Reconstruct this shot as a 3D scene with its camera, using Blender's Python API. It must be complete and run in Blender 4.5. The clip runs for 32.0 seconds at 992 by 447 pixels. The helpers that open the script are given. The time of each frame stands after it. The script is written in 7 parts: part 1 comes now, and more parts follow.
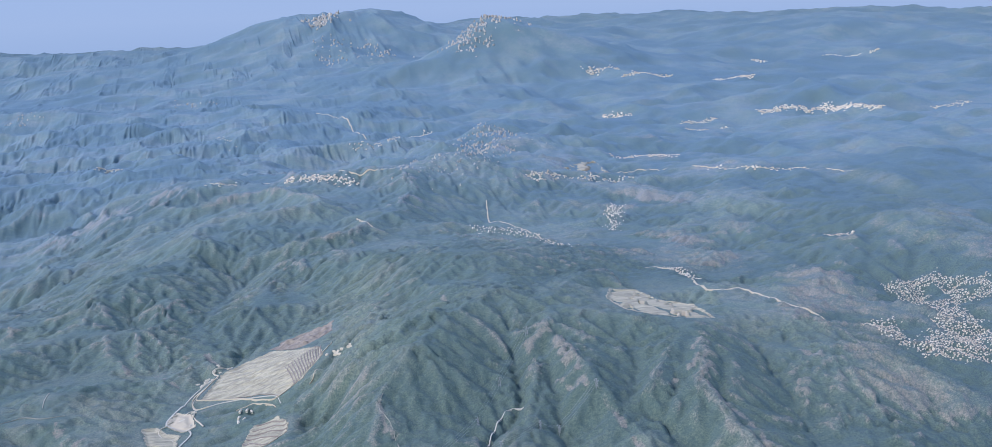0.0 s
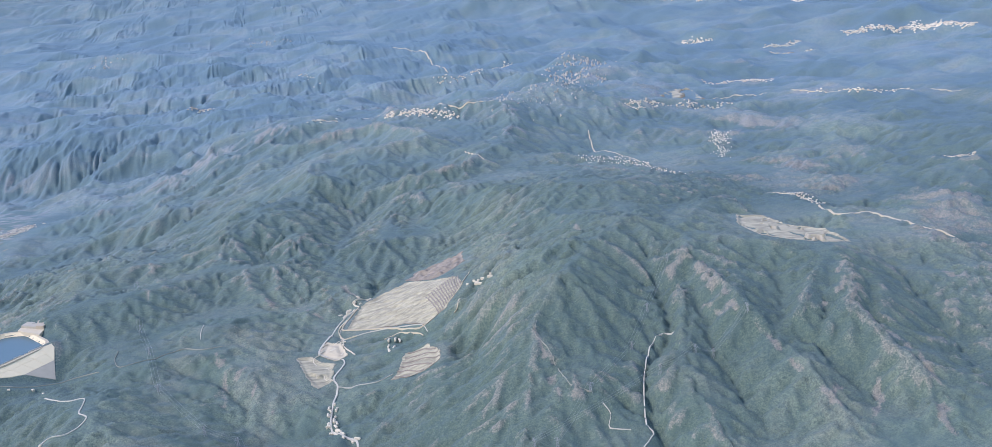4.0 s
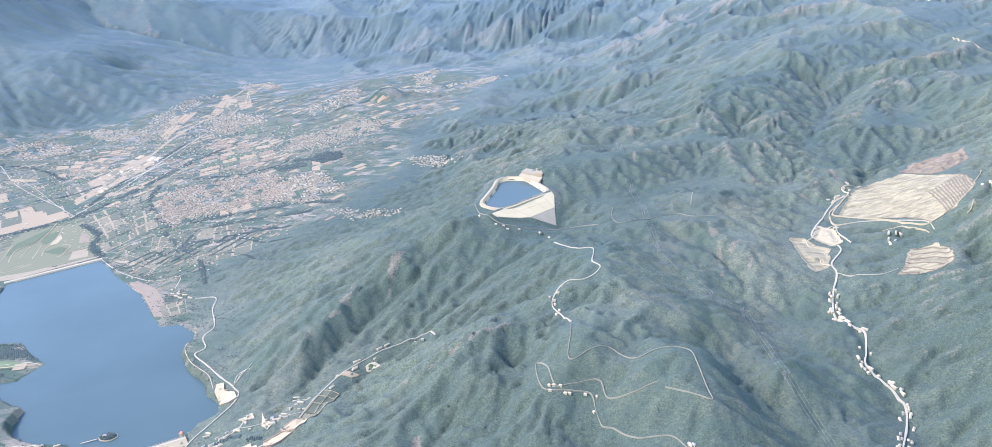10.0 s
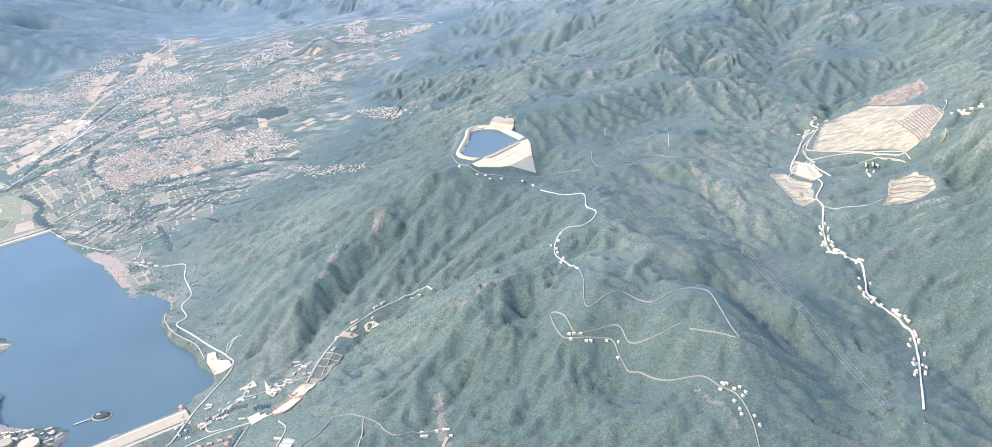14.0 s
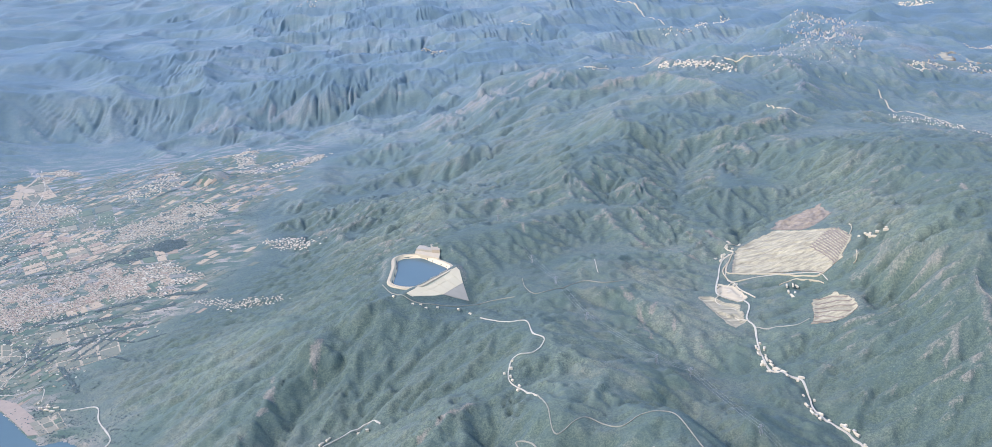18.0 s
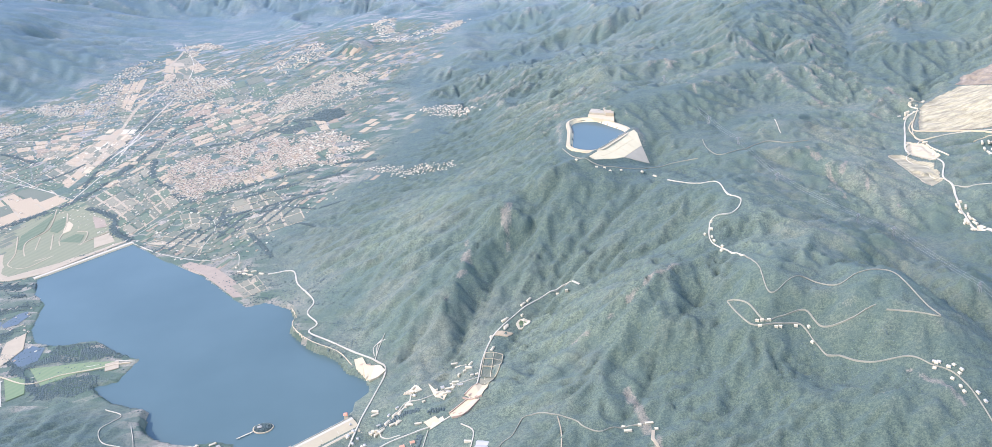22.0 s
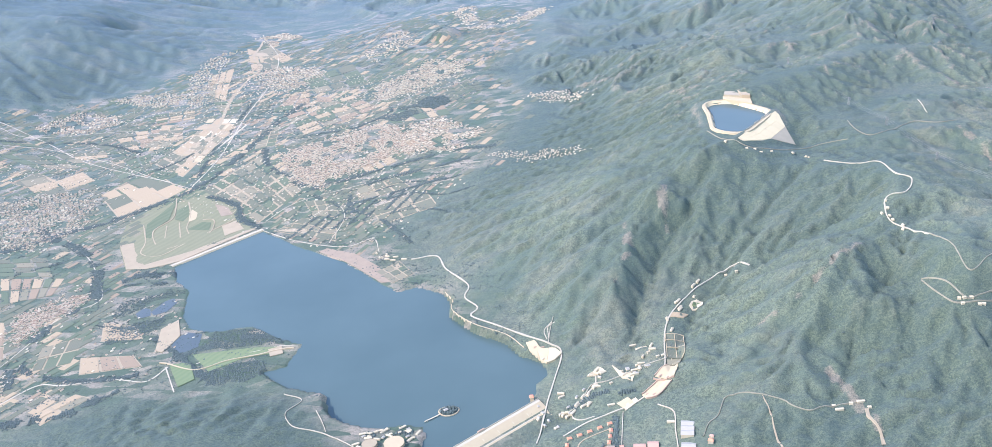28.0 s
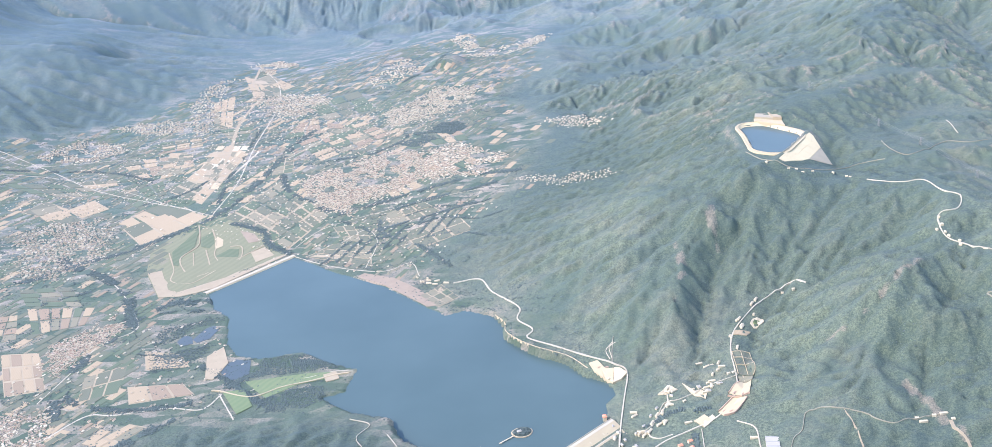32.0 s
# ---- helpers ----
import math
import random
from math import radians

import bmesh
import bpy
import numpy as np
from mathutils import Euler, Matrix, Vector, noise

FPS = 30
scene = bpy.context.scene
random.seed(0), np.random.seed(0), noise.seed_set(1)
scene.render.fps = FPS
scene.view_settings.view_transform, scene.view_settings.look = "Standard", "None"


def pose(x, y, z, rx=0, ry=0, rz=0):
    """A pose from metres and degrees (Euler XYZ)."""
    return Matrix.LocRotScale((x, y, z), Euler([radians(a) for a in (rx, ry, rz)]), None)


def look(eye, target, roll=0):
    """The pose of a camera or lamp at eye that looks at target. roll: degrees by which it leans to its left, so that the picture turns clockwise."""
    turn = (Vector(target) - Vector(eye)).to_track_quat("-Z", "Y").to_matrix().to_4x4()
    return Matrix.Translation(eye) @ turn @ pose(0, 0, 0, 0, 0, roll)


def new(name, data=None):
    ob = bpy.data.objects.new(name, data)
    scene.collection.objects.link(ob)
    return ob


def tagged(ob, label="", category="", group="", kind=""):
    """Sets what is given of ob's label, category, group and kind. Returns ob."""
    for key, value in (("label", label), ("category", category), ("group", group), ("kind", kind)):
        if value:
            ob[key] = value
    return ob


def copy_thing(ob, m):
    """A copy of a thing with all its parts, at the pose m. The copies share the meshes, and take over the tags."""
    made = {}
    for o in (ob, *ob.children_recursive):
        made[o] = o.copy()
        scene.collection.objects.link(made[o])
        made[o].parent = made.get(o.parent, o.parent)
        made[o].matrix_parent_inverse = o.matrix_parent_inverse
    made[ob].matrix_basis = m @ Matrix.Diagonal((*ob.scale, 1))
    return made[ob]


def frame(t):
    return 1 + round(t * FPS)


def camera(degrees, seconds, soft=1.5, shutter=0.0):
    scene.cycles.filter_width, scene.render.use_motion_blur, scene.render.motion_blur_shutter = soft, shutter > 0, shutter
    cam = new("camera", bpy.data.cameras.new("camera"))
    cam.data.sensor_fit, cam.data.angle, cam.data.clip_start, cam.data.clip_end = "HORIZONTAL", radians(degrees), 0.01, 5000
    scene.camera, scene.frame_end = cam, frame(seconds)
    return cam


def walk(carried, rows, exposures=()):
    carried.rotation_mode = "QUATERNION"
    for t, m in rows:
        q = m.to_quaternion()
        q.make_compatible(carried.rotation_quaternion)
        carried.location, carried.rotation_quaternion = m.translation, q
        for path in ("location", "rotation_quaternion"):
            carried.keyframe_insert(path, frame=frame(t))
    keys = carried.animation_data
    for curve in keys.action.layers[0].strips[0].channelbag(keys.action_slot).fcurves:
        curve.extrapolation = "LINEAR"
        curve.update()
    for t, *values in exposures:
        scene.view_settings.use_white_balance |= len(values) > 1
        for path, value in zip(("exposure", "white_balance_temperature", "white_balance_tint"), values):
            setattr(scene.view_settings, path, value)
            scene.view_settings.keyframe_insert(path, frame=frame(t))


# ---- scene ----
# Scale: one unit stands for ten metres of the landscape, so that it reaches its horizon.
cam = camera(51.33, 32.0, soft=0.65)

# Heading (to the left of +y), pitch and lean of the lens, in degrees.
TURNS = [
    (0, -15.16, -11.38, -2.51), (0.5, -14.45, -11.74, -3.37), (1, -13.71, -11.97, -3.80), (1.5, -13.28, -12.94, -4.08),
    (2, -12.85, -14.56, -4.30), (2.5, -12.51, -15.64, -4.43), (3, -12.19, -16.03, -4.48), (3.5, -11.75, -15.79, -4.54),
    (4, -11.68, -14.98, -4.54), (4.5, -11.63, -14.28, -4.49), (6.5, -11.64, -14.27, -4.47), (7, -11.65, -14.00, -4.35),
    (7.5, -11.48, -13.76, -4.11), (8, -11.25, -13.49, -3.72), (8.5, -10.48, -13.97, -3.40), (9, -4.71, -18.44, -3.87),
    (9.5, 3.52, -19.57, -3.47), (10, 10.05, -20.39, -4.36), (10.5, 17.61, -21.81, -2.21), (11, 15.91, -25.67, -1.96),
    (11.5, 13.66, -26.22, -8.16), (12, 11.81, -26.32, -7.88), (12.5, 5.79, -25.38, -7.98), (13, -2.72, -26.04, -4.60),
    (13.5, 3.29, -24.40, -5.40), (14, 4.21, -23.77, -5.01), (14.5, 3.95, -23.70, -4.90), (15, 2.95, -22.12, -4.09),
    (15.5, -2.74, -18.46, -2.61), (17.5, -5.30, -16.68, -2.92), (18, -5.37, -17.18, -2.84), (18.5, -5.68, -16.90, -3.78),
    (19, -2.05, -24.59, -3.81), (19.5, 0.41, -24.49, -5.36), (20, 0.52, -24.09, -5.73), (20.5, 0.54, -24.12, -5.88),
    (21, 0.67, -24.11, -5.93), (21.5, 0.60, -24.10, -5.89), (22, 0.65, -24.11, -5.89), (22.5, 0.63, -24.12, -5.85),
    (23, 0.60, -24.19, -5.83), (23.5, 0.43, -24.36, -5.64), (24, 0.28, -24.61, -5.57), (24.5, 0.23, -24.67, -5.50),
    (25, 0.21, -24.66, -5.45), (25.5, 0.45, -24.54, -5.36), (27.5, 1.35, -24.33, -6.60), (28, 1.21, -24.42, -6.60),
    (28.5, 1.18, -24.73, -6.68), (29, 0.70, -25.03, -6.81), (29.5, 0.01, -25.36, -6.76), (30, -0.07, -25.56, -6.64),
    (30.5, 0.37, -25.44, -6.57), (31, 0.13, -24.85, -6.46), (31.5, -0.44, -24.07, -6.25), (32, -2.02, -22.99, -5.92),
]


def eye_at(t):
    """The aircraft climbs slowly on a nearly straight course."""
    s = t - 16.0
    return (17.61 -11.6653 * s -0.03447 * s * s,
            -396.17 +0.5820 * s -0.01098 * s * s,
            242.83 +0.4649 * s -0.01252 * s * s)


EXPOSURES = [(0.0, 0.76, 5120, 29), (1.3, 0.84, 5170, 29), (2.0, 1.14, 5510, 30), (3.3, 1.22, 5660, 31), (4.2, 0.86, 5270, 30), (8.4, 0.84, 5220, 30), (9.0, 1.27, 5500, 30), (10.0, 1.42, 5580, 29), (13.0, 1.59, 5790, 29),
             (15.0, 1.54, 5620, 29), (17.5, 1.15, 5500, 29), (18.5, 1.15, 5500, 29), (19.0, 1.44, 5660, 29), (20.0, 1.54, 5710, 29), (32.0, 1.54, 5790, 29)]
walk(cam, [(t, pose(*eye_at(t), 90 + pitch, 0, yaw) @ pose(0, 0, 0, 0, 0, lean)) for t, yaw, pitch, lean in TURNS], EXPOSURES)

# ---- light ----
SUN_AZ, SUN_EL = 255.0, 44.0
world = bpy.data.worlds.new("sky")
scene.world = world
world.use_nodes = True
wn = world.node_tree.nodes
wn.clear()
sky = wn.new("ShaderNodeTexSky")
sky.sky_type, sky.sun_disc = "NISHITA", False
sky.sun_elevation, sky.sun_rotation = radians(SUN_EL), radians(SUN_AZ)
sky.air_density, sky.dust_density, sky.altitude = 1.4, 0.6, 500
wbg = wn.new("ShaderNodeBackground")
wbg.inputs["Strength"].default_value = 0.205
wout = wn.new("ShaderNodeOutputWorld")
world.node_tree.links.new(sky.outputs[0], wbg.inputs[0])
world.node_tree.links.new(wbg.outputs[0], wout.inputs[0])
sun = new("sun", bpy.data.lights.new("sun", "SUN"))
sun.data.energy, sun.data.angle, sun.data.color = 2.25, radians(0.6), (1.0, 0.95, 0.87)
sv = Vector((math.sin(radians(SUN_AZ)) * math.cos(radians(SUN_EL)), math.cos(radians(SUN_AZ)) * math.cos(radians(SUN_EL)), math.sin(radians(SUN_EL))))
sun.matrix_world = look(sv * 1000, (0, 0, 0))


# ---- materials ----
def material(name, rough=0.85, spec=0.3):
    """A node material: returns it, its nodes, its links and its Principled shader."""
    m = bpy.data.materials.new(name)
    m.use_nodes = True
    n, l = m.node_tree.nodes, m.node_tree.links
    b = n["Principled BSDF"]
    b.inputs["Roughness"].default_value = rough
    b.inputs["Specular IOR Level"].default_value = spec
    return m, n, l, b


def noise_node(n, l, size, detail=4.0, rough=0.55, where=None):
    t = n.new("ShaderNodeTexNoise")
    t.inputs["Scale"].default_value = 1.0 / size
    t.inputs["Detail"].default_value = detail
    t.inputs["Roughness"].default_value = rough
    if where is None:
        g = n.new("ShaderNodeNewGeometry")
        where = g.outputs["Position"]
    l.new(where, t.inputs["Vector"])
    return t.outputs["Fac"]


def ramp(n, l, fac, *stops):
    r = n.new("ShaderNodeValToRGB")
    e = r.color_ramp.elements
    while len(e) < len(stops):
        e.new(0.5)
    for k, (at, c) in zip(e, stops):
        k.position, k.color = at, (*c, 1.0)
    l.new(fac, r.inputs["Fac"])
    return r.outputs["Color"]


def mix(n, l, fac, a, b, how="MIX"):
    x = n.new("ShaderNodeMix")
    x.data_type, x.blend_type = "RGBA", how
    for socket, v in ((x.inputs["Factor"], fac), (x.inputs["A"], a), (x.inputs["B"], b)):
        if isinstance(v, (int, float)):
            socket.default_value = v
        elif isinstance(v, tuple):
            socket.default_value = (*v, 1.0)
        else:
            l.new(v, socket)
    return x.outputs["Result"]


def math_node(n, l, op, a, b=0.0, clamp=False):
    x = n.new("ShaderNodeMath")
    x.operation, x.use_clamp = op, clamp
    for socket, v in zip(x.inputs, (a, b)):
        if isinstance(v, (int, float)):
            socket.default_value = v
        else:
            l.new(v, socket)
    return x.outputs[0]


def bump(n, l, b, height, strength, distance):
    x = n.new("ShaderNodeBump")
    x.inputs["Strength"].default_value, x.inputs["Distance"].default_value = strength, distance
    l.new(height, x.inputs["Height"])
    l.new(x.outputs[0], b.inputs["Normal"])


def haze_sheen(b, amount=0.6, tint=(0.78, 0.87, 1.0), rough=0.9):
    """A bluish sheen that stands in for haze and grows towards grazing views."""
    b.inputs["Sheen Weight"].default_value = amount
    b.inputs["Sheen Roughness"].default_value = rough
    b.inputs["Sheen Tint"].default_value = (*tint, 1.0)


def warm(c):
    """Leans a tint to yellow, to offset the blue white balance."""
    return (c[0], c[1] * 0.955, c[2] * 0.735)


def plain(name, colour, rough=0.8, vary=0.25, size=3.0, spec=0.3, sheen=0.05, fine=0.4):
    """A surface of one colour with stains at two scales and a random tone for each object."""
    colour = warm(colour)
    m, n, l, b = material(name, rough, spec)
    big, small = noise_node(n, l, size, 4), noise_node(n, l, fine, 3)
    c = mix(n, l, big, tuple(v * (1 - vary) for v in colour), tuple(min(v * (1 + vary), 0.9) for v in colour))
    c = mix(n, l, math_node(n, l, "MULTIPLY", small, vary), c, tuple(v * 0.6 for v in colour))
    info = n.new("ShaderNodeObjectInfo")
    c = mix(n, l, math_node(n, l, "MULTIPLY", info.outputs["Random"], 0.25), c, tuple(v * 0.72 for v in colour))
    l.new(c, b.inputs["Base Color"])
    bump(n, l, b, small, 0.3, 0.05)
    haze_sheen(b, sheen)
    return m


def ground_material():
    m, n, l, b = material("mountain_scrub", 0.9, 0.3)
    cover_and_haze = n.new("ShaderNodeAttribute")
    cover_and_haze.attribute_name = "cover_and_haze"
    split = n.new("ShaderNodeSeparateColor")
    l.new(cover_and_haze.outputs["Color"], split.inputs[0])
    rock, wood, farm = split.outputs
    fine, mid, big = noise_node(n, l, 1.3, 6, 0.75), noise_node(n, l, 14, 5), noise_node(n, l, 90, 3)
    speck = noise_node(n, l, 0.55, 3, 0.6)
    fine = math_node(n, l, "ADD", math_node(n, l, "MULTIPLY", fine, 0.55), math_node(n, l, "MULTIPLY", speck, 0.45))
    green = ramp(n, l, fine, (0.42, (0.050, 0.061, 0.030)), (0.5, (0.098, 0.111, 0.054)), (0.58, (0.158, 0.168, 0.084)))
    green = mix(n, l, math_node(n, l, "MULTIPLY", ramp(n, l, mid, (0.45, (0, 0, 0)), (0.7, (1, 1, 1))), 0.5), green, (0.130, 0.142, 0.072))
    green = mix(n, l, math_node(n, l, "MULTIPLY", ramp(n, l, big, (0.44, (0, 0, 0)), (0.56, (1, 1, 1))), 0.6), green, (0.052, 0.074, 0.037))
    dry = ramp(n, l, noise_node(n, l, 38, 6, 0.62), (0.46, (0, 0, 0)), (0.60, (1, 1, 1)))
    green = mix(n, l, math_node(n, l, "MULTIPLY", dry, 0.42), green, ramp(n, l, fine, (0.40, (0.085, 0.080, 0.045)), (0.60, (0.205, 0.178, 0.100))))
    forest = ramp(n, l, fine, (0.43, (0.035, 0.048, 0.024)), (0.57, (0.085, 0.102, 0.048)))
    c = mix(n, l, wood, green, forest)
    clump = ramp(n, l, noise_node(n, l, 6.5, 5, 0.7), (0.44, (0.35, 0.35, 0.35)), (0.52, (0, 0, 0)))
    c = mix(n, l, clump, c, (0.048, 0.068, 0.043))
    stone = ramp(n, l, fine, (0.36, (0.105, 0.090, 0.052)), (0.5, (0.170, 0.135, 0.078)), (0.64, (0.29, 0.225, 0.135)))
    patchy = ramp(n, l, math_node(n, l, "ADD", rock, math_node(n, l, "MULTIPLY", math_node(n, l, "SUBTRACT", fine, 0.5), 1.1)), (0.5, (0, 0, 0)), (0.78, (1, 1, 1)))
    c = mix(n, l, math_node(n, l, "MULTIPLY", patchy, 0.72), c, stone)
    # the plain: a mosaic of small plots
    geo = n.new("ShaderNodeNewGeometry")
    turn = n.new("ShaderNodeMapping")
    turn.inputs["Rotation"].default_value, turn.inputs["Scale"].default_value = (0, 0, 0.57), (1.0, 2.3, 0.0)
    l.new(geo.outputs["Position"], turn.inputs["Vector"])
    cells = n.new("ShaderNodeTexVoronoi")
    cells.distance = "CHEBYCHEV"
    cells.inputs["Scale"].default_value, cells.inputs["Randomness"].default_value = 0.075, 0.8
    l.new(turn.outputs[0], cells.inputs["Vector"])
    pick = n.new("ShaderNodeSeparateColor")
    l.new(cells.outputs["Color"], pick.inputs[0])
    soil = ramp(n, l, pick.outputs[0], (0.0, (0.056, 0.078, 0.044)), (0.3, (0.092, 0.110, 0.062)), (0.5, (0.13, 0.13, 0.080)), (0.7, (0.21, 0.175, 0.115)), (1.0, (0.33, 0.26, 0.165)))
    soil = mix(n, l, math_node(n, l, "MULTIPLY", ramp(n, l, mid, (0.42, (0, 0, 0)), (0.6, (1, 1, 1))), 0.65), soil, (0.06, 0.09, 0.042))
    soil = mix(n, l, ramp(n, l, fine, (0.42, (0.55, 0.55, 0.55)), (0.54, (0, 0, 0))), soil, (0.045, 0.07, 0.032))
    c = mix(n, l, farm, c, soil)
    l.new(c, b.inputs["Base Color"])
    relief = math_node(n, l, "ADD", math_node(n, l, "MULTIPLY", fine, 0.9), math_node(n, l, "MULTIPLY", mid, 0.8))
    bump(n, l, b, relief, 0.45, 1.0)
    # painted haze: blue sheen over the ground, stronger with distance through the alpha
    haze_sheen(b, 0.34, (0.42, 0.69, 1.0), 0.95)
    l.new(math_node(n, l, "ADD", math_node(n, l, "ADD", 0.044, math_node(n, l, "MULTIPLY", farm, -0.025)), math_node(n, l, "MULTIPLY", cover_and_haze.outputs["Alpha"], 0.09)), b.inputs["Sheen Weight"])
    return m


def water_material():
    m, n, l, b = material("lake_water", 0.25, 0.3)
    depth = noise_node(n, l, 60, 3)
    l.new(ramp(n, l, depth, (0.35, (0.058, 0.088, 0.074)), (0.65, (0.068, 0.100, 0.084))), b.inputs["Base Color"])
    b.inputs["IOR"].default_value = 1.33
    bump(n, l, b, noise_node(n, l, 0.5, 3), 0.12, 0.05)
    return m


def layered(name, dark, light, size=5.0, rough=0.9, sheen=0.05, streak=1.0):
    """Cut rock: pale and dark beds, dust and runnels."""
    dark, light = warm(dark), warm(light)
    m, n, l, b = material(name, rough, 0.25)
    g = n.new("ShaderNodeNewGeometry")
    turn = n.new("ShaderNodeMapping")
    turn.inputs["Rotation"].default_value, turn.inputs["Scale"].default_value = (0, 0, 0.45), (1.0 / streak, 1.0, 1.0)
    l.new(g.outputs["Position"], turn.inputs["Vector"])
    big, fine = noise_node(n, l, size, 6, 0.65, turn.outputs[0]), noise_node(n, l, 0.8, 4, 0.7)
    c = ramp(n, l, big, (0.3, dark), (0.5, tuple((a + b_) / 2 for a, b_ in zip(dark, light))), (0.7, light))
    c = mix(n, l, math_node(n, l, "MULTIPLY", fine, 0.3), c, tuple(v * 0.6 for v in dark))
    l.new(c, b.inputs["Base Color"])
    bump(n, l, b, math_node(n, l, "ADD", fine, big), 0.6, 0.5)
    haze_sheen(b, sheen)
    return m


def cropped(name, soil, crop, pitch=1.2, vary=0.3):
    """A field: rows of crop over soil, blotched, each plot with its own tone."""
    soil, crop = warm(soil), warm(crop)
    m, n, l, b = material(name, 0.92, 0.2)
    g = n.new("ShaderNodeNewGeometry")
    turn = n.new("ShaderNodeMapping")
    turn.inputs["Rotation"].default_value = (0, 0, 0.6)
    l.new(g.outputs["Position"], turn.inputs["Vector"])
    wave = n.new("ShaderNodeTexWave")
    wave.inputs["Scale"].default_value, wave.inputs["Distortion"].default_value, wave.inputs["Detail"].default_value = 0.31 / pitch, 2.5, 2
    l.new(turn.outputs[0], wave.inputs["Vector"])
    fine, big = noise_node(n, l, 1.1, 4, 0.65), noise_node(n, l, 9, 3)
    c = mix(n, l, math_node(n, l, "MULTIPLY", wave.outputs["Fac"], 0.6), soil, crop)
    c = mix(n, l, math_node(n, l, "MULTIPLY", fine, vary), c, tuple(v * 0.5 for v in crop))
    c = mix(n, l, math_node(n, l, "MULTIPLY", big, 0.4), c, soil)
    info = n.new("ShaderNodeObjectInfo")
    c = mix(n, l, math_node(n, l, "MULTIPLY", info.outputs["Random"], 0.45), c, crop)
    l.new(c, b.inputs["Base Color"])
    bump(n, l, b, fine, 0.4, 0.1)
    haze_sheen(b, 0.06)
    return m


def leafy(name, dark, light):
    """Tree crowns: every clump with its own green."""
    m, n, l, b = material(name, 0.85, 0.35)
    g = n.new("ShaderNodeNewGeometry")
    fine = noise_node(n, l, 0.5, 3, 0.7)
    c = mix(n, l, g.outputs["Random Per Island"], dark, light)
    c = mix(n, l, math_node(n, l, "MULTIPLY", fine, 0.5), c, tuple(v * 0.6 for v in dark))
    l.new(c, b.inputs["Base Color"])
    bump(n, l, b, fine, 0.8, 0.3)
    haze_sheen(b, 0.05)
    return m


def tiled(name, *tones):
    """Roofs or walls of many houses, each in one of several tones."""
    tones = [warm(t) for t in tones]
    m, n, l, b = material(name, 0.8, 0.3)
    g = n.new("ShaderNodeNewGeometry")
    c = ramp(n, l, g.outputs["Random Per Island"], *[(k / len(tones), t) for k, t in enumerate(tones)])
    c.node.color_ramp.interpolation = "CONSTANT"
    c = mix(n, l, math_node(n, l, "MULTIPLY", noise_node(n, l, 0.6, 3), 0.35), c, tuple(v * 0.6 for v in tones[0]))
    info = n.new("ShaderNodeObjectInfo")
    c = mix(n, l, math_node(n, l, "MULTIPLY", info.outputs["Random"], 0.3), c, tones[-1])
    l.new(c, b.inputs["Base Color"])
    haze_sheen(b, 0.04)
    return m


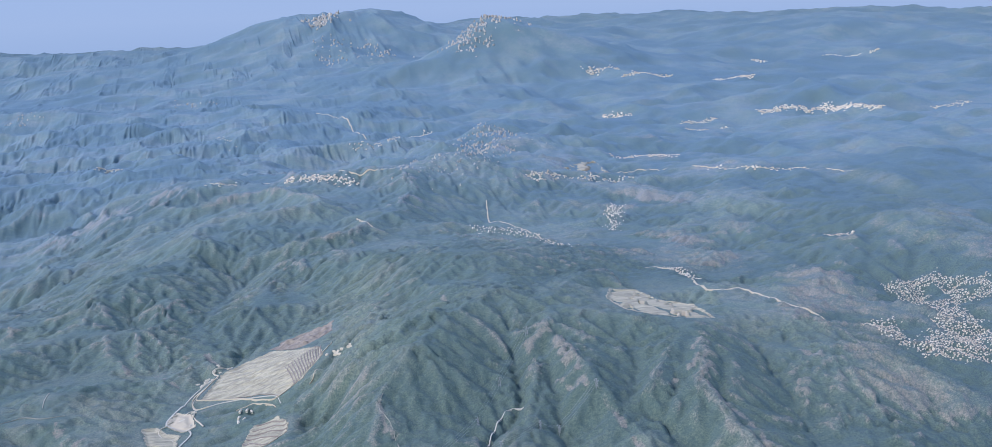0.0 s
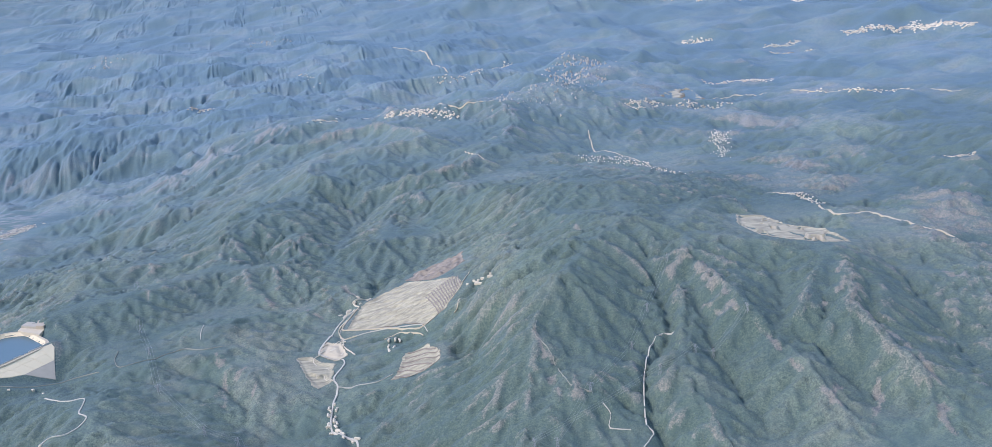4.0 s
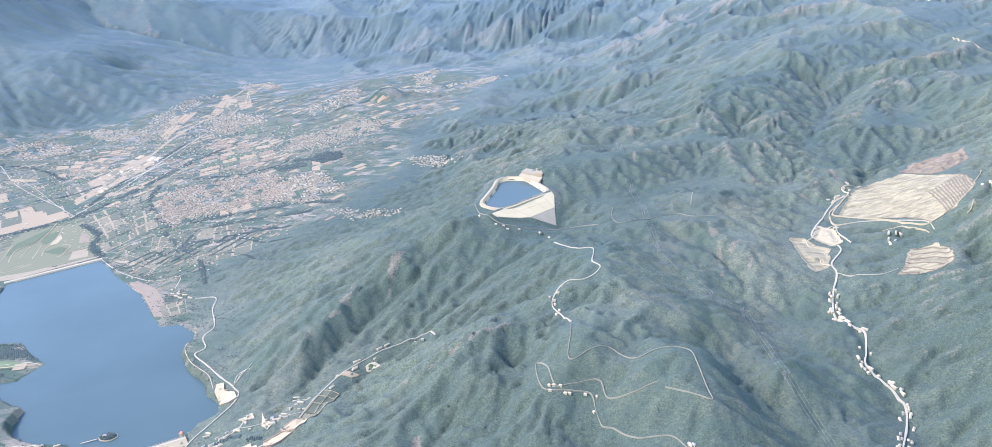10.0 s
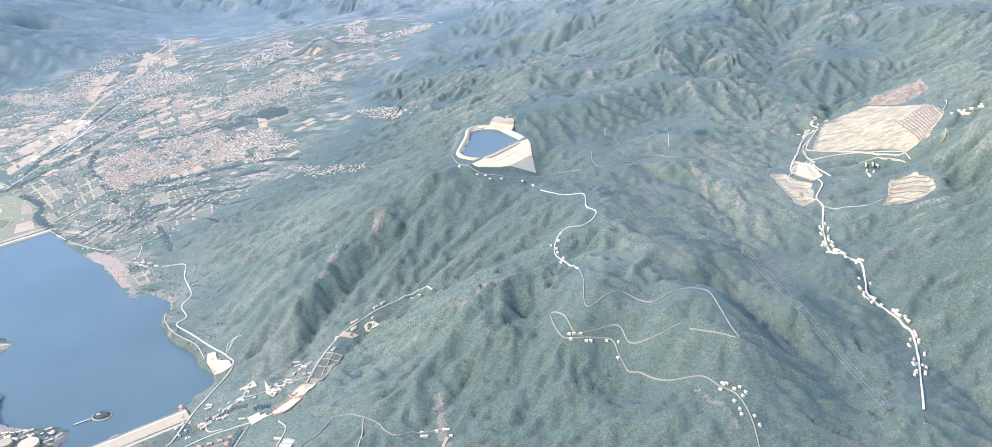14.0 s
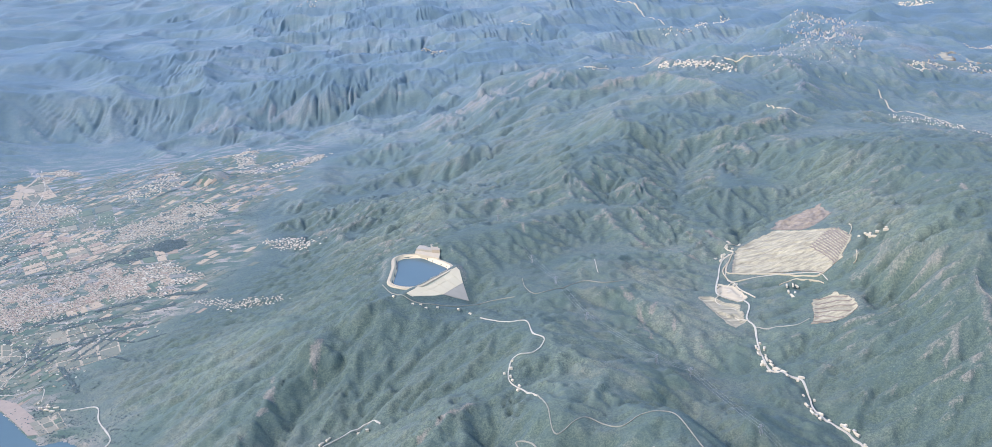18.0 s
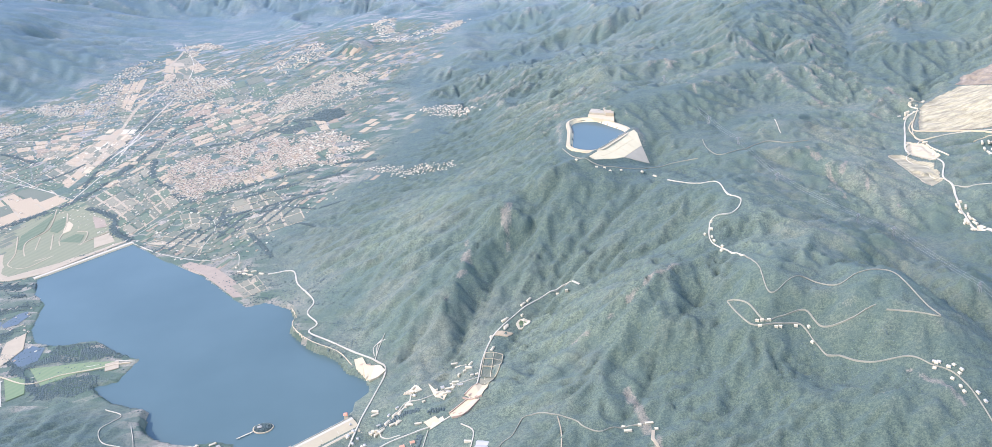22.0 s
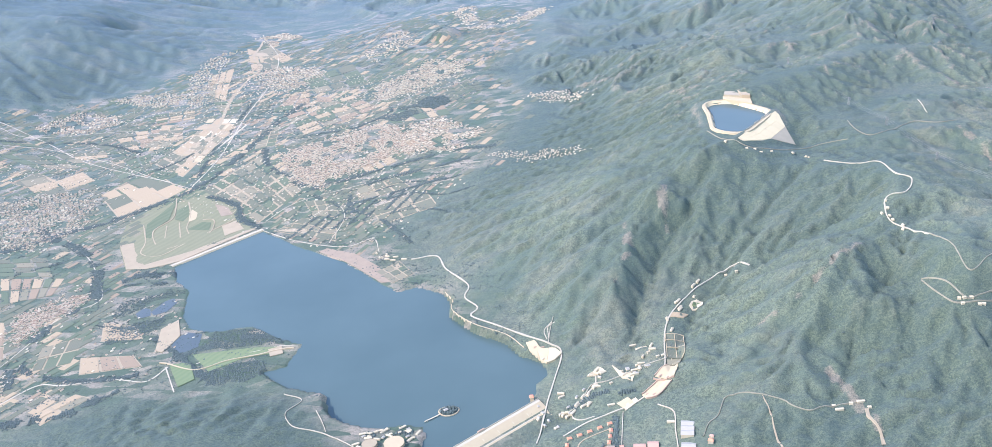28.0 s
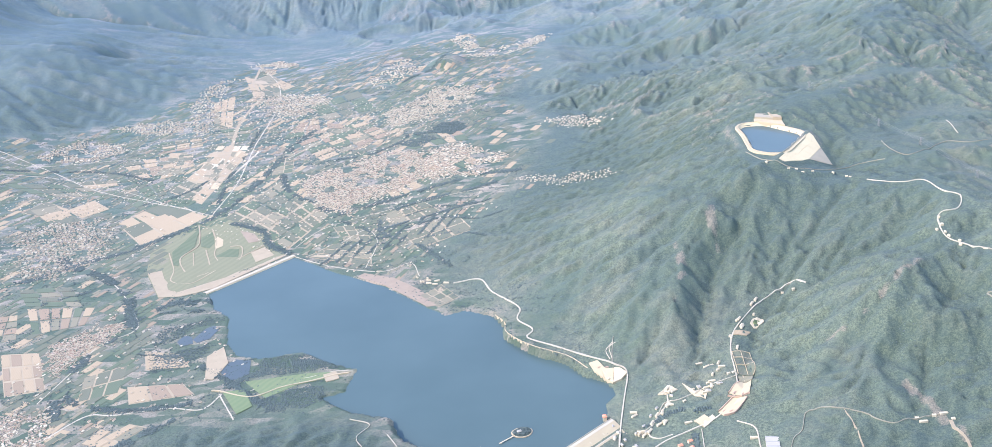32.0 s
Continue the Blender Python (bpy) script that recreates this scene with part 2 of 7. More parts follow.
MAT = {
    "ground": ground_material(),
    "water": water_material(),
    "pond": plain("dull_green_pond", (0.045, 0.062, 0.058), 0.3, 0.2, 6, 0.3),
    "concrete": plain("pale_concrete", (0.44, 0.36, 0.25), 0.8, 0.10, 8),
    "lining": plain("white_lining_slabs", (0.50, 0.40, 0.255), 0.75, 0.08, 6),
    # lighter copy of the lining, sunlight on the dry face put into the colour
    "slab": plain("sun_painted_slabs", (0.56, 0.455, 0.295), 0.75, 0.06, 6),
    "rockfill": plain("grey_rockfill", (0.30, 0.26, 0.195), 0.95, 0.2, 4, fine=0.6),
    "joint": plain("dark_joint", (0.40, 0.36, 0.30), 0.9, 0.1, 4),
    "road": plain("road_concrete", (0.40, 0.355, 0.285), 0.85, 0.15, 6),
    "track": plain("dusty_track", (0.24, 0.22, 0.165), 0.9, 0.45, 5),
    "sand": plain("pale_sand", (0.31, 0.25, 0.17), 0.9, 0.2, 5),
    "shore": plain("pinkish_shore_mud", (0.26, 0.20, 0.145), 0.9, 0.25, 5),
    "paving": plain("cream_paving", (0.40, 0.325, 0.215), 0.85, 0.12, 4),
    "cut": layered("cut_limestone", (0.15, 0.125, 0.075), (0.45, 0.39, 0.255), 2.2, streak=6.0),
    # dark rock of the steep quarry steps, with their shade painted in
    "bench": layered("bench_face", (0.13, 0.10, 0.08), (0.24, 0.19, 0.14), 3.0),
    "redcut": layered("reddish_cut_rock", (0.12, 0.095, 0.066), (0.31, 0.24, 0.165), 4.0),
    "crag": layered("granite_crag", (0.15, 0.14, 0.125), (0.46, 0.41, 0.35), 14.0),
    "tan": cropped("ripe_field", (0.36, 0.275, 0.18), (0.27, 0.21, 0.13)),
    "brown": cropped("ploughed_field", (0.27, 0.195, 0.13), (0.20, 0.155, 0.10)),
    "green": cropped("green_field", (0.12, 0.14, 0.085), (0.06, 0.09, 0.045)),
    "plot": cropped("grey_green_plot", (0.145, 0.14, 0.095), (0.085, 0.10, 0.058)),
    "pale": cropped("covered_beds", (0.22, 0.19, 0.13), (0.15, 0.145, 0.09)),
    "marsh": cropped("marsh_grass", (0.13, 0.15, 0.08), (0.075, 0.105, 0.05), 4.0, 0.5),
    "drygrass": cropped("dry_marsh_grass", (0.21, 0.195, 0.115), (0.135, 0.15, 0.08), 4.0, 0.5),
    "meadow": cropped("bright_meadow", (0.16, 0.19, 0.09), (0.10, 0.15, 0.06), 3.0),
    "woods": leafy("dark_crowns", (0.042, 0.060, 0.042), (0.088, 0.114, 0.074)),
    "scrub": leafy("scrub_crowns", (0.056, 0.086, 0.040), (0.125, 0.160, 0.074)),
    "walls": tiled("house_walls", (0.56, 0.48, 0.38), (0.40, 0.32, 0.24), (0.64, 0.56, 0.45)),
    "roofs": tiled("mixed_roofs", (0.56, 0.47, 0.38), (0.16, 0.14, 0.12), (0.34, 0.23, 0.17), (0.38, 0.30, 0.22), (0.22, 0.18, 0.13), (0.37, 0.24, 0.17), (0.66, 0.58, 0.47), (0.12, 0.11, 0.09)),
    "redroof": tiled("red_roofs", (0.38, 0.25, 0.19), (0.50, 0.42, 0.34), (0.27, 0.17, 0.12), (0.62, 0.54, 0.45), (0.18, 0.155, 0.125), (0.40, 0.29, 0.22), (0.13, 0.12, 0.09)),
    "orange": plain("orange_roof_tiles", (0.62, 0.25, 0.15), 0.75, 0.2, 1.0),
    "pink": plain("faded_pink_sheet_roof", (0.46, 0.27, 0.21), 0.6, 0.12, 3),
    "white": plain("white_paint", (0.46, 0.39, 0.285), 0.7, 0.08, 3),
    "grey": plain("grey_sheet_roof", (0.33, 0.31, 0.28), 0.6, 0.15, 3),
    "brownroof": plain("brown_sheet_roof", (0.36, 0.25, 0.18), 0.7, 0.15, 3),
    "steel": plain("galvanised_steel", (0.20, 0.20, 0.20), 0.45, 0.1, 2, 0.5),
    "wire": plain("dull_cable", (0.24, 0.24, 0.23), 0.6, 0.1, 2),
}


# ---- terrain: spot heights, ridge and valley lines, then stream erosion ----
SPOTS = []


def spots(*values):
    """Triples x, y, z."""
    SPOTS.extend(zip(values[0::3], values[1::3], values[2::3]))


# the lake mountain and its ridges
spots(-73, 77, 29, -85, 24, 21, 26, 11, 41, -28, -19, 24, 34, 6, 42, 82, 4, 44, 29, -66, 28, -25, -65, 17,
      101, -66, 44, 62, -65, 29, 128, -28, 37, -66, 73, 33, -72, -36, 10, -50, 14, 12, 54, 50, 50, -122, 2, 2)
# round the upper basin and the hills behind it
spots(-17, 140, 47, 24, 127, 40, 12, 182, 54, 115, 106, 42, 113, 99, 42, 99, 147, 49, 154, 189, 42, 56, 244, 47,
      137, 255, 48, 61, 539, 37, 104, 710, 65, 68, 579, 38, 211, 422, 72, 195, 373, 54)
# the eastern mountain and the valleys beside it
spots(170, 14, 30, 177, 140, 35, 244, 144, 58, 216, 64, 42, 227, 34, 48, 259, 35, 68, 278, 58, 79, 268, -19, 54,
      244, -11, 52, 292, -19, 47, 321, 22, 55, 355, -12, 57, 365, -51, 48, 402, -24, 59, 415, 52, 72, 363, 104, 78, 336, 129, 84,
      297, 283, 75, 297, 294, 69)
# the country beyond
spots(417, 156, 63, 428, 417, 60, 527, 408, 60, 585, 647, 65, 522, 835, 84, 585, 1023, 97, 688, 692, 58, 745, 468, 74,
      627, 234, 68, 608, 152, 57, 558, 59, 51, 326, 748, 52, 206, 814, 54)
# the plain and the lake
spots(-164, -31, 0, -183, 86, 0, -236, 36, 0, -280, 178, 0, -324, 142, 0, -272, 0, 2, -285, 26, 1, -360, 28, 1, -403, 182, 1,
      -343, 259, 4, -467, 438, 4, -368, 622, 6, -246, 251, 8, -177, 359, 13, -153, 239, 12, -96, 341, 16, -72, 534, 20, -102, 655, 15,
      -471, 643, 28, -150, -90, -1, -230, -120, 12, -330, -80, 4, -100, -90, 2, -60, -110, 8)

spots(-48, 99, 41, -28, 106, 50, -59, 56, 20, -39, 63, 29, -10, 31, 25, 7, -5, 41, -46, -40, 18, 23, -49, 25, 57, -32, 46,
      -1, -41, 22, 28, -74, 23, -50, 79, 38, -41, -25, 15, -111, 53, 16, 10, -34, 33, 100, 18, 41, 128, 82, 39, 139, 38, 27,
      161, 50, 31, 169, 9, 25, 174, -33, 19, 210, 37, 44, 234, 62, 44)
spots(299, -3, 49, 324, -7, 54, 351, 56, 72, 298, 180, 66, 287, 233, 62, 253, 264, 54, 199, 226, 47, 147, 200, 46, 85, 259, 49,
      15, 383, 29, 63, 130, 45, 382, 43, 66, 347, 18, 65, 390, 9, 66, 441, 6, 56, 427, 19, 67, 289, -25, 45, 528, 241, 56,
      478, 358, 59, 314, 187, 74, 233, 299, 53, 135, 277, 50, 220, 212, 43)
spots(452, 131, 59, 481, 50, 59, 406, 633, 89, 230, 772, 68, 82, 723, 47, 650, 365, 68, 638, 218, 68, -500, 653, 24, -539, 517, 29,
      -377, 475, 8, -213, 493, 16, -174, 531, 27, -33, 325, 31, 13, 377, 35, -82, 398, 15, -68, 194, 25, -262, -32, 9, -300, -45, 8)

VALLEYS, RIDGES = [], []


def valley(width, *values):
    VALLEYS.append((width, list(zip(values[0::3], values[1::3], values[2::3]))))


def ridge(width, *values):
    RIDGES.append((width, list(zip(values[0::3], values[1::3], values[2::3]))))


ridge(9, -8, 122, 47, -28, 106, 50, -48, 99, 42, -66, 75, 34, -76, 55, 28, -85, 24, 21, -99, 6, 8)
ridge(7, -20, 100, 46, -39, 63, 31, -52, 28, 18)
ridge(9, 54, 50, 50, 27, 11, 43, 7, -5, 41, -28, -19, 26, -46, -40, 18, -62, -56, 9)
ridge(12, 54, 50, 50, 78, 10, 46, 57, -32, 46, 101, -66, 45)
ridge(9, 225, -70, 34, 244, -11, 53, 259, 35, 69, 278, 58, 79, 305, 95, 81, 336, 129, 84)
ridge(8, 336, 129, 84, 363, 104, 79, 351, 75, 77)
ridge(8, 363, 104, 79, 400, 72, 76, 415, 52, 73, 427, 19, 67, 402, -24, 59, 410, -70, 48)
ridge(10, 336, 129, 84, 314, 187, 75, 300, 235, 72, 297, 290, 75, 250, 370, 68, 211, 422, 72, 150, 520, 62, 104, 710, 65)
ridge(22, -425, 545, 12, -480, 615, 30, -540, 690, 48, -640, 800, 62)
ridge(20, -500, 500, 14, -545, 520, 32, -620, 560, 48, -740, 600, 60)
ridge(8, 350, 72, 76, 353, 45, 73, 354, 22, 69, 355, 3, 66, 358, -18, 59, 359, -46, 52, 356, -80, 43)
ridge(8, 421, 57, 74, 394, 24, 70, 374, 2, 68, 364, -4, 62)
ridge(8, 426, 59, 74, 412, 20, 72, 397, -6, 67, 399, -24, 64, 398, -49, 58, 397, -67, 49, 386, -91, 43)
ridge(9, 365, 113, 81, 405, 178, 72, 440, 222, 66, 450, 190, 63)
ridge(9, 298, 101, 84, 285, 99, 81, 268, 131, 71, 246, 135, 62)
ridge(9, 192, 242, 51, 226, 311, 61, 254, 368, 69, 292, 410, 72)
ridge(9, 135, 232, 54, 163, 298, 58, 196, 380, 64, 230, 413, 74)
ridge(8, -9, 273, 40, 18, 272, 51, 59, 317, 53, 95, 389, 46)
ridge(8, 62, 202, 55, 93, 259, 52, 129, 276, 57, 166, 302, 56)
ridge(7, 90, 115, 44, 107, 111, 46, 122, 90, 43, 133, 54, 33)
ridge(9, 75, 480, 42, 125, 582, 58, 175, 584, 70)
ridge(8, 334, 48, 67, 318, 2, 57, 311, -40, 48, 305, -95, 35)
valley(6, -124, -22, 1, -135, 18, 1, -158, 55, 1, -185, 95, 1, -178, 150, 6, -130, 200, 14)
valley(6, 92, 60, 38, 105, 20, 33, 118, -30, 27, 140, -80, 22)
valley(6, 20, -20, 31, -2, -50, 20, -25, -85, 13)
valley(8, 345, 61, 67, 338, 27, 59, 331, -2, 52, 329, -37, 43, 328, -61, 37)
valley(8, 389, 53, 65, 379, 27, 59, 367, 1, 57, 373, -17, 55, 378, -39, 46, 379, -61, 41)
valley(8, 463, 70, 60, 452, 25, 55, 442, -13, 46, 437, -46, 44)
valley(8, 175, 243, 45, 210, 346, 50, 246, 386, 61)
valley(7, 30, 42, 36, -10, 31, 25, -30, 22, 18, -50, 14, 12, -72, -36, 8, -95, -52, 4, -125, -66, 1)
valley(7, 200, 190, 42, 177, 140, 34, 164, 95, 32, 161, 50, 31, 169, 9, 25, 174, -33, 19, 186, -75, 17, 192, -130, 15)
valley(6, 330, 60, 62, 321, 22, 54, 299, -3, 49, 291, -22, 45, 285, -70, 33, 290, -120, 22)
valley(5, -40, 75, 27, -59, 56, 20, -72, 28, 13, -84, -5, 6)
valley(7, 100, 200, 44, 63, 130, 43, 110, 90, 38, 139, 38, 27, 160, 30, 26)


PLANNED = []


def planned(*values):
    """A mountain road: name, label, width, then its line with heights. The slopes stay even along it."""
    PLANNED.append(values)


planned("mountain_road", "winding pale concrete mountain road", 0.9, 29.2, 88.1, 44.4, 41.4, 75.3, 46.1, 50.2, 70.7, 48.1, 51.1, 50.8, 49.9, 55.3, 43.8, 49.3, 48.8, 33.4, 48.6, 39.9, 32.2, 46.9, 36.6, 25.8, 45.2, 35.2, 15.9, 43.6, 40.2, 6.6, 42.6, 45.2, -1.9, 44.1)
planned("forest_track", "narrow forest track half hidden by trees", 0.6, 45.2, -1.9, 44.1, 46.7, -19.7, 48.2, 47.7, -35.6, 47.0, 62.2, -27.6, 44.0, 72.9, -36.9, 44.9, 82.4, -33.8, 48.1, 93.5, -35.3, 48.3, 97, -45.2, 47.5, 100.8, -61, 45.2, 101.6, -66, 44.5, 96.5, -63.6, 42.8, 84.9, -57.5, 43.8)
planned("hairpin_road", "narrow pale hairpin road on a green slope", 0.7, 82.3, -53.9, 44.1, 78.1, -54.1, 43.0, 72.3, -54.8, 40.0, 63.2, -51.9, 38.4, 59.1, -42.3, 36.0, 48.6, -44, 36.7, 42.2, -44.9, 38.8, 37.8, -33.8, 39.5, 32.3, -26.7, 35.6, 37.2, -45, 36.2, 48.1, -46.6, 34.7, 56, -47.2, 33.1, 58.6, -56.1, 32.0, 61.4, -63.2, 30.9, 65.2, -64.8, 29.0, 74.9, -73.6, 32.1, 86.7, -77.5, 35.8, 91.8, -83.7, 35.0, 96.8, -88.1, 35.1, 99.4, -95.6, 33.6, 100.4, -104, 31.0, 100.1, -117.8, 29.8)
planned("lake_road", "pale road along the lake shore", 0.9, -186.3, 114.8, 0.9, -172.1, 112, 2.6, -166.5, 94.8, 3.0, -154.6, 70.1, 5.1, -156.3, 59, 4.2, -150.1, 47.4, 4.5, -153.4, 41.3, 3.2, -142.9, 31, 3.7, -128.6, 16.7, 4.1, -117.7, 6.5, 4.9, -113.4, 0.1, 2.8, -116.8, -13.1, 1.5, -120.5, -26.3, 0.9, -124.9, -43.1, 0.6, -128.5, -59.4, 0.6)
planned("branch_road", "short pale road up a side valley", 0.5, -118.5, 7.7, 4.9, -116.8, 16.7, 6.8, -114.9, 24, 7.9)
planned("valley_road", "pale road up a wooded valley", 0.7, -22.9, 29, 21.8, -28.8, 34.6, 18.5, -42, 28.6, 15.9, -52.4, 20.4, 14.3, -61.1, 11, 12.6, -65.7, 3.1, 11.8, -69.3, -9.7, 11.3, -73.1, -31.3, 10.6, -80.3, -42.1, 7.1, -88.8, -47.2, 5.2, -99.3, -50, 3.7, -108.5, -52.4, 2.2, -117.9, -57.9, 1.2)
planned("village_lane", "pale lane between scattered houses", 0.5, -116.6, -42.7, 0.8, -109.7, -39, 2.0, -103.3, -28.4, 3.5, -96.5, -28.8, 5.8, -85.6, -25.8, 6.7, -74.9, -25.9, 10.1, -69.1, -23.6, 11.9)
planned("estate_road", "straight pale estate road", 0.8, -79.4, -52.4, 7.7, -74.5, -59.6, 9.1, -75.8, -70.5, 8.1, -76.5, -79.1, 7.5, -78, -95, 6.2)
planned("estate_lane", "narrow tree-lined estate lane", 0.5, -93, -50.1, 4.5, -96.3, -69.9, 3.2, -99, -90, 2.2)
planned("slope_track", "pale track across a brown slope", 0.6, -66.9, -78.6, 10.0, -63.7, -72.5, 11.0, -59.5, -69.5, 12.5, -55.1, -60.6, 12.7, -51.3, -60.2, 14.1, -46.7, -61.4, 15.5, -35.5, -68.6, 16.2, -32.6, -72.8, 15.2, -27.2, -76.7, 15.6, -21.4, -75.2, 16.0, -9, -76, 16.4)
planned("quarry_road", "wide pale quarry road in a valley", 0.85, 185.7, 161.4, 38.8, 177, 157.2, 36.0, 167.6, 134.3, 36.6, 159.4, 111, 36.0, 166.5, 104.4, 34.3, 171.4, 94.7, 35.5, 164.7, 78.4, 34.9, 165.7, 69.2, 33.5, 162, 54.1, 31.8, 159.6, 34.8, 28.8, 163.8, 24.1, 31.3, 169.5, 17.9, 28.6, 168.4, 5.6, 27.0, 166.3, -5.9, 25.4, 171.6, -15.5, 23.6, 175.1, -23.6, 21.3, 177, -31.6, 20.4, 174, -46.5, 20.3, 166.7, -71.2, 24.7, 159.6, -94.3, 29.0)
planned("pit_road", "pale haul road below the quarry", 0.6, 178.4, 150.4, 37.5, 172.5, 135.9, 36.7, 174.4, 128.1, 37.1, 188.8, 124.4, 38.4, 200.4, 118.6, 40.6, 213.1, 108.1, 44.1, 216.1, 99.2, 43.5)
planned("pit_road", "pale haul road to the small quarry", 0.5, 165.7, 69.2, 33.5, 176.7, 65, 36.0, 185.7, 63.6, 36.5, 192.9, 66.1, 37.5)
planned("rim_road", "narrow pale road under the basin", 0.5, -19.5, 134, 49.4, -14, 120, 48.6, -4, 112.5, 47.5, 11.3, 112.5, 43.0, 25.4, 115.8, 40.5, 38.7, 118.3, 40.8, 50, 114.5, 43.6)
planned("loop_road", "thin pale loop road on a wooded hill", 0.45, 57.1, 135.9, 46.1, 57.2, 121.3, 45.8, 63.9, 112.1, 46.1, 88.4, 128, 43.9, 99.7, 122.9, 44.8, 110.8, 123.7, 44.2)
planned("hilltop_road", "short pale road to a hilltop", 0.5, 100.6, 150.8, 47.6, 99.4, 139.4, 48.1, 99.2, 133.6, 46.4)
planned("gorge_road", "pale stony road down a gorge", 0.65, 321.4, 20.5, 55.8, 314.8, 22.1, 53.7, 306.5, 14.3, 53.0, 296.7, -4.8, 50.2, 289.9, -21.4, 46.5, 284.3, -38.9, 43.7, 285.4, -43.8, 40.2, 274.4, -57.3, 40.0, 272.9, -68.2, 39.2, 268.1, -76, 34.6, 263.8, -80.2, 31.5)
planned("shoulder_track", "thin pale zigzag track", 0.4, 270.1, -25.3, 48.9, 271.7, -31.3, 45.8, 269.1, -37.3, 43.2, 276.8, -41, 41.3)
planned("hill_road", "pale winding road over a wooded hill by the lake", 0.5, -235.5, -10.5, 3.6, -226.7, -16.8, 3.6, -231.4, -28.7, 6.1, -226.5, -40.9, 7.5, -217.3, -45.1, 6.7, -209.3, -49.9, 6.6, -201.6, -55.7, 5.8, -191.7, -64.4, 4.4)
planned("shore_path", "short pale path to the water", 0.4, -218.7, -28.3, 5.3, -214.6, -38.7, 6.4, -212.1, -46.5, 6.7)


def blur(a, r):
    """Two box blurs of radius r cells."""
    for _ in range(2):
        for axis in (0, 1):
            pad = [(0, 0), (0, 0)]
            pad[axis] = (r + 1, r)
            c = np.cumsum(np.pad(a, pad, mode="edge"), axis=axis)
            n = a.shape[axis]
            a = (np.take(c, range(2 * r + 1, 2 * r + 1 + n), axis) - np.take(c, range(0, n), axis)) / (2 * r + 1)
    return a


def thin_plate(pts, gx, gy, stiff=0.02):
    """A smooth sheet through the spot heights."""
    p = np.array(pts, float)
    s = 300.0
    q = p[:, :2] / s

    def kernel(d2):
        return 0.5 * d2 * np.log(d2 + 1e-9)
    n = len(p)
    k = kernel(((q[:, None] - q[None]) ** 2).sum(-1)) + stiff * np.eye(n) * 0.05
    one = np.c_[np.ones(n), q]
    full = np.block([[k, one], [one.T, np.zeros((3, 3))]])
    w = np.linalg.solve(full, np.r_[p[:, 2], 0, 0, 0])
    out = w[n] + w[n + 1] * gx / s + w[n + 2] * gy / s
    for i in range(n):
        out = out + w[i] * kernel((gx / s - q[i, 0]) ** 2 + (gy / s - q[i, 1]) ** 2)
    return out


def line_field(pts, gx, gy):
    """Distance to a polyline and the height along it."""
    best, high = np.full(gx.shape, 1e9), np.zeros(gx.shape)
    for (x0, y0, z0), (x1, y1, z1) in zip(pts[:-1], pts[1:]):
        ll = (x1 - x0) ** 2 + (y1 - y0) ** 2 + 1e-9
        t = np.clip(((gx - x0) * (x1 - x0) + (gy - y0) * (y1 - y0)) / ll, 0, 1)
        d = np.hypot(gx - x0 - t * (x1 - x0), gy - y0 - t * (y1 - y0))
        near = d < best
        best, high = np.where(near, d, best), np.where(near, z0 + t * (z1 - z0), high)
    return best, high


def value_noise(gx, gy, size, seed):
    """Smooth lattice noise in -1..1."""
    u, v = gx / size, gy / size
    iu, iv = np.floor(u).astype(np.int64), np.floor(v).astype(np.int64)
    fu, fv = u - iu, v - iv
    fu, fv = fu * fu * fu * (fu * (fu * 6 - 15) + 10), fv * fv * fv * (fv * (fv * 6 - 15) + 10)

    def lattice(a, b):
        h = (a * 374761393 + b * 668265263 + seed * 974634541) & 0xFFFFFFFF
        h = ((h ^ (h >> 13)) * 1274126177) & 0xFFFFFFFF
        return ((h ^ (h >> 16)) & 0xFFFF) / 32767.5 - 1.0
    return ((lattice(iu, iv) * (1 - fu) + lattice(iu + 1, iv) * fu) * (1 - fv)
            + (lattice(iu, iv + 1) * (1 - fu) + lattice(iu + 1, iv + 1) * fu) * fv)


def fractal(gx, gy, size, seed, octaves=4, gain=0.5):
    out, amp = 0, 1.0
    for k in range(octaves):
        out = out + amp * value_noise(gx + 31.7 * k, gy - 17.3 * k, size / 2 ** k, seed + k)
        amp *= gain
    return out


def erode(h, target, loose, cell, rounds, power, reach):
    """Rivers cut down by the area that drains to them; the broad shape is held to the target."""
    ny, nx = h.shape
    idx = np.arange(ny * nx).reshape(ny, nx)
    broad = blur(target, reach)
    for _ in range(rounds):
        drop, rec = np.zeros(h.shape), idx.copy()
        dist = np.full(h.shape, cell)
        pad = np.pad(h, 1, mode="edge")
        pid = np.pad(idx, 1, mode="edge")
        for dy in (-1, 0, 1):
            for dx in (-1, 0, 1):
                if dx or dy:
                    step = cell * math.hypot(dx, dy)
                    s = (h - pad[1 + dy:1 + dy + ny, 1 + dx:1 + dx + nx]) / step
                    better = s > drop
                    drop = np.where(better, s, drop)
                    rec = np.where(better, pid[1 + dy:1 + dy + ny, 1 + dx:1 + dx + nx], rec)
                    dist = np.where(better, step, dist)
        flat, r = h.ravel(), rec.ravel().tolist()
        order = np.argsort(flat).tolist()
        area = [1.0] * (ny * nx)
        for i in reversed(order):
            j = r[i]
            if j != i:
                area[j] += area[i]
        cut = (power * np.sqrt(np.minimum(np.array(area), 3000.0)) / dist.ravel() * loose.ravel()).tolist()
        hl = flat.tolist()
        for i in order:
            j = r[i]
            if j != i:
                hl[i] = (hl[i] + cut[i] * hl[j]) / (1 + cut[i])
        h = np.array(hl).reshape(ny, nx)
        h = h + (broad - blur(h, reach))
        h = h * 0.95 + blur(h, 1) * 0.05
    return h


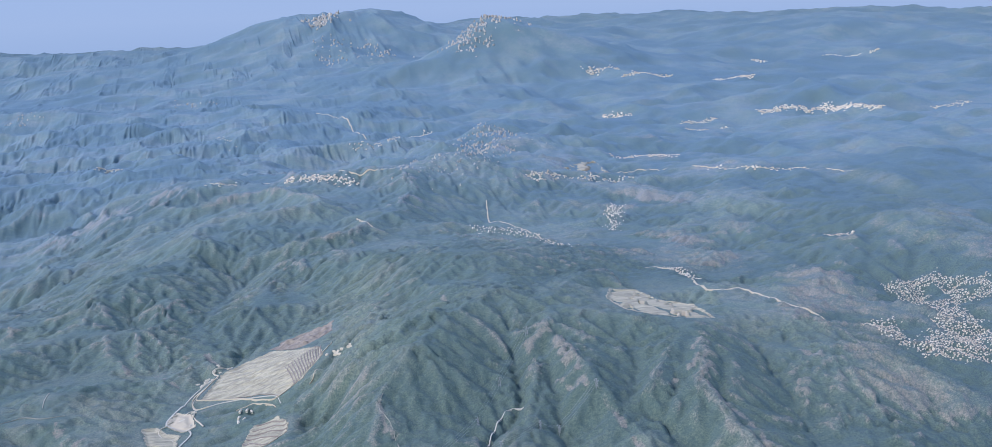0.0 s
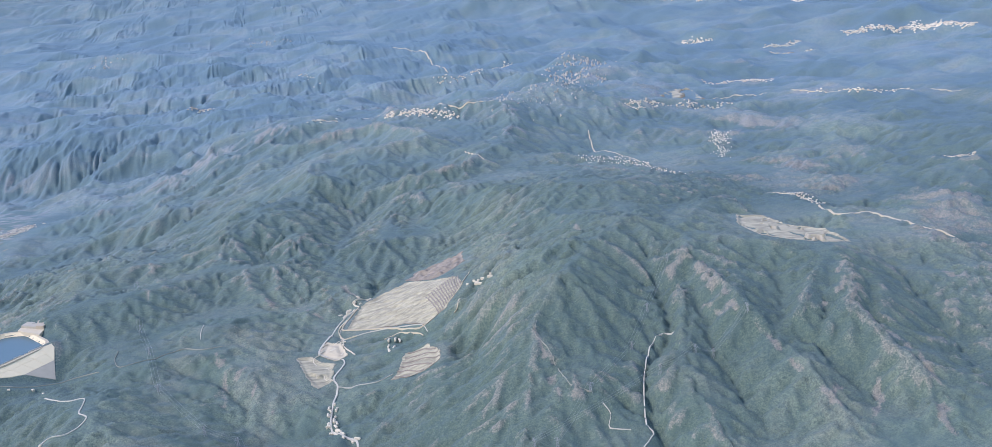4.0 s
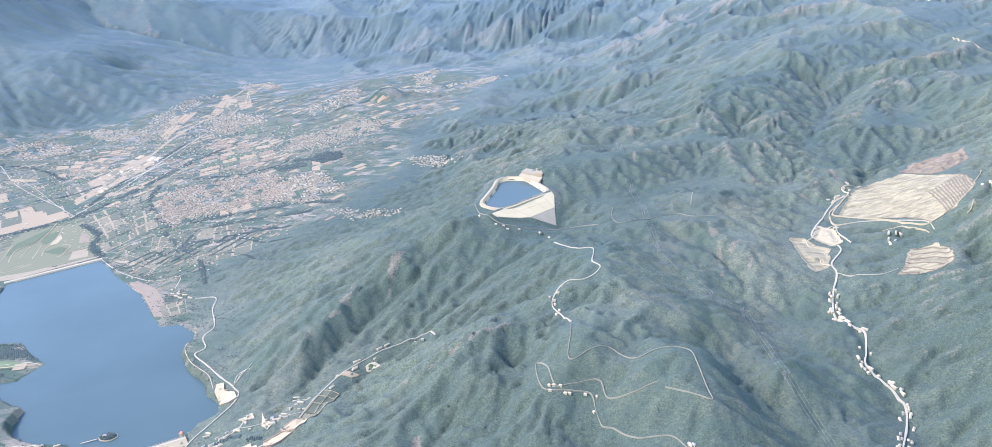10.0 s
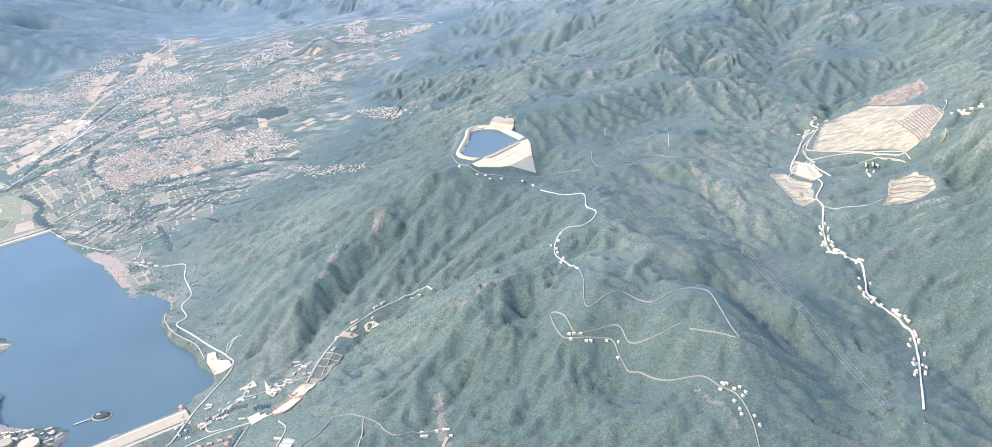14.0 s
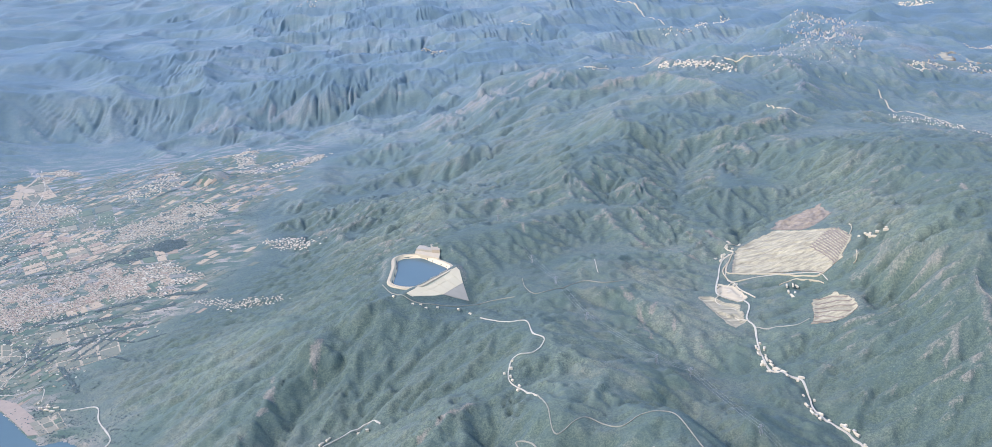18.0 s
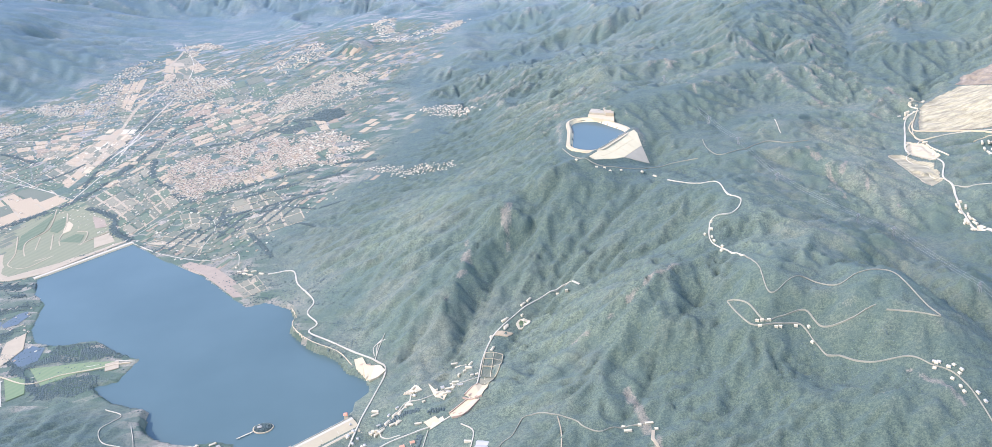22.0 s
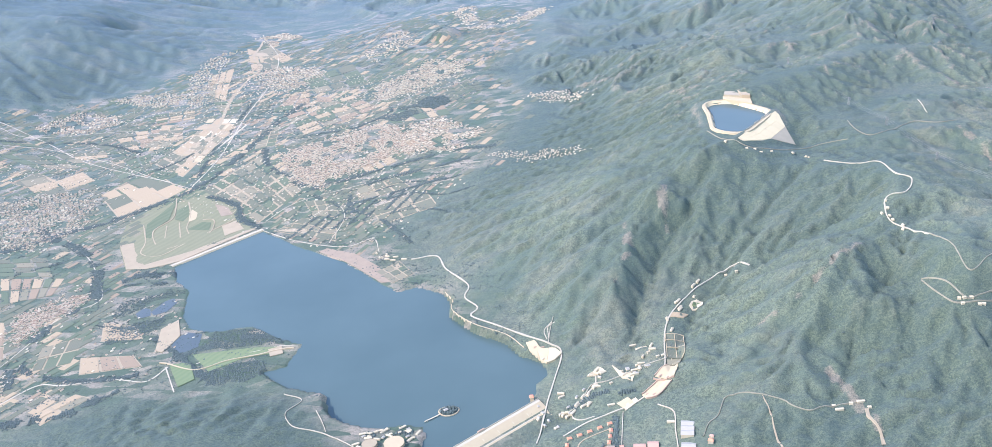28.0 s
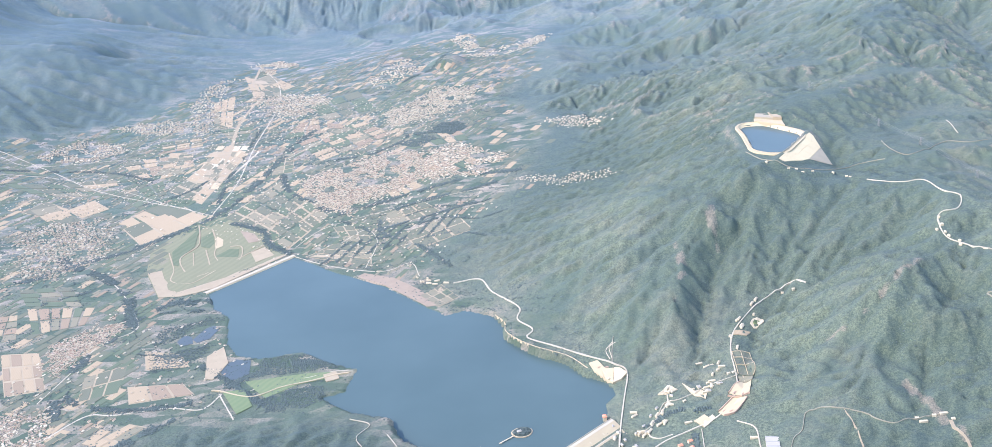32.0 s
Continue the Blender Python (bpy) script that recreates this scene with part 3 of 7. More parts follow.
def sample(grid, x0, y0, cell, gx, gy):
    """Smooth (cubic) look-up of a grid."""
    u = np.clip((gx - x0) / cell, 1, grid.shape[1] - 3.001)
    v = np.clip((gy - y0) / cell, 1, grid.shape[0] - 3.001)
    iu, iv = u.astype(int), v.astype(int)
    fu, fv = u - iu, v - iv

    def weights(f):
        return (-f * (1 - f) ** 2 / 2, 1 + f * f * (1.5 * f - 2.5), f * (0.5 + f * (2 - 1.5 * f)), f * f * (f - 1) / 2)
    wu, wv = weights(fu), weights(fv)
    out = 0
    for b in range(4):
        for a in range(4):
            out = out + wv[b] * wu[a] * grid[iv + b - 1, iu + a - 1]
    return out


def smooth(a, b, x):
    t = np.clip((x - a) / (b - a), 0, 1)
    return t * t * (3 - 2 * t)


def inside(poly, gx, gy):
    """Which points lie in a polygon, and their distance to its edge."""
    hit, best = np.zeros(gx.shape, bool), np.full(gx.shape, 1e9)
    n = len(poly)
    for i in range(n):
        (x0, y0), (x1, y1) = poly[i][:2], poly[(i + 1) % n][:2]
        cross = (y0 > gy) != (y1 > gy)
        hit ^= cross & (gx < (x1 - x0) * (gy - y0) / (y1 - y0 + 1e-12) + x0)
        t = np.clip(((gx - x0) * (x1 - x0) + (gy - y0) * (y1 - y0)) / ((x1 - x0) ** 2 + (y1 - y0) ** 2 + 1e-9), 0, 1)
        best = np.minimum(best, np.hypot(gx - x0 - t * (x1 - x0), gy - y0 - t * (y1 - y0)))
    return hit, best

LAKE = [(-323, 139), (-304, 159), (-281, 177), (-267, 164), (-255, 150), (-239, 136), (-224, 122), (-211, 105), (-202, 92), (-192, 80),
        (-182, 83), (-167, 73), (-163, 60), (-164, 49), (-152, 31), (-138, 19), (-131, 6), (-122, -1), (-120, -12), (-126, -18), (-128, -33),
        (-150, -51), (-174, -70), (-177, -62), (-173, -48), (-174, -40), (-182, -39), (-193, -42), (-203, -40), (-211, -34), (-216, -24),
        (-218, -11), (-227, -7), (-237, -2), (-243, 5), (-252, 15), (-240, 18), (-235, 37), (-248, 45), (-263, 60), (-273, 59), (-285, 59),
        (-296, 64), (-303, 78), (-307, 107), (-317, 120)]
BASIN = [(-10.8, 174.2), (-6.8, 178), (3.6, 176.4), (17.6, 154.3), (16.2, 148.8), (12.2, 143.4), (-0.3, 127.6), (-4.6, 126), (-10.6, 129.5), (-14, 135.2), (-10.8, 160.5)]
BASIN_FACE = [(22, 151.5), (23.6, 149.5), (24.5, 140), (26.4, 126.8), (12.8, 125.3), (7, 121.4), (-3.9, 116), (-6.9, 116.8)]
CREST = 50.4


def face_plane(x, y):
    """The dry face of the basin's dam, one in 1.7."""
    return CREST - ((x - 22.0) * 0.7705 - (y - 151.5) * 0.6375) / 1.7


DAM_A, DAM_B = (-127.0, -32.0), (-178.0, -71.5)
QUARRY = [(176, 137), (187, 165), (199, 172), (217, 181), (231, 163), (243, 146), (241, 126), (229, 111), (216, 105), (206, 118), (193, 125)]
QUARRY_TOP = [(217, 184), (224, 196), (238, 200), (256, 205), (252, 180), (238, 168), (230, 166)]
SMALL_QUARRY = [(202, 84), (213, 84), (218, 75), (216, 62), (208, 57), (200, 57), (191, 60), (196, 69)]
WORKS = [(147, 107), (155, 108), (160, 99), (167, 95), (163, 74), (156, 70), (151, 84)]
YARD = [(164, 124), (172, 120), (174, 103), (168, 97), (159, 108)]
FAR_PIT = [(419, 160), (436, 160), (440, 132), (455, 118), (450, 85), (430, 80), (414, 84), (402, 95), (400, 118)]
HILL_PIT = [(554, 632), (590, 680), (617, 700), (605, 640), (597, 590), (563, 590)]
PITS = [QUARRY, QUARRY_TOP, SMALL_QUARRY, WORKS, YARD, FAR_PIT, HILL_PIT]


def shaped(h, gx, gy):
    """Lake bed, upper basin and pits cut into the ground."""
    lake, edge = inside(LAKE, gx, gy)
    shore = smooth(9, 3, edge)
    h = np.where(lake, np.minimum(h, -0.3 - 0.25 * np.minimum(edge, 10)), h * (1 - shore) + shore * np.maximum(h, 0.3))
    # the hollow below the dry face of the lake dam
    ux, uy = DAM_B[0] - DAM_A[0], DAM_B[1] - DAM_A[1]
    length = math.hypot(ux, uy)
    along, out = ((gx - DAM_A[0]) * ux + (gy - DAM_A[1]) * uy) / length, ((gy - DAM_A[1]) * ux - (gx - DAM_A[0]) * uy) / length
    floor = np.where(out < 15, 1.0 - 0.2 * out, -2.0 + 0.35 * (out - 15))
    below = smooth(-6, 0, along) * smooth(length + 12, length + 4, along) * smooth(-1, 1, out) * smooth(60, 30, out)
    h = h + below * (np.minimum(h, floor) - h)
    basin, rim = inside(BASIN, gx, gy)
    away = np.where(basin, 0.0, rim)
    sector = CREST - face_plane(gx, gy)  # positive beyond the crest of the fill dam
    k = smooth(11.0, 5.0, away) * (1 - smooth(-0.5, 0.5, sector))
    h = np.where(basin, CREST - 7, h * (1 - k) + k * (CREST - 0.9))
    face, rim = inside(BASIN_FACE, gx, gy)
    near = np.where(face, 1.0, smooth(8.0, 2.0, rim) * smooth(-3.0, 0.0, sector))
    h = np.where(near > 0, h + near * (face_plane(gx, gy) - np.where(face, 0.9 * smooth(0, 2, rim), 0.0) - 0.3 - h), h)
    for pit in PITS:
        box = (gx > min(p[0] for p in pit) - 10) & (gx < max(p[0] for p in pit) + 10) & (gy > min(p[1] for p in pit) - 10) & (gy < max(p[1] for p in pit) + 10)
        if box.any():
            sub, d = inside(pit, gx[box], gy[box])
            h = h.copy()
            calm = sample(PIT_BASE, NX0, NY0, NCELL, gx[box], gy[box])
            h[box] = np.where(sub, calm - 1.4 * smooth(0, 3.0, d), h[box] + (calm - h[box]) * smooth(9, 1, d))
    return h


# the near country, in cells of 2.6
NX0, NY0, NCELL = -780.0, -360.0, 2.6
nx_, ny_ = np.meshgrid(np.arange(NX0, 840, NCELL), np.arange(NY0, 980, NCELL))
# the far country, in cells of 15
FX0, FY0, FCELL = -3800.0, -700.0, 15.0
fx_, fy_ = np.meshgrid(np.arange(FX0, 5000, FCELL), np.arange(FY0, 5300, FCELL))


def flatness(gx, gy):
    """1 on the valley plain and the lake, 0 in the mountains."""
    wobble = 14 * fractal(gx, gy, 70, 5, 2)
    east = smooth(22, -22, gx - PLAIN_EDGE(gy) - wobble)
    west = smooth(-25, 25, gx - np.interp(gy, [350, 430, 490, 560, 700, 900], [-760, -600, -450, -410, -395, -420]) - wobble)
    south = smooth(-25, 15, gy - np.interp(gx, [-400, -320, -230, -205, -150], [-40, -5, -15, -60, -160]) - wobble)
    return east * west * np.where(gx < -205, south, 1.0) * smooth(760, 620, gy)


def PLAIN_EDGE(gy):
    return np.interp(gy, [-400, -150, -60, 0, 60, 110, 150, 220, 330, 420, 520, 700, 900],
                     [-50, -60, -80, -120, -135, -170, -185, -120, -90, -110, -70, -60, -120])


def far_target(gx, gy):
    base = 52 + 20 * fractal(gx, gy, 900, 21, 3) + 15 * fractal(gx, gy, 420, 43, 2)
    for x, y, z, w in ((610, 3100, 110, 420), (860, 2120, 75, 230), (910, 2230, 40, 110), (1050, 2200, 70, 240), (585, 1023, 62, 60), (545, 920, 40, 60), (500, 850, 30, 60),
                       (300, 1500, 30, 200), (-200, 1850, 30, 300), (-480, 680, 55, 110), (-620, 800, 60, 150), (2300, 2600, 60, 700)):
        base = base + z * np.exp(-((gx - x) ** 2 + (gy - y) ** 2) / (w * w))
    base = base + 150 * smooth(1500, 4200, gy) * smooth(-500, 900, gx - 0.12 * gy) + 105 * smooth(900, -100, gx - 0.12 * gy) * smooth(2100, 4300, gy)
    base = base + 13 * ((1 - np.abs(fractal(gx, gy, 170, 19, 2))) ** 2 - 0.5) * smooth(700, 1000, gy)
    low = smooth(330, 60, np.hypot((gx - 900) / 2.2, (gy - 1000) / 0.75))
    return base * (1 - 0.45 * low)


def along_line(pts, step=16.0):
    """Even steps along a line of places with heights."""
    out = [pts[0]]
    for p, q in zip(pts[:-1], pts[1:]):
        n = max(1, round(math.hypot(q[0] - p[0], q[1] - p[1]) / step))
        out += [tuple(a + (b - a) * k / n for a, b in zip(p, q)) for k in range(1, n + 1)]
    return out


def soft_lines(lines, gx, gy):
    """A soft nearest distance to many lines and the height of those near by."""
    top, low = np.zeros(gx.shape), np.zeros(gx.shape)
    for _, pts in lines:
        d, z = line_field(pts, gx, gy)
        k = 1.0 / (d * d + 0.6) ** 2
        top, low = top + k * z, low + k
    return low ** -0.25, top / low


def flanks(t, gx, gy, box, share):
    """Plane mountain sides between the crests and the valley lines of one massif."""
    x0, x1, y0, y1 = box
    near = smooth(0, 45, np.minimum(np.minimum(gx - x0, x1 - gx), np.minimum(gy - y0, y1 - gy)))
    on = near > 0
    def close(lines):
        return [w for w in lines if any(x0 - 40 < p[0] < x1 + 40 and y0 - 40 < p[1] < y1 + 40 for p in w[1])]
    dr, zr = soft_lines(close(RIDGES), gx[on], gy[on])
    dv, zv = soft_lines(close(VALLEYS), gx[on], gy[on])
    tent = (zr * dv + zv * dr) / (dr + dv)
    k = share * near[on] * np.exp(-(np.minimum(dr, dv) / 60) ** 2)
    t = t.copy()
    t[on] = t[on] * (1 - k) + k * tent
    return t


def near_target(gx, gy):
    """A sheet through the spots, the ridges and the valleys, then the crests a little sharper."""
    lines = RIDGES + VALLEYS
    t = thin_plate(SPOTS + [p for _, pts in lines for p in along_line(pts)], gx, gy, 0.03)
    for w, pts in RIDGES:
        d, z = line_field(pts, gx, gy)
        k = 0.4 * np.exp(-d / (1.6 * w))
        t = t * (1 - k) + k * z
    t = flanks(t, gx, gy, (120, 520, -190, 230), 0.95)
    return flanks(t, gx, gy, (-190, 150, -130, 170), 0.85)


far_h = far_target(fx_, fy_)
near_t = near_target(nx_, ny_)
away = smooth(0, 160, np.maximum(np.maximum(-590 - nx_, nx_ - 670), np.maximum(-280 - ny_, ny_ - 790)))
near_t = near_t * (1 - away) + np.clip(far_target(nx_, ny_), 5, 200) * away
FLAT = flatness(nx_, ny_)
spine = (1 - np.abs(fractal(nx_ + 16 * fractal(nx_, ny_, 70, 7, 2), ny_ + 16 * fractal(nx_, ny_, 70, 8, 2), 105, 15, 2))) ** 2 - 0.45
rugged = np.maximum(smooth(200, 330, ny_), smooth(400, 520, nx_)) * (1 - FLAT) * smooth(-340, -240, nx_)
near_t = near_t + (6 + 4 * smooth(200, 330, ny_)) * spine * rugged * (1 - 0.5 * smooth(480, 560, nx_))
near_t = np.maximum(near_t, -2) * (1 - FLAT) + FLAT * np.clip(near_t, 0.4, 18)
near_h = near_t + (0.7 + 3.0 * rugged) * (1 - FLAT) * fractal(nx_, ny_, 40, 3, 3)
near_h = erode(near_h, near_t, 1 - 0.98 * FLAT, NCELL, 6, 0.3, 9)
near_h = near_t + 0.45 * (near_h - near_t)
# the lake mountain has broad gentle spurs, the country behind it sharp ones
gentle = smooth(190, 120, ny_) * smooth(190, 120, nx_)
near_h = near_h - gentle * 0.3 * (near_h - near_t)
for _ in range(3):  # the spots and the roads keep their heights
    sx, sy, sz = np.array(SPOTS + [p for plan in PLANNED for p in along_line(list(zip(plan[3::3], plan[4::3], plan[5::3])), 9.0)], float).T
    miss = sz - sample(near_h, NX0, NY0, NCELL, sx, sy)
    top, weight = np.zeros(nx_.shape), np.full(nx_.shape, 0.35)
    for x, y, m in zip(sx, sy, miss):
        k = np.exp(-((nx_ - x) ** 2 + (ny_ - y) ** 2) / 11.0 ** 2)
        top, weight = top + k * m, weight + k
    near_h = near_h + top / weight * (1 - away)
PIT_BASE = blur(near_h, 7)
far_t = far_h + 9 * (1 - 0.7 * smooth(250, 60, np.hypot((fx_ - 900) / 2.2, (fy_ - 1000) / 0.75))) * fractal(fx_, fy_, 260, 13, 2)
far_h = 0.65 * far_t + 0.35 * erode(far_t, far_t, np.ones(fx_.shape), FCELL, 5, 1.0, 6)


def bare_height(gx, gy):
    """The ground before dams, roads and pits were made."""
    near = sample(near_h, NX0, NY0, NCELL, gx, gy)
    far = sample(far_h, FX0, FY0, FCELL, gx, gy)
    out = smooth(0, 90, np.maximum(np.maximum(-670 - gx, gx - 730), np.maximum(-260 - gy, gy - 870)))
    far = far + 4 * smooth(0.1, 0.9, out) * (2 * (1 - np.abs(fractal(gx + 14 * value_noise(gx, gy, 60, 81), gy, 130, 29, 2))) ** 2 - 0.7)
    knolls = 6.5 * fractal(gx + 20 * value_noise(gx, gy, 90, 82), gy, 62, 131, 5) * np.maximum(smooth(430, 560, gx), smooth(560, 760, gy) * smooth(-300, -150, gx)) * (1 - smooth(1300, 2200, gy))
    return near * (1 - out) + far * out + knolls


def gullies(gx, gy, sx, sy, size, seed):
    """Spurs and gullies that run straight down the slope (sx, sy): a folded wave in -1..1 and the way it rises."""
    steep = np.hypot(sx, sy) + 1e-6
    ax, ay = -sy / steep, sx / steep
    cell = 2.2 * size
    u, v = gx / cell, gy / cell
    iu, iv = np.floor(u).astype(np.int64), np.floor(v).astype(np.int64)
    c, s = np.zeros(gx.shape), np.zeros(gx.shape)
    for dj in (-1, 0, 1):
        for di in (-1, 0, 1):
            a, b = iu + di, iv + dj
            h = (a * 374761393 + b * 668265263 + seed * 974634541) & 0xFFFFFFFF
            h = ((h ^ (h >> 13)) * 1274126177) & 0xFFFFFFFF
            qx, qy = u - a - (h & 0xFFFF) / 65536.0, v - b - ((h >> 16) & 0xFFFF) / 65536.0
            w = np.maximum(1 - (qx * qx + qy * qy) / 2.0, 0) ** 3
            phase = 2 * math.pi * cell / size * (qx * ax + qy * ay)
            c += w * np.cos(phase)
            s += w * np.sin(phase)
    turn = np.arctan2(s, c)
    slant = -np.sign(turn) * 4.0 / size
    return 1 - 2 * np.abs(turn) / math.pi, slant * ax, slant * ay


def carved(h, gx, gy, step_x, step_y):
    """Dendritic spurs cut into the smooth mountain sides, finer and finer as far as the sheet can hold them."""
    step = np.maximum(step_x[None, :], step_y[:, None])
    hy, hx = np.gradient(blur(h, 3), gy[:, 0], gx[0])
    steep = np.hypot(hx, hy)
    wild = (1 - flatness(gx, gy)) * smooth(0.02, 0.18, steep) * (0.26 + 0.10 * np.minimum(steep, 0.8))
    calm = np.full(nx_.shape, 1e9)
    for plan in PLANNED:
        pts = list(zip(plan[3::3], plan[4::3], plan[5::3]))
        lo, hi = np.min(pts, 0) - 9, np.max(pts, 0) + 9
        i0, i1, j0, j1 = int((lo[0] - NX0) / NCELL), int((hi[0] - NX0) / NCELL), int((lo[1] - NY0) / NCELL), int((hi[1] - NY0) / NCELL)
        calm[j0:j1, i0:i1] = np.minimum(calm[j0:j1, i0:i1], line_field(pts, nx_[j0:j1, i0:i1], ny_[j0:j1, i0:i1])[0])
    calm = smooth(1.0, 6.5, np.minimum(calm, 20))
    inner = (gx > NX0 + 9) & (gx < 820) & (gy > NY0 + 9) & (gy < 960)
    wild = wild * np.where(inner, sample(calm, NX0, NY0, NCELL, gx, gy), 1.0)
    wild = wild * (1 - 0.1 * smooth(190, 120, gy) * smooth(190, 120, gx))
    out = h
    beyond = np.maximum(smooth(190, 300, gy), smooth(400, 500, gx))
    for size, amp, seed in ((95, 0.06, 3), (50, 0.06, 4), (27, 0.10, 5), (14, 0.25, 6), (6.6, 0.25, 7)):
        part_w = smooth(2.6, 3.4, size / step)
        if size > 40:
            part_w = part_w * smooth(size * 3.0, size * 9.0, np.maximum(gy - (780 if size > 60 else 480), np.maximum(-640 - gx, gx - 690)) + size * 3.0)
        elif size > 20:
            part_w = part_w * (0.3 + 0.7 * beyond)
        else:
            part_w = part_w * (0.85 + 0.3 * value_noise(gx, gy, size * 6, 60 + seed))
        on = part_w * wild > 0.002
        if not on.any():
            continue
        wob = 0.12 * size
        px, py = gx[on] + wob * value_noise(gx[on], gy[on], size * 1.7, 40 + seed), gy[on] + wob * value_noise(gx[on], gy[on], size * 1.7, 50 + seed)
        fold, fx, fy = gullies(px, py, hx[on], hy[on], size, seed)
        k = amp * size * part_w[on] * wild[on] * 1.5
        out, hx, hy = out.copy(), hx.copy(), hy.copy()
        out[on] += k * fold
        hx[on] += k * fx
        hy[on] += k * fy
    return out


# ---- ground ----
def spread(lo, hi, step, grow, far_lo, far_hi, most):
    """Grid lines: even between lo and hi, then wider and wider out to the far ends."""
    line = list(np.arange(lo, hi + step / 2, step))
    s = step
    while line[-1] < far_hi:
        s = min(s * grow, most)
        line.append(line[-1] + s)
    s = step
    while line[0] > far_lo:
        s = min(s * grow, most)
        line.insert(0, line[0] - s)
    return np.array(line)


GX = spread(-330, 500, 1.45, 1.012, -3600, 4800, 26)
GY = spread(-170, 330, 1.45, 1.0085, -650, 5000, 24)


def grid_mesh(name, gx, gy, gz, mat):
    ny, nx = gx.shape
    me = bpy.data.meshes.new(name)
    me.vertices.add(nx * ny)
    me.vertices.foreach_set("co", np.stack([gx, gy, gz], -1).astype(np.float32).ravel())
    i = np.arange(nx * ny).reshape(ny, nx)
    quads = np.stack([i[:-1, :-1], i[:-1, 1:], i[1:, 1:], i[1:, :-1]], -1).reshape(-1, 4)
    me.loops.add(quads.size)
    me.loops.foreach_set("vertex_index", quads.astype(np.int32).ravel())
    me.polygons.add(len(quads))
    me.polygons.foreach_set("loop_start", np.arange(0, quads.size, 4, dtype=np.int32))
    me.update(calc_edges=True)
    me.polygons.foreach_set("use_smooth", np.ones(len(quads), bool))
    me.materials.append(mat)
    return me


ggx, ggy = np.meshgrid(GX, GY)
ggz = shaped(carved(bare_height(ggx, ggy), ggx, ggy, np.gradient(GX), np.gradient(GY)), ggx, ggy)
detail = smooth(0.35, 0.0, flatness(ggx, ggy))
ggz = ggz + detail * (0.15 * fractal(ggx, ggy, 6, 71, 2))
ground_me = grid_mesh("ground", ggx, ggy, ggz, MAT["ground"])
slope_y, slope_x = np.gradient(ggz, GY, GX)
steep = np.hypot(slope_x, slope_y)
west = -slope_x / (steep + 0.05)
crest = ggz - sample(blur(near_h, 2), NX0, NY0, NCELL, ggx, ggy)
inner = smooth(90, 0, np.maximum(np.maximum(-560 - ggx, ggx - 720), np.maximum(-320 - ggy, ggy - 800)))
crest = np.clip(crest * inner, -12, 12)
# bare brown crests, also painted paler as relief light on the spurs
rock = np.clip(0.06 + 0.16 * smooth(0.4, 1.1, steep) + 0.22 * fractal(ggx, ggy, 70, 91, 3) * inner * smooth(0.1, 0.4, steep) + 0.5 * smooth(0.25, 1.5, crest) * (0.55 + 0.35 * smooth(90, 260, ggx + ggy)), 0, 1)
BARE = []


def bare(width, *values):
    """A rib of bare brown earth on a slope."""
    BARE.append((width, [(x, y, 0.0) for x, y in zip(values[0::2], values[1::2])]))


bare(3.0, -74, 72, -76, 49, -84, 31, -95, 15)
bare(2.2, -52, 88, -55, 65)
bare(2.0, 113, 110, 112, 83, 111, 66)
bare(1.6, 128, 84, 123, 69)
bare(1.8, 136, 73, 133, 55)
bare(1.6, 107, 115, 117, 83)
bare(2.6, 20, 5, 1, -9, -18, -20, -37, -21)
bare(3.0, 349, 43, 349, 15, 354, 0, 355, -27, 357, -60)
bare(2.6, 383, 1, 394, 8, 403, 13, 418, 40)
bare(3.4, 400, -3, 404, -22, 408, -43, 400, -66, 388, -90)
bare(3.0, 472, 40, 479, 19)
bare(2.6, 385, -46, 362, -79)
bare(2.4, 355, -57, 368, -45)
bare(2.2, 309, 184, 311, 160, 313, 129)
bare(1.6, 257, 281, 267, 285)
bare(2.0, 341, 35, 348, 5)
bare(3.0, -13, -55, -10, -75, -6, -95)
bare(2.0, 255, 26, 256, 5, 254, -18)
bare(2.6, 122, 97, 116, 88, 107, 77)
bare(2.2, 129, 200, 134, 194, 140, 180)
bare(2.4, 152, 178, 160, 168, 166, 156)
bare(2.6, 180, 194, 187, 183, 192, 170)
bare(2.2, 60, 220, 66, 211, 68, 200)
bare(2.2, 84, -84, 91, -93, 95, -104)
bare(2.0, 205, 178, 209, 166)
bare(2.0, 168, 196, 172, 184)
for width, pts in BARE:
    lo, hi = np.min(pts, 0) - 3 * width, np.max(pts, 0) + 3 * width
    i0, i1, j0, j1 = np.searchsorted(GX, lo[0]), np.searchsorted(GX, hi[0]), np.searchsorted(GY, lo[1]), np.searchsorted(GY, hi[1])
    bx, by = ggx[j0:j1, i0:i1], ggy[j0:j1, i0:i1]
    d = line_field(pts, bx + 2.0 * value_noise(bx, by, 7, 141), by + 2.0 * value_noise(bx, by, 7, 142))[0]
    rock[j0:j1, i0:i1] = np.maximum(rock[j0:j1, i0:i1], 0.9 * np.exp(-(d / width) ** 2) * smooth(-0.9, 0.2, value_noise(bx, by, 5, 143)))
# noise woods; gullies painted darker too, for growth and as shade between spurs
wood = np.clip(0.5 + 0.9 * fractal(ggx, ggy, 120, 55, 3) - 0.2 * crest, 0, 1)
farm = np.clip(flatness(ggx, ggy) * (1 - smooth(150, 90, ggy) * smooth(-160, -130, ggx)) * smooth(-5, -35, ggx - PLAIN_EDGE(ggy)), 0, 1)
tone = ground_me.color_attributes.new("cover_and_haze", "FLOAT_COLOR", "POINT")
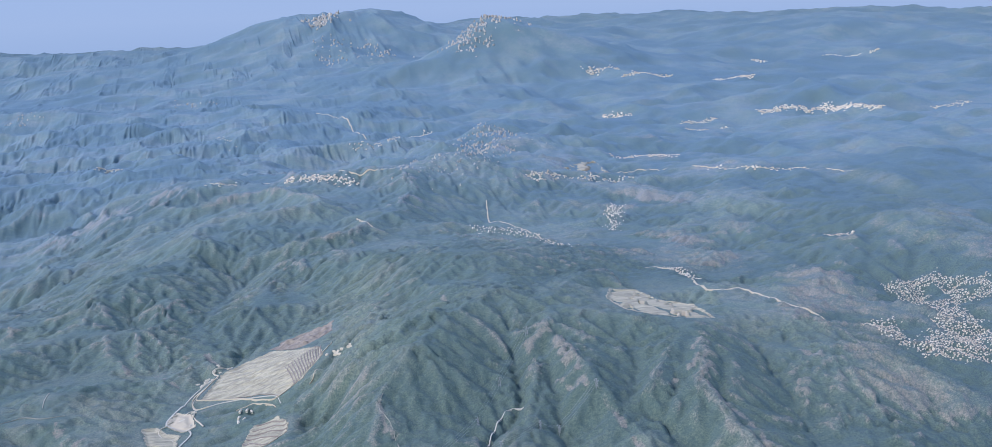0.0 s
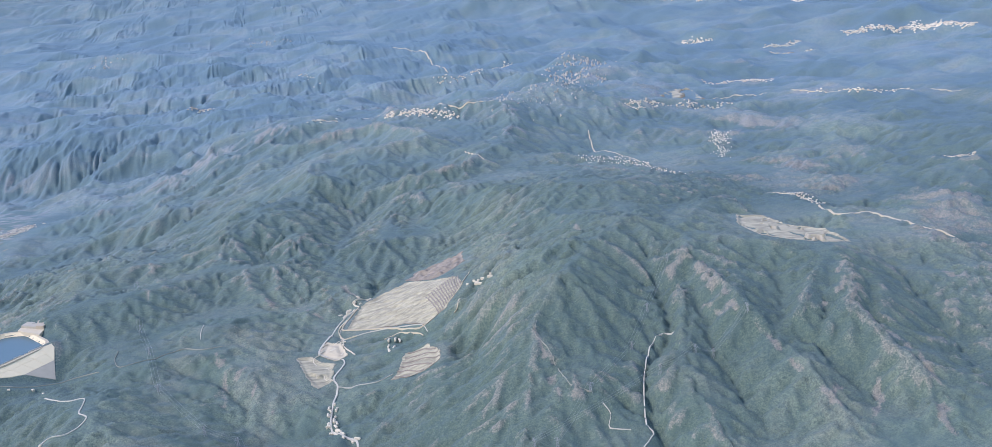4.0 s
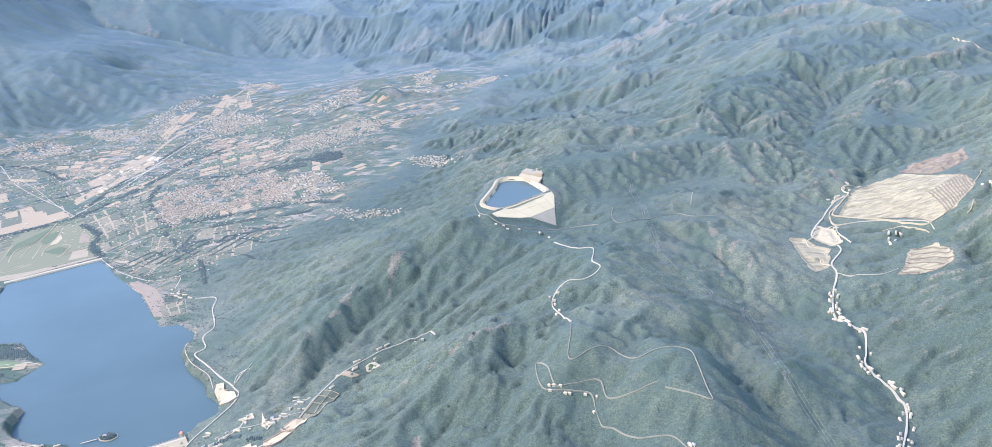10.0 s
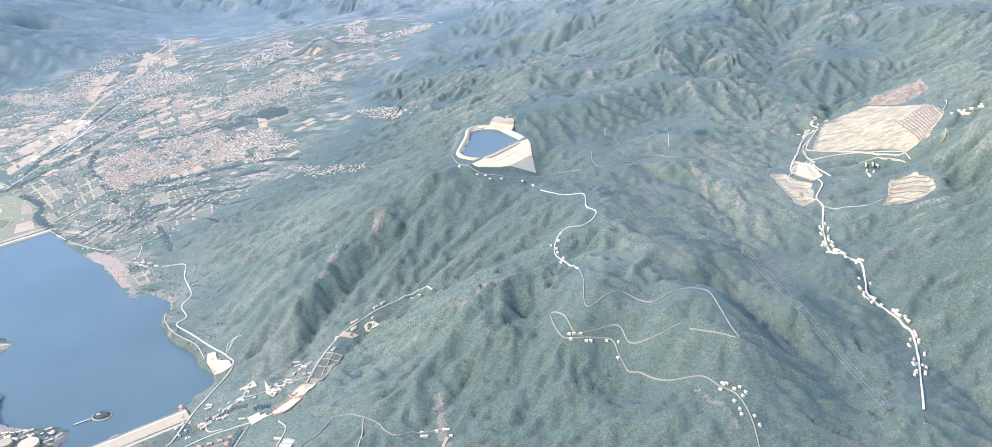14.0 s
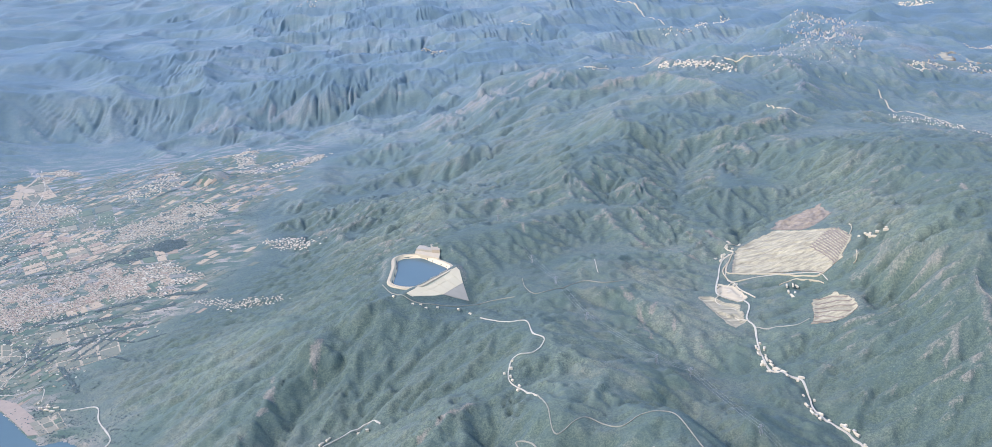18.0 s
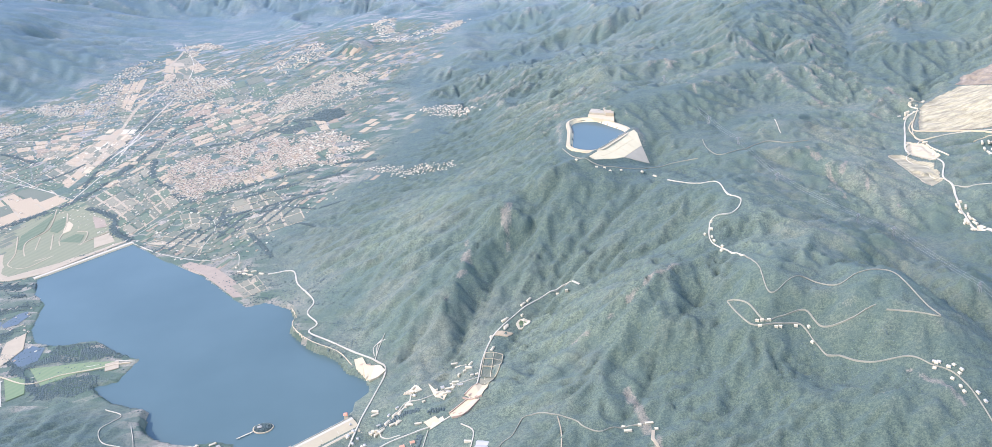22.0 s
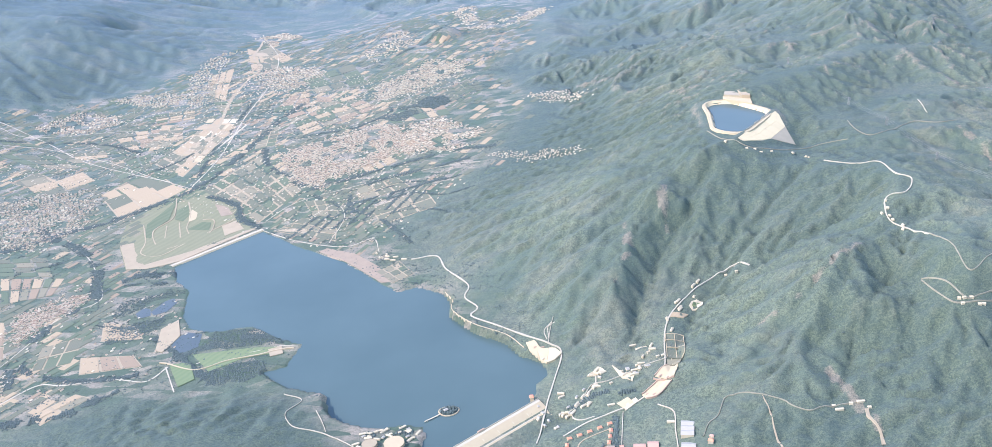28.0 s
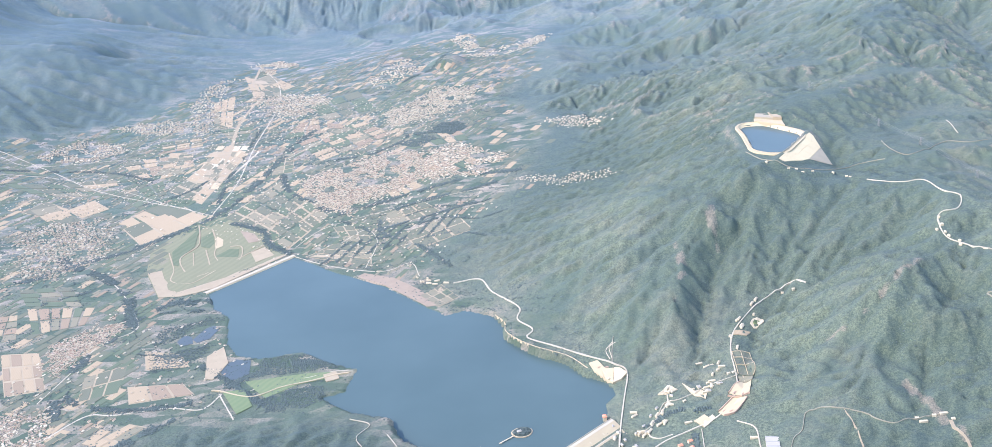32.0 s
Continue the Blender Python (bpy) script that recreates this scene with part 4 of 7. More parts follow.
# colour holds the land cover, alpha the painted haze of distance
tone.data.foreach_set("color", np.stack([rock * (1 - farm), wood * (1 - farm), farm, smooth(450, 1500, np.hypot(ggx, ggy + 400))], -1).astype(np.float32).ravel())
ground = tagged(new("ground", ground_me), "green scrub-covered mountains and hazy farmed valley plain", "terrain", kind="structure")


def flat_mesh(name, outline, z, mat):
    bm = bmesh.new()
    bm.faces.new([bm.verts.new((x, y, z)) for x, y in outline])
    bmesh.ops.triangulate(bm, faces=bm.faces[:])
    me = bpy.data.meshes.new(name)
    bm.to_mesh(me)
    bm.free()
    me.materials.append(mat)
    return me


def grown(outline, by):
    c = np.array(outline, float)
    out = []
    for i in range(len(c)):
        d = c[(i + 1) % len(c)] - c[i - 1]
        n = np.array([-d[1], d[0]]) / (np.hypot(*d) + 1e-9)
        out.append(tuple(c[i] + n * by))
    return out


tagged(new("lake_water", flat_mesh("lake_water", grown(LAKE, 2.5), 0.0, MAT["water"])), "calm blue water of the valley reservoir", "water", kind="structure")

# an added glowing wall, painted as the hazy air beyond the last ridges
bk_m = bpy.data.materials.new("hazy_backdrop_glow")
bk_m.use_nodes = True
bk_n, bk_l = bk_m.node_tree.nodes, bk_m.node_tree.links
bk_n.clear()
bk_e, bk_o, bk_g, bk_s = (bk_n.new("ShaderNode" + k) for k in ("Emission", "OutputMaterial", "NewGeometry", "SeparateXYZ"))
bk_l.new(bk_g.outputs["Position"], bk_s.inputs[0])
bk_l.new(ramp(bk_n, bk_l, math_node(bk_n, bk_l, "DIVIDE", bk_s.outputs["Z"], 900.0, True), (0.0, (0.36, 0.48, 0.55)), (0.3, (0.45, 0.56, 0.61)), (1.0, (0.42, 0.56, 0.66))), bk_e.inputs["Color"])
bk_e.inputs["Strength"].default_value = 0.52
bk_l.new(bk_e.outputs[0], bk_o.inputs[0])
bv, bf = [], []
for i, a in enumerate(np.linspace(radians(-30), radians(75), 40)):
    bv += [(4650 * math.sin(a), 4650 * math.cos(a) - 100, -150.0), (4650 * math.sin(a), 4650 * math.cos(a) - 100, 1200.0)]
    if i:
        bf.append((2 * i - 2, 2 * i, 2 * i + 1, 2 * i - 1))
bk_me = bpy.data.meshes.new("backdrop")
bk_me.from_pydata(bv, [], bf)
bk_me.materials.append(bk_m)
tagged(new("backdrop", bk_me), "glowing pale blue backdrop for the hazy distance beyond the ridges", "sky", kind="structure")


# ---- helpers for things ----
def gz(x, y):
    """Height of the ground sheet at a place."""
    x, y = np.asarray(x, float), np.asarray(y, float)
    i = np.clip(np.searchsorted(GX, x) - 1, 0, len(GX) - 2)
    j = np.clip(np.searchsorted(GY, y) - 1, 0, len(GY) - 2)
    u, v = (x - GX[i]) / (GX[i + 1] - GX[i]), (y - GY[j]) / (GY[j + 1] - GY[j])
    return (ggz[j, i] * (1 - u) + ggz[j, i + 1] * u) * (1 - v) + (ggz[j + 1, i] * (1 - u) + ggz[j + 1, i + 1] * u) * v


def g1(x, y):
    return float(gz(x, y))


def mesh_of(name, verts, faces, mats, slots=None, flat=True):
    me = bpy.data.meshes.new(name)
    me.from_pydata([tuple(map(float, v)) for v in verts], [], [tuple(f) for f in faces])
    for m in (mats if isinstance(mats, (list, tuple)) else [mats]):
        me.materials.append(m)
    if slots is not None:
        me.polygons.foreach_set("material_index", np.asarray(slots, np.int32))
    if not flat:
        me.polygons.foreach_set("use_smooth", np.ones(len(me.polygons), bool))
    me.update()
    return me


def part_of(name, me, parent, label="", at=None):
    ob = new(name, me)
    ob.parent = parent
    if at is not None:
        ob.matrix_basis = at
    return tagged(ob, label)


def thing(name, label, category, at=None, group="", kind=""):
    ob = new(name)
    ob.empty_display_size = 0.5
    if at is not None:
        ob.matrix_basis = at
    return tagged(ob, label, category, group, kind)


def box_mesh(name, lo, hi, mat, taper=0.0):
    (x0, y0, z0), (x1, y1, z1) = lo, hi
    t = taper
    v = [(x0, y0, z0), (x1, y0, z0), (x1, y1, z0), (x0, y1, z0), (x0 + t, y0 + t, z1), (x1 - t, y0 + t, z1), (x1 - t, y1 - t, z1), (x0 + t, y1 - t, z1)]
    f = [(3, 2, 1, 0), (4, 5, 6, 7), (0, 1, 5, 4), (1, 2, 6, 5), (2, 3, 7, 6), (3, 0, 4, 7)]
    return mesh_of(name, v, f, mat)


def curve_through(pts, step=1.4):
    """A smooth line through plan points, in even steps."""
    p = np.array(pts, float)
    p = np.vstack([2 * p[0] - p[1], p, 2 * p[-1] - p[-2]])
    out = []
    for i in range(1, len(p) - 2):
        n = max(2, int(np.hypot(*(p[i + 1] - p[i])) / step))
        for t in np.linspace(0, 1, n, endpoint=False):
            out.append(0.5 * (2 * p[i] + (p[i + 1] - p[i - 1]) * t + (2 * p[i - 1] - 5 * p[i] + 4 * p[i + 1] - p[i + 2]) * t * t
                              + (3 * p[i] - p[i - 1] - 3 * p[i + 1] + p[i + 2]) * t ** 3))
    out.append(p[-2])
    return np.array(out)


def sides(line):
    d = np.gradient(line, axis=0)
    return np.stack([-d[:, 1], d[:, 0]], -1) / (np.hypot(d[:, 0], d[:, 1])[:, None] + 1e-9)


def pairs(values):
    return list(zip(values[0::2], values[1::2]))


def road(name, label, width, *values, mat="road", lift=0.18):
    """A paved strip with shoulders that run into the slope."""
    line = curve_through(pairs(values))
    n = sides(line)
    wob = 1 + 0.3 * value_noise(line[:, 0], line[:, 1], 6, 17)
    w = (width * wob * 0.36)[:, None]
    mid, left, right = line, line + n * w, line - n * w
    z = np.maximum(np.maximum(gz(mid[:, 0], mid[:, 1]), gz(left[:, 0], left[:, 1])), gz(right[:, 0], right[:, 1])) + lift
    z = np.convolve(np.pad(z, 1, mode="edge"), [0.25, 0.5, 0.25], "valid")
    rows = [np.c_[line + n * w * 1.3, z - 1.4], np.c_[left, z], np.c_[right, z], np.c_[line - n * w * 1.3, z - 1.4]]
    k = len(line)
    verts = np.vstack(rows)
    faces = [(r * k + i, r * k + i + 1, (r + 1) * k + i + 1, (r + 1) * k + i) for r in range(3) for i in range(k - 1)]
    me = mesh_of(name, verts, [f[::-1] for f in faces], MAT[mat])
    return tagged(new(name, me), label, "road", kind="structure")


def slab(name, outline, mat, lift=0.15, deep=0.8, cut=0, level=False):
    """A thin plot laid on the ground, with its edges let in."""
    o = [np.array(p, float) for p in outline]
    if cut:
        o = [a + (b - a) * t for a, b in zip(o, o[1:] + o[:1]) for t in np.arange(cut + 1) / (cut + 1)]
    o = np.array(o)
    c = o.mean(0)
    z = gz(o[:, 0], o[:, 1]) + lift
    zc = g1(*c) + lift
    if level:
        z[:] = zc = max(z.max(), zc)
    k = len(o)
    verts = [(c[0], c[1], zc)] + [(x, y, h) for (x, y), h in zip(o, z)] + [(x, y, h - deep) for (x, y), h in zip(o, z)]
    faces = [(0, 1 + i, 1 + (i + 1) % k) for i in range(k)] + [(1 + (i + 1) % k, 1 + i, 1 + k + i, 1 + k + (i + 1) % k) for i in range(k)]
    area = sum(o[i][0] * o[(i + 1) % k][1] - o[(i + 1) % k][0] * o[i][1] for i in range(k))
    if area < 0:
        faces = [f[::-1] for f in faces]
    return mesh_of(name, verts, faces, mat)


def pit_height(outline, shape, x, y):
    """The worked surface, which meets the natural ground at the edge of the pit."""
    w = smooth(0, 5, inside(outline, x, y)[1])
    return w * shape(x, y, sample(PIT_BASE, NX0, NY0, NCELL, x, y) - 1.4) + (1 - w) * (gz(x, y) + 0.35)


def patch(name, outline, mats, shape, cell=0.8, deep=2.0, face=1.5):
    """An uneven surface over an outline: shape(x, y, ground) gives its height; steep faces take the second material."""
    xs = np.arange(min(p[0] for p in outline) - cell, max(p[0] for p in outline) + 2 * cell, cell)
    ys = np.arange(min(p[1] for p in outline) - cell, max(p[1] for p in outline) + 2 * cell, cell)
    px, py = np.meshgrid(xs, ys)
    warp = 1.2 * cell
    ins, d = inside(outline, px + warp * fractal(px, py, 5, 77, 2), py + warp * fractal(px, py, 5, 78, 2))
    z = pit_height(outline, shape, px, py)
    sunk = np.where(ins, 0, 1)
    z = z - sunk * deep
    ok = ins.copy()
    ok[1:] |= ins[:-1]
    ok[:-1] |= ins[1:]
    ok[:, 1:] |= ins[:, :-1]
    ok[:, :-1] |= ins[:, 1:]
    ids = -np.ones(px.shape, int)
    ids[ok] = np.arange(ok.sum())
    q = np.stack([ids[:-1, :-1], ids[:-1, 1:], ids[1:, 1:], ids[1:, :-1]], -1).reshape(-1, 4)
    q = q[(q >= 0).all(1)]
    verts = np.stack([px[ok], py[ok], z[ok]], -1)
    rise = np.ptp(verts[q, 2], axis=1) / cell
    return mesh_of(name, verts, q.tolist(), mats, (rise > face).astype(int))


# ---- dams and basins ----
def swept(name, line, section, mat, label="", parent=None, closed=False):
    """A section of (offset to the right, height) pairs drawn along a plan line."""
    line = np.array(line, float)
    if closed:
        d = np.roll(line, -1, 0) - np.roll(line, 1, 0)
        n = np.stack([d[:, 1], -d[:, 0]], -1) / np.hypot(d[:, 0], d[:, 1])[:, None]
    else:
        n = -sides(line)
    k, verts = len(line), []
    for off, h in section:
        p = line + n * off
        zz = h(p[:, 0], p[:, 1]) if callable(h) else np.full(k, h)
        verts += [(x, y, z) for (x, y), z in zip(p, zz)]
    m = k if closed else k - 1
    faces = [(r * k + i, r * k + (i + 1) % k, (r + 1) * k + (i + 1) % k, (r + 1) * k + i) for r in range(len(section) - 1) for i in range(m)]
    return part_of(name, mesh_of(name, verts, [f[::-1] for f in faces], mat), parent, label)


def under(x, y):
    return gz(x, y) - 0.4


def build_lake_dam():
    """The long embankment at the foot of the lake; its dry face looks away from the water."""
    dam = thing("embankment_dam", "long beige embankment dam with a paved crest at the lake", "dam", pose(*DAM_A, 1.6))
    inv = pose(*DAM_A, 1.6).inverted()
    a, b = np.array(DAM_A), np.array(DAM_B)
    line = a + (b - a) * np.linspace(-0.02, 1.08, 30)[:, None]
    made = [swept("upstream_face", line, [(3.6, -1.6), (0.4, 1.45)], MAT["concrete"], "stone-pitched wet face", dam),
            swept("crest_road", line, [(0.4, 1.45), (0.3, 1.9), (0.1, 1.9), (0.1, 1.6), (-1.5, 1.6)], MAT["road"], "pale paved crest with a parapet", dam),
            swept("upper_face", line, [(-1.5, 1.6), (-5.6, -0.2)], MAT["paving"], "pale upper dry face", dam),
            swept("berm", line, [(-5.6, -0.2), (-6.5, -0.25)], MAT["joint"], "", dam),
            swept("lower_face", line, [(-6.5, -0.25), (-12.5, lambda x, y: gz(x, y) - 0.3)], MAT["paving"], "sandy lower dry face", dam)]
    u = (b - a) / np.hypot(*(b - a))
    n = np.array([u[1], -u[0]])
    for k in (0.12, 0.24, 0.36, 0.48, 0.6, 0.72):
        p = a + (b - a) * k - n * 3.4
        q = p - n * 1.2
        made.append(part_of("drain_block", mesh_of("drain_block", [(p[0], p[1], 1.0), (p[0] + u[0] * 0.4, p[1] + u[1] * 0.4, 1.0),
                    (q[0] + u[0] * 0.4, q[1] + u[1] * 0.4, 0.45), (q[0], q[1], 0.45)], [(0, 1, 2, 3)], MAT["white"]), dam, "small white block on the slope"))
    for m in made:
        m.matrix_parent_inverse = inv
    house = thing("gate_house", "small white gate house with a brown roof on the dam", "building", pose(-150, -49.4, 1.55, 0, 0, 37.4))
    part_of("wall", box_mesh("wall", (-1.6, -0.35, 0), (1.6, 0.35, 0.5), MAT["white"]), house)
    part_of("roof", box_mesh("roof", (-1.8, -0.5, 0.5), (1.8, 0.5, 0.8), MAT["brownroof"], 0.25), house, "brown hipped roof")
    tower = thing("intake_tower", "pale intake tower beside the end of the dam", "building", pose(-128.5, -29.5, 0.3))
    part_of("shaft", box_mesh("shaft", (-0.8, -0.8, -1.5), (0.8, 0.8, 1.8), MAT["white"], 0.1), tower)
    part_of("roof", box_mesh("roof", (-1.0, -1.0, 1.8), (1.0, 1.0, 2.4), MAT["orange"], 0.5), tower, "reddish hipped roof")


def build_causeway():
    """The low dam that closes the upper end of the lake."""
    dam = thing("causeway_dam", "low straight causeway dam with a pale top between lake and marsh", "dam", pose(-324, 141, 0.8))
    inv = pose(-324, 141, 0.8).inverted()
    line = np.array([(-325.5, 140.0)]) + (np.array([(-279.5, 178.5)]) - np.array([(-325.5, 140.0)])) * np.linspace(0, 1, 20)[:, None]
    for m in (swept("wet_face", line, [(2.6, -1.2), (0.9, 0.8)], MAT["concrete"], "", dam),
              swept("crest_road", line, [(0.9, 0.8), (-0.9, 0.8)], MAT["road"], "pale road along the top", dam),
              swept("dry_face", line, [(-0.9, 0.8), (-3.4, 0.1), (-4.2, under)], MAT["sand"], "sandy bank", dam)):
        m.matrix_parent_inverse = inv


def build_upper_basin():
    basin = thing("storage_basin", "white-lined hilltop storage basin with a fill dam", "reservoir", pose(2, 150, 50))
    inv = pose(2, 150, 50).inverted()
    ring = []
    for i in range(len(BASIN)):
        a, b = np.array(BASIN[i], float), np.array(BASIN[(i + 1) % len(BASIN)], float)
        n = max(2, int(np.hypot(*(b - a)) / 2.5))
        ring += [a + (b - a) * t for t in np.arange(n) / n]
    ring = np.array(ring)
    for _ in range(1):
        ring = (np.roll(ring, 1, 0) + 2 * ring + np.roll(ring, -1, 0)) / 4
    area = sum(ring[i][0] * ring[i - 1][1] - ring[i - 1][0] * ring[i][1] for i in range(len(ring)))
    if area < 0:
        ring = ring[::-1]
    ring = ring[::-1] if area > 0 else ring  # runs so that 'right' points outwards
    # signed test: step to the right must leave the basin
    d = np.roll(ring, -1, 0) - np.roll(ring, 1, 0)
    out = ring + np.stack([d[:, 1], -d[:, 0]], -1) / np.hypot(d[:, 0], d[:, 1])[:, None]
    if inside(BASIN, out[:, 0], out[:, 1])[0].mean() > 0.5:
        ring = ring[::-1]
    made = [swept("lining", ring, [(-2.4, CREST - 4.2), (0.0, CREST - 1.7), (1.6, CREST)], MAT["lining"], "white slab lining", basin, True),
            swept("crest_road", ring, [(1.6, CREST), (1.6, CREST + 0.25), (1.75, CREST + 0.25), (1.75, CREST + 0.04), (3.2, CREST + 0.04), (3.9, CREST - 2.2)], MAT["paving"], "pale ring road on the rim", basin, True)]
    # the dry face of the fill dam: white slabs above, a grey rockfill wedge at its lower end
    a0, a1, a2, g0, g1_, a3, a4, a5 = [np.array(p, float) for p in BASIN_FACE]

    def sheet(name, corners, mat, label, lift=0.0, deep=5.0, over=None):
        z = [float(face_plane(*p)) + lift for p in corners]
        n = len(corners)
        v = [(*p, h) for p, h in zip(corners, z)] + [(*p, h - deep) for p, h in zip(corners, z)]
        f = [tuple(range(n))] + [(i, n + i, n + (i + 1) % n, (i + 1) % n) for i in range(n)]
        ob = part_of(name, mesh_of(name, v, f, MAT[mat]), over or basin, label)
        if over is None:
            made.append(ob)
        return ob
    bed = sheet("dam_face", [a0, a1, a2, g1_, a3, a4, a5], "joint", "white dry face of the fill dam", -0.25)
    low = [a2 + (g1_ - a2) * t for t in (0.0, 0.33, 0.66, 1.0)] + [a3, a4, a5]
    top = [a0 + (a5 - a0) * t for t in (0.0, 0.18, 0.36, 0.54, 0.72, 0.9, 1.0)]
    low = [a1] + low[:6]
    mids = [t + (q - t) * 0.45 for t, q in zip(top, low)]
    gap = 0.012
    for i in range(6):
        for upper, lower in ((top, mids), (mids, low)):
            c4 = [upper[i], lower[i], lower[i + 1], upper[i + 1]]
            c = sum(c4) / 4
            sheet("face_slab", [p + (c - p) * gap * 2 for p in c4], "slab", "white concrete slab", over=bed)
    sheet("lower_face", [a2, g0, g1_], "rockfill", "grey rockfill wedge", -0.05)
    made.append(part_of("water_sheet", flat_mesh("water_sheet", [tuple(p) for p in ring], CREST - 1.7, MAT["water"]), basin, "dark blue still water"))
    for m in made:
        m.matrix_parent_inverse = inv
    terrace = thing("stepped_yard", "cream stepped works yard above the basin", "yard", pose(8, 180, 50))
    inv2 = pose(8, 180, 50).inverted()
    for outline, z, mat, label in (([(0.3, 183.8), (14.2, 174.7), (13.2, 166.5), (-0.3, 179.6)], 51.2, "paving", "cream lower step"),
                                   ([(2.8, 189.6), (7.7, 187.1), (10.4, 185.4), (9.6, 177.8), (0.7, 183.5)], 52.4, "rockfill", "grey upper step"),
                                   ([(9.2, 187.1), (14.5, 193.1), (13.7, 184.4), (15.0, 180.9), (14.1, 174.9), (9.7, 177.1)], 53.2, "sand", "sandy cut above the steps")):
        n = len(outline)
        v = [(x, y, z) for x, y in outline] + [(x, y, z - 7) for x, y in outline]
        m = part_of("step", mesh_of("step", v, [tuple(range(n))[::-1]] + [(i, (i + 1) % n, n + (i + 1) % n, n + i) for i in range(n)], MAT[mat]), terrace, label)
        m.matrix_parent_inverse = inv2


build_lake_dam()
build_causeway()
build_upper_basin()


# ---- quarries and cuttings ----
def benches(step, tilt=(0.0, 0.0), rough=0.5):
    def shape(x, y, g):
        h = g + 1.4 + rough * fractal(x, y, 7, 61, 3) + tilt[0] * x + tilt[1] * y
        q = h / step
        return step * (np.floor(q) + smooth(0.78, 1.0, q - np.floor(q))) - tilt[0] * x - tilt[1] * y
    return shape


def mounds(rough):
    def shape(x, y, g):
        along = x * 0.86 - y * 0.5
        across = x * 0.5 + y * 0.86
        return g + 1.35 + rough * (0.9 * fractal(along * 0.3, across, 2.6, 64, 3) + 0.5 * fractal(x, y, 9, 66, 2))
    return shape


def quarry_shape(x, y, g):
    """Stripped floor in low ribs; the head is left smooth for its benches."""
    head = smooth(222, 228, x)
    return g + 1.45 + (mounds(0.5)(x, y, g) - g - 1.35) * (1 - 0.85 * head)


def ribs(rough):
    """A worked slope without steps of its own."""
    def shape(x, y, g):
        return g + 1.45 + rough * fractal(x, y, 6, 61, 3)
    return shape


def quarry(label, outline, shape, floor, cell=0.7, lines=(), wide=0.55, high=0.45):
    """A stripped hillside with its bench faces, each a steep dark step across the slope."""
    cx, cy = np.mean([p[0] for p in outline]), np.mean([p[1] for p in outline])
    at = pose(cx, cy, g1(cx, cy))
    q = thing("quarry", label, "quarry", at)
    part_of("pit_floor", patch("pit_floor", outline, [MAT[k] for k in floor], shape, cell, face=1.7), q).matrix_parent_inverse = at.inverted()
    for line in lines:
        p = curve_through(line, 1.0)
        p = p + 0.2 * np.stack([fractal(p[:, 0], p[:, 1], 4, 71, 2), fractal(p[:, 0], p[:, 1], 4, 72, 2)], -1)
        p = p[inside(outline, p[:, 0], p[:, 1])[0]]
        if len(p) < 3:
            continue
        n = sides(p)
        w = wide * (1 + 0.35 * value_noise(p[:, 0], p[:, 1], 3, 73))[:, None]
        z = pit_height(outline, shape, p[:, 0], p[:, 1])
        rows = [np.c_[p + n * w, z - 0.5], np.c_[p + n * w * 0.6, z + high], np.c_[p, z + high * 0.8], np.c_[p - n * w * 0.5, z - 0.5]]
        k = len(p)
        m = part_of("bench_face", mesh_of("bench_face", np.vstack(rows), [(r * k + i, (r + 1) * k + i, (r + 1) * k + i + 1, r * k + i + 1) for r in range(3) for i in range(k - 1)], MAT["bench"]), q, "steep bench face painted dark, rock and shade")
        m.matrix_parent_inverse = at.inverted()


quarry("large pale limestone quarry with dark benches", QUARRY, quarry_shape, ("cut", "redcut"),
       lines=[[(226.8 + 1.8 * k, 141.5 + 1.45 * k), (227.6 + 1.5 * k, 128 + 1.3 * k), (228.2 + 1.35 * k, 114 + 1.55 * k)] for k in range(-3, 10)])
quarry("reddish overgrown upper quarry face", QUARRY_TOP, ribs(1.2), ("redcut", "bench"))
quarry("small terraced quarry with narrow dark benches", SMALL_QUARRY, ribs(0.4), ("cut", "redcut"), 0.7,
       [[(203, 82.5), (210, 80.5), (216.5, 75.5)], [(200.5, 78), (208, 76), (217.5, 70)], [(198.5, 74.3), (206, 71.5), (216, 65.5)], [(196, 71), (203, 67.5), (212, 61.5)], [(193.3, 68), (200, 63.8), (207, 58)], [(191, 63.5), (196, 60.5), (201, 57)]])
quarry("worked-out pit with pale rubble terraces", WORKS, benches(1.3, (0.1, 0.0), 0.5), ("cut", "rockfill"))
quarry("white crushing yard beside the road", YARD, mounds(0.4), ("paving", "cut"))
quarry("far sandy quarry with grey terraces", FAR_PIT, benches(2.6, (0.05, 0.0), 1.2), ("cut", "rockfill"))
quarry("broad pale quarry in far hills", HILL_PIT, benches(5.0, rough=2.0), ("cut", "redcut"), 2.0)
road("haul_road", "white haul road along the foot of the quarry", 0.75, 186, 163.5, 179.8, 152.5, 176, 146, 174, 138, 178, 134.6, 187.4, 128.5, 197, 121, 206.5, 111, 213.7, 104.5, 222, 108, mat="paving", lift=0.55)
road("haul_road", "white haul loop below the quarry", 0.60, 178, 151, 173.5, 144, 171.8, 135, 174.7, 128, 180.7, 126.1, mat="paving", lift=0.55)
road("haul_road", "pale road to the quarry sheds", 0.45, 194, 110.6, 201.4, 111, 207, 106.4, 211, 103, 213.4, 98, mat="paving", lift=0.55)
road("haul_road", "pale hooked road beside the benches", 0.52, 231.1, 101.9, 233.4, 103.4, 236.5, 111, mat="paving", lift=0.55)
road("yard_track", "white track across the crushing yard", 0.52, 160.3, 110.6, 165, 117, 168.9, 120.8, 173.2, 124.2, 173, 113.5, 177.5, 101.5, mat="white", lift=0.55)
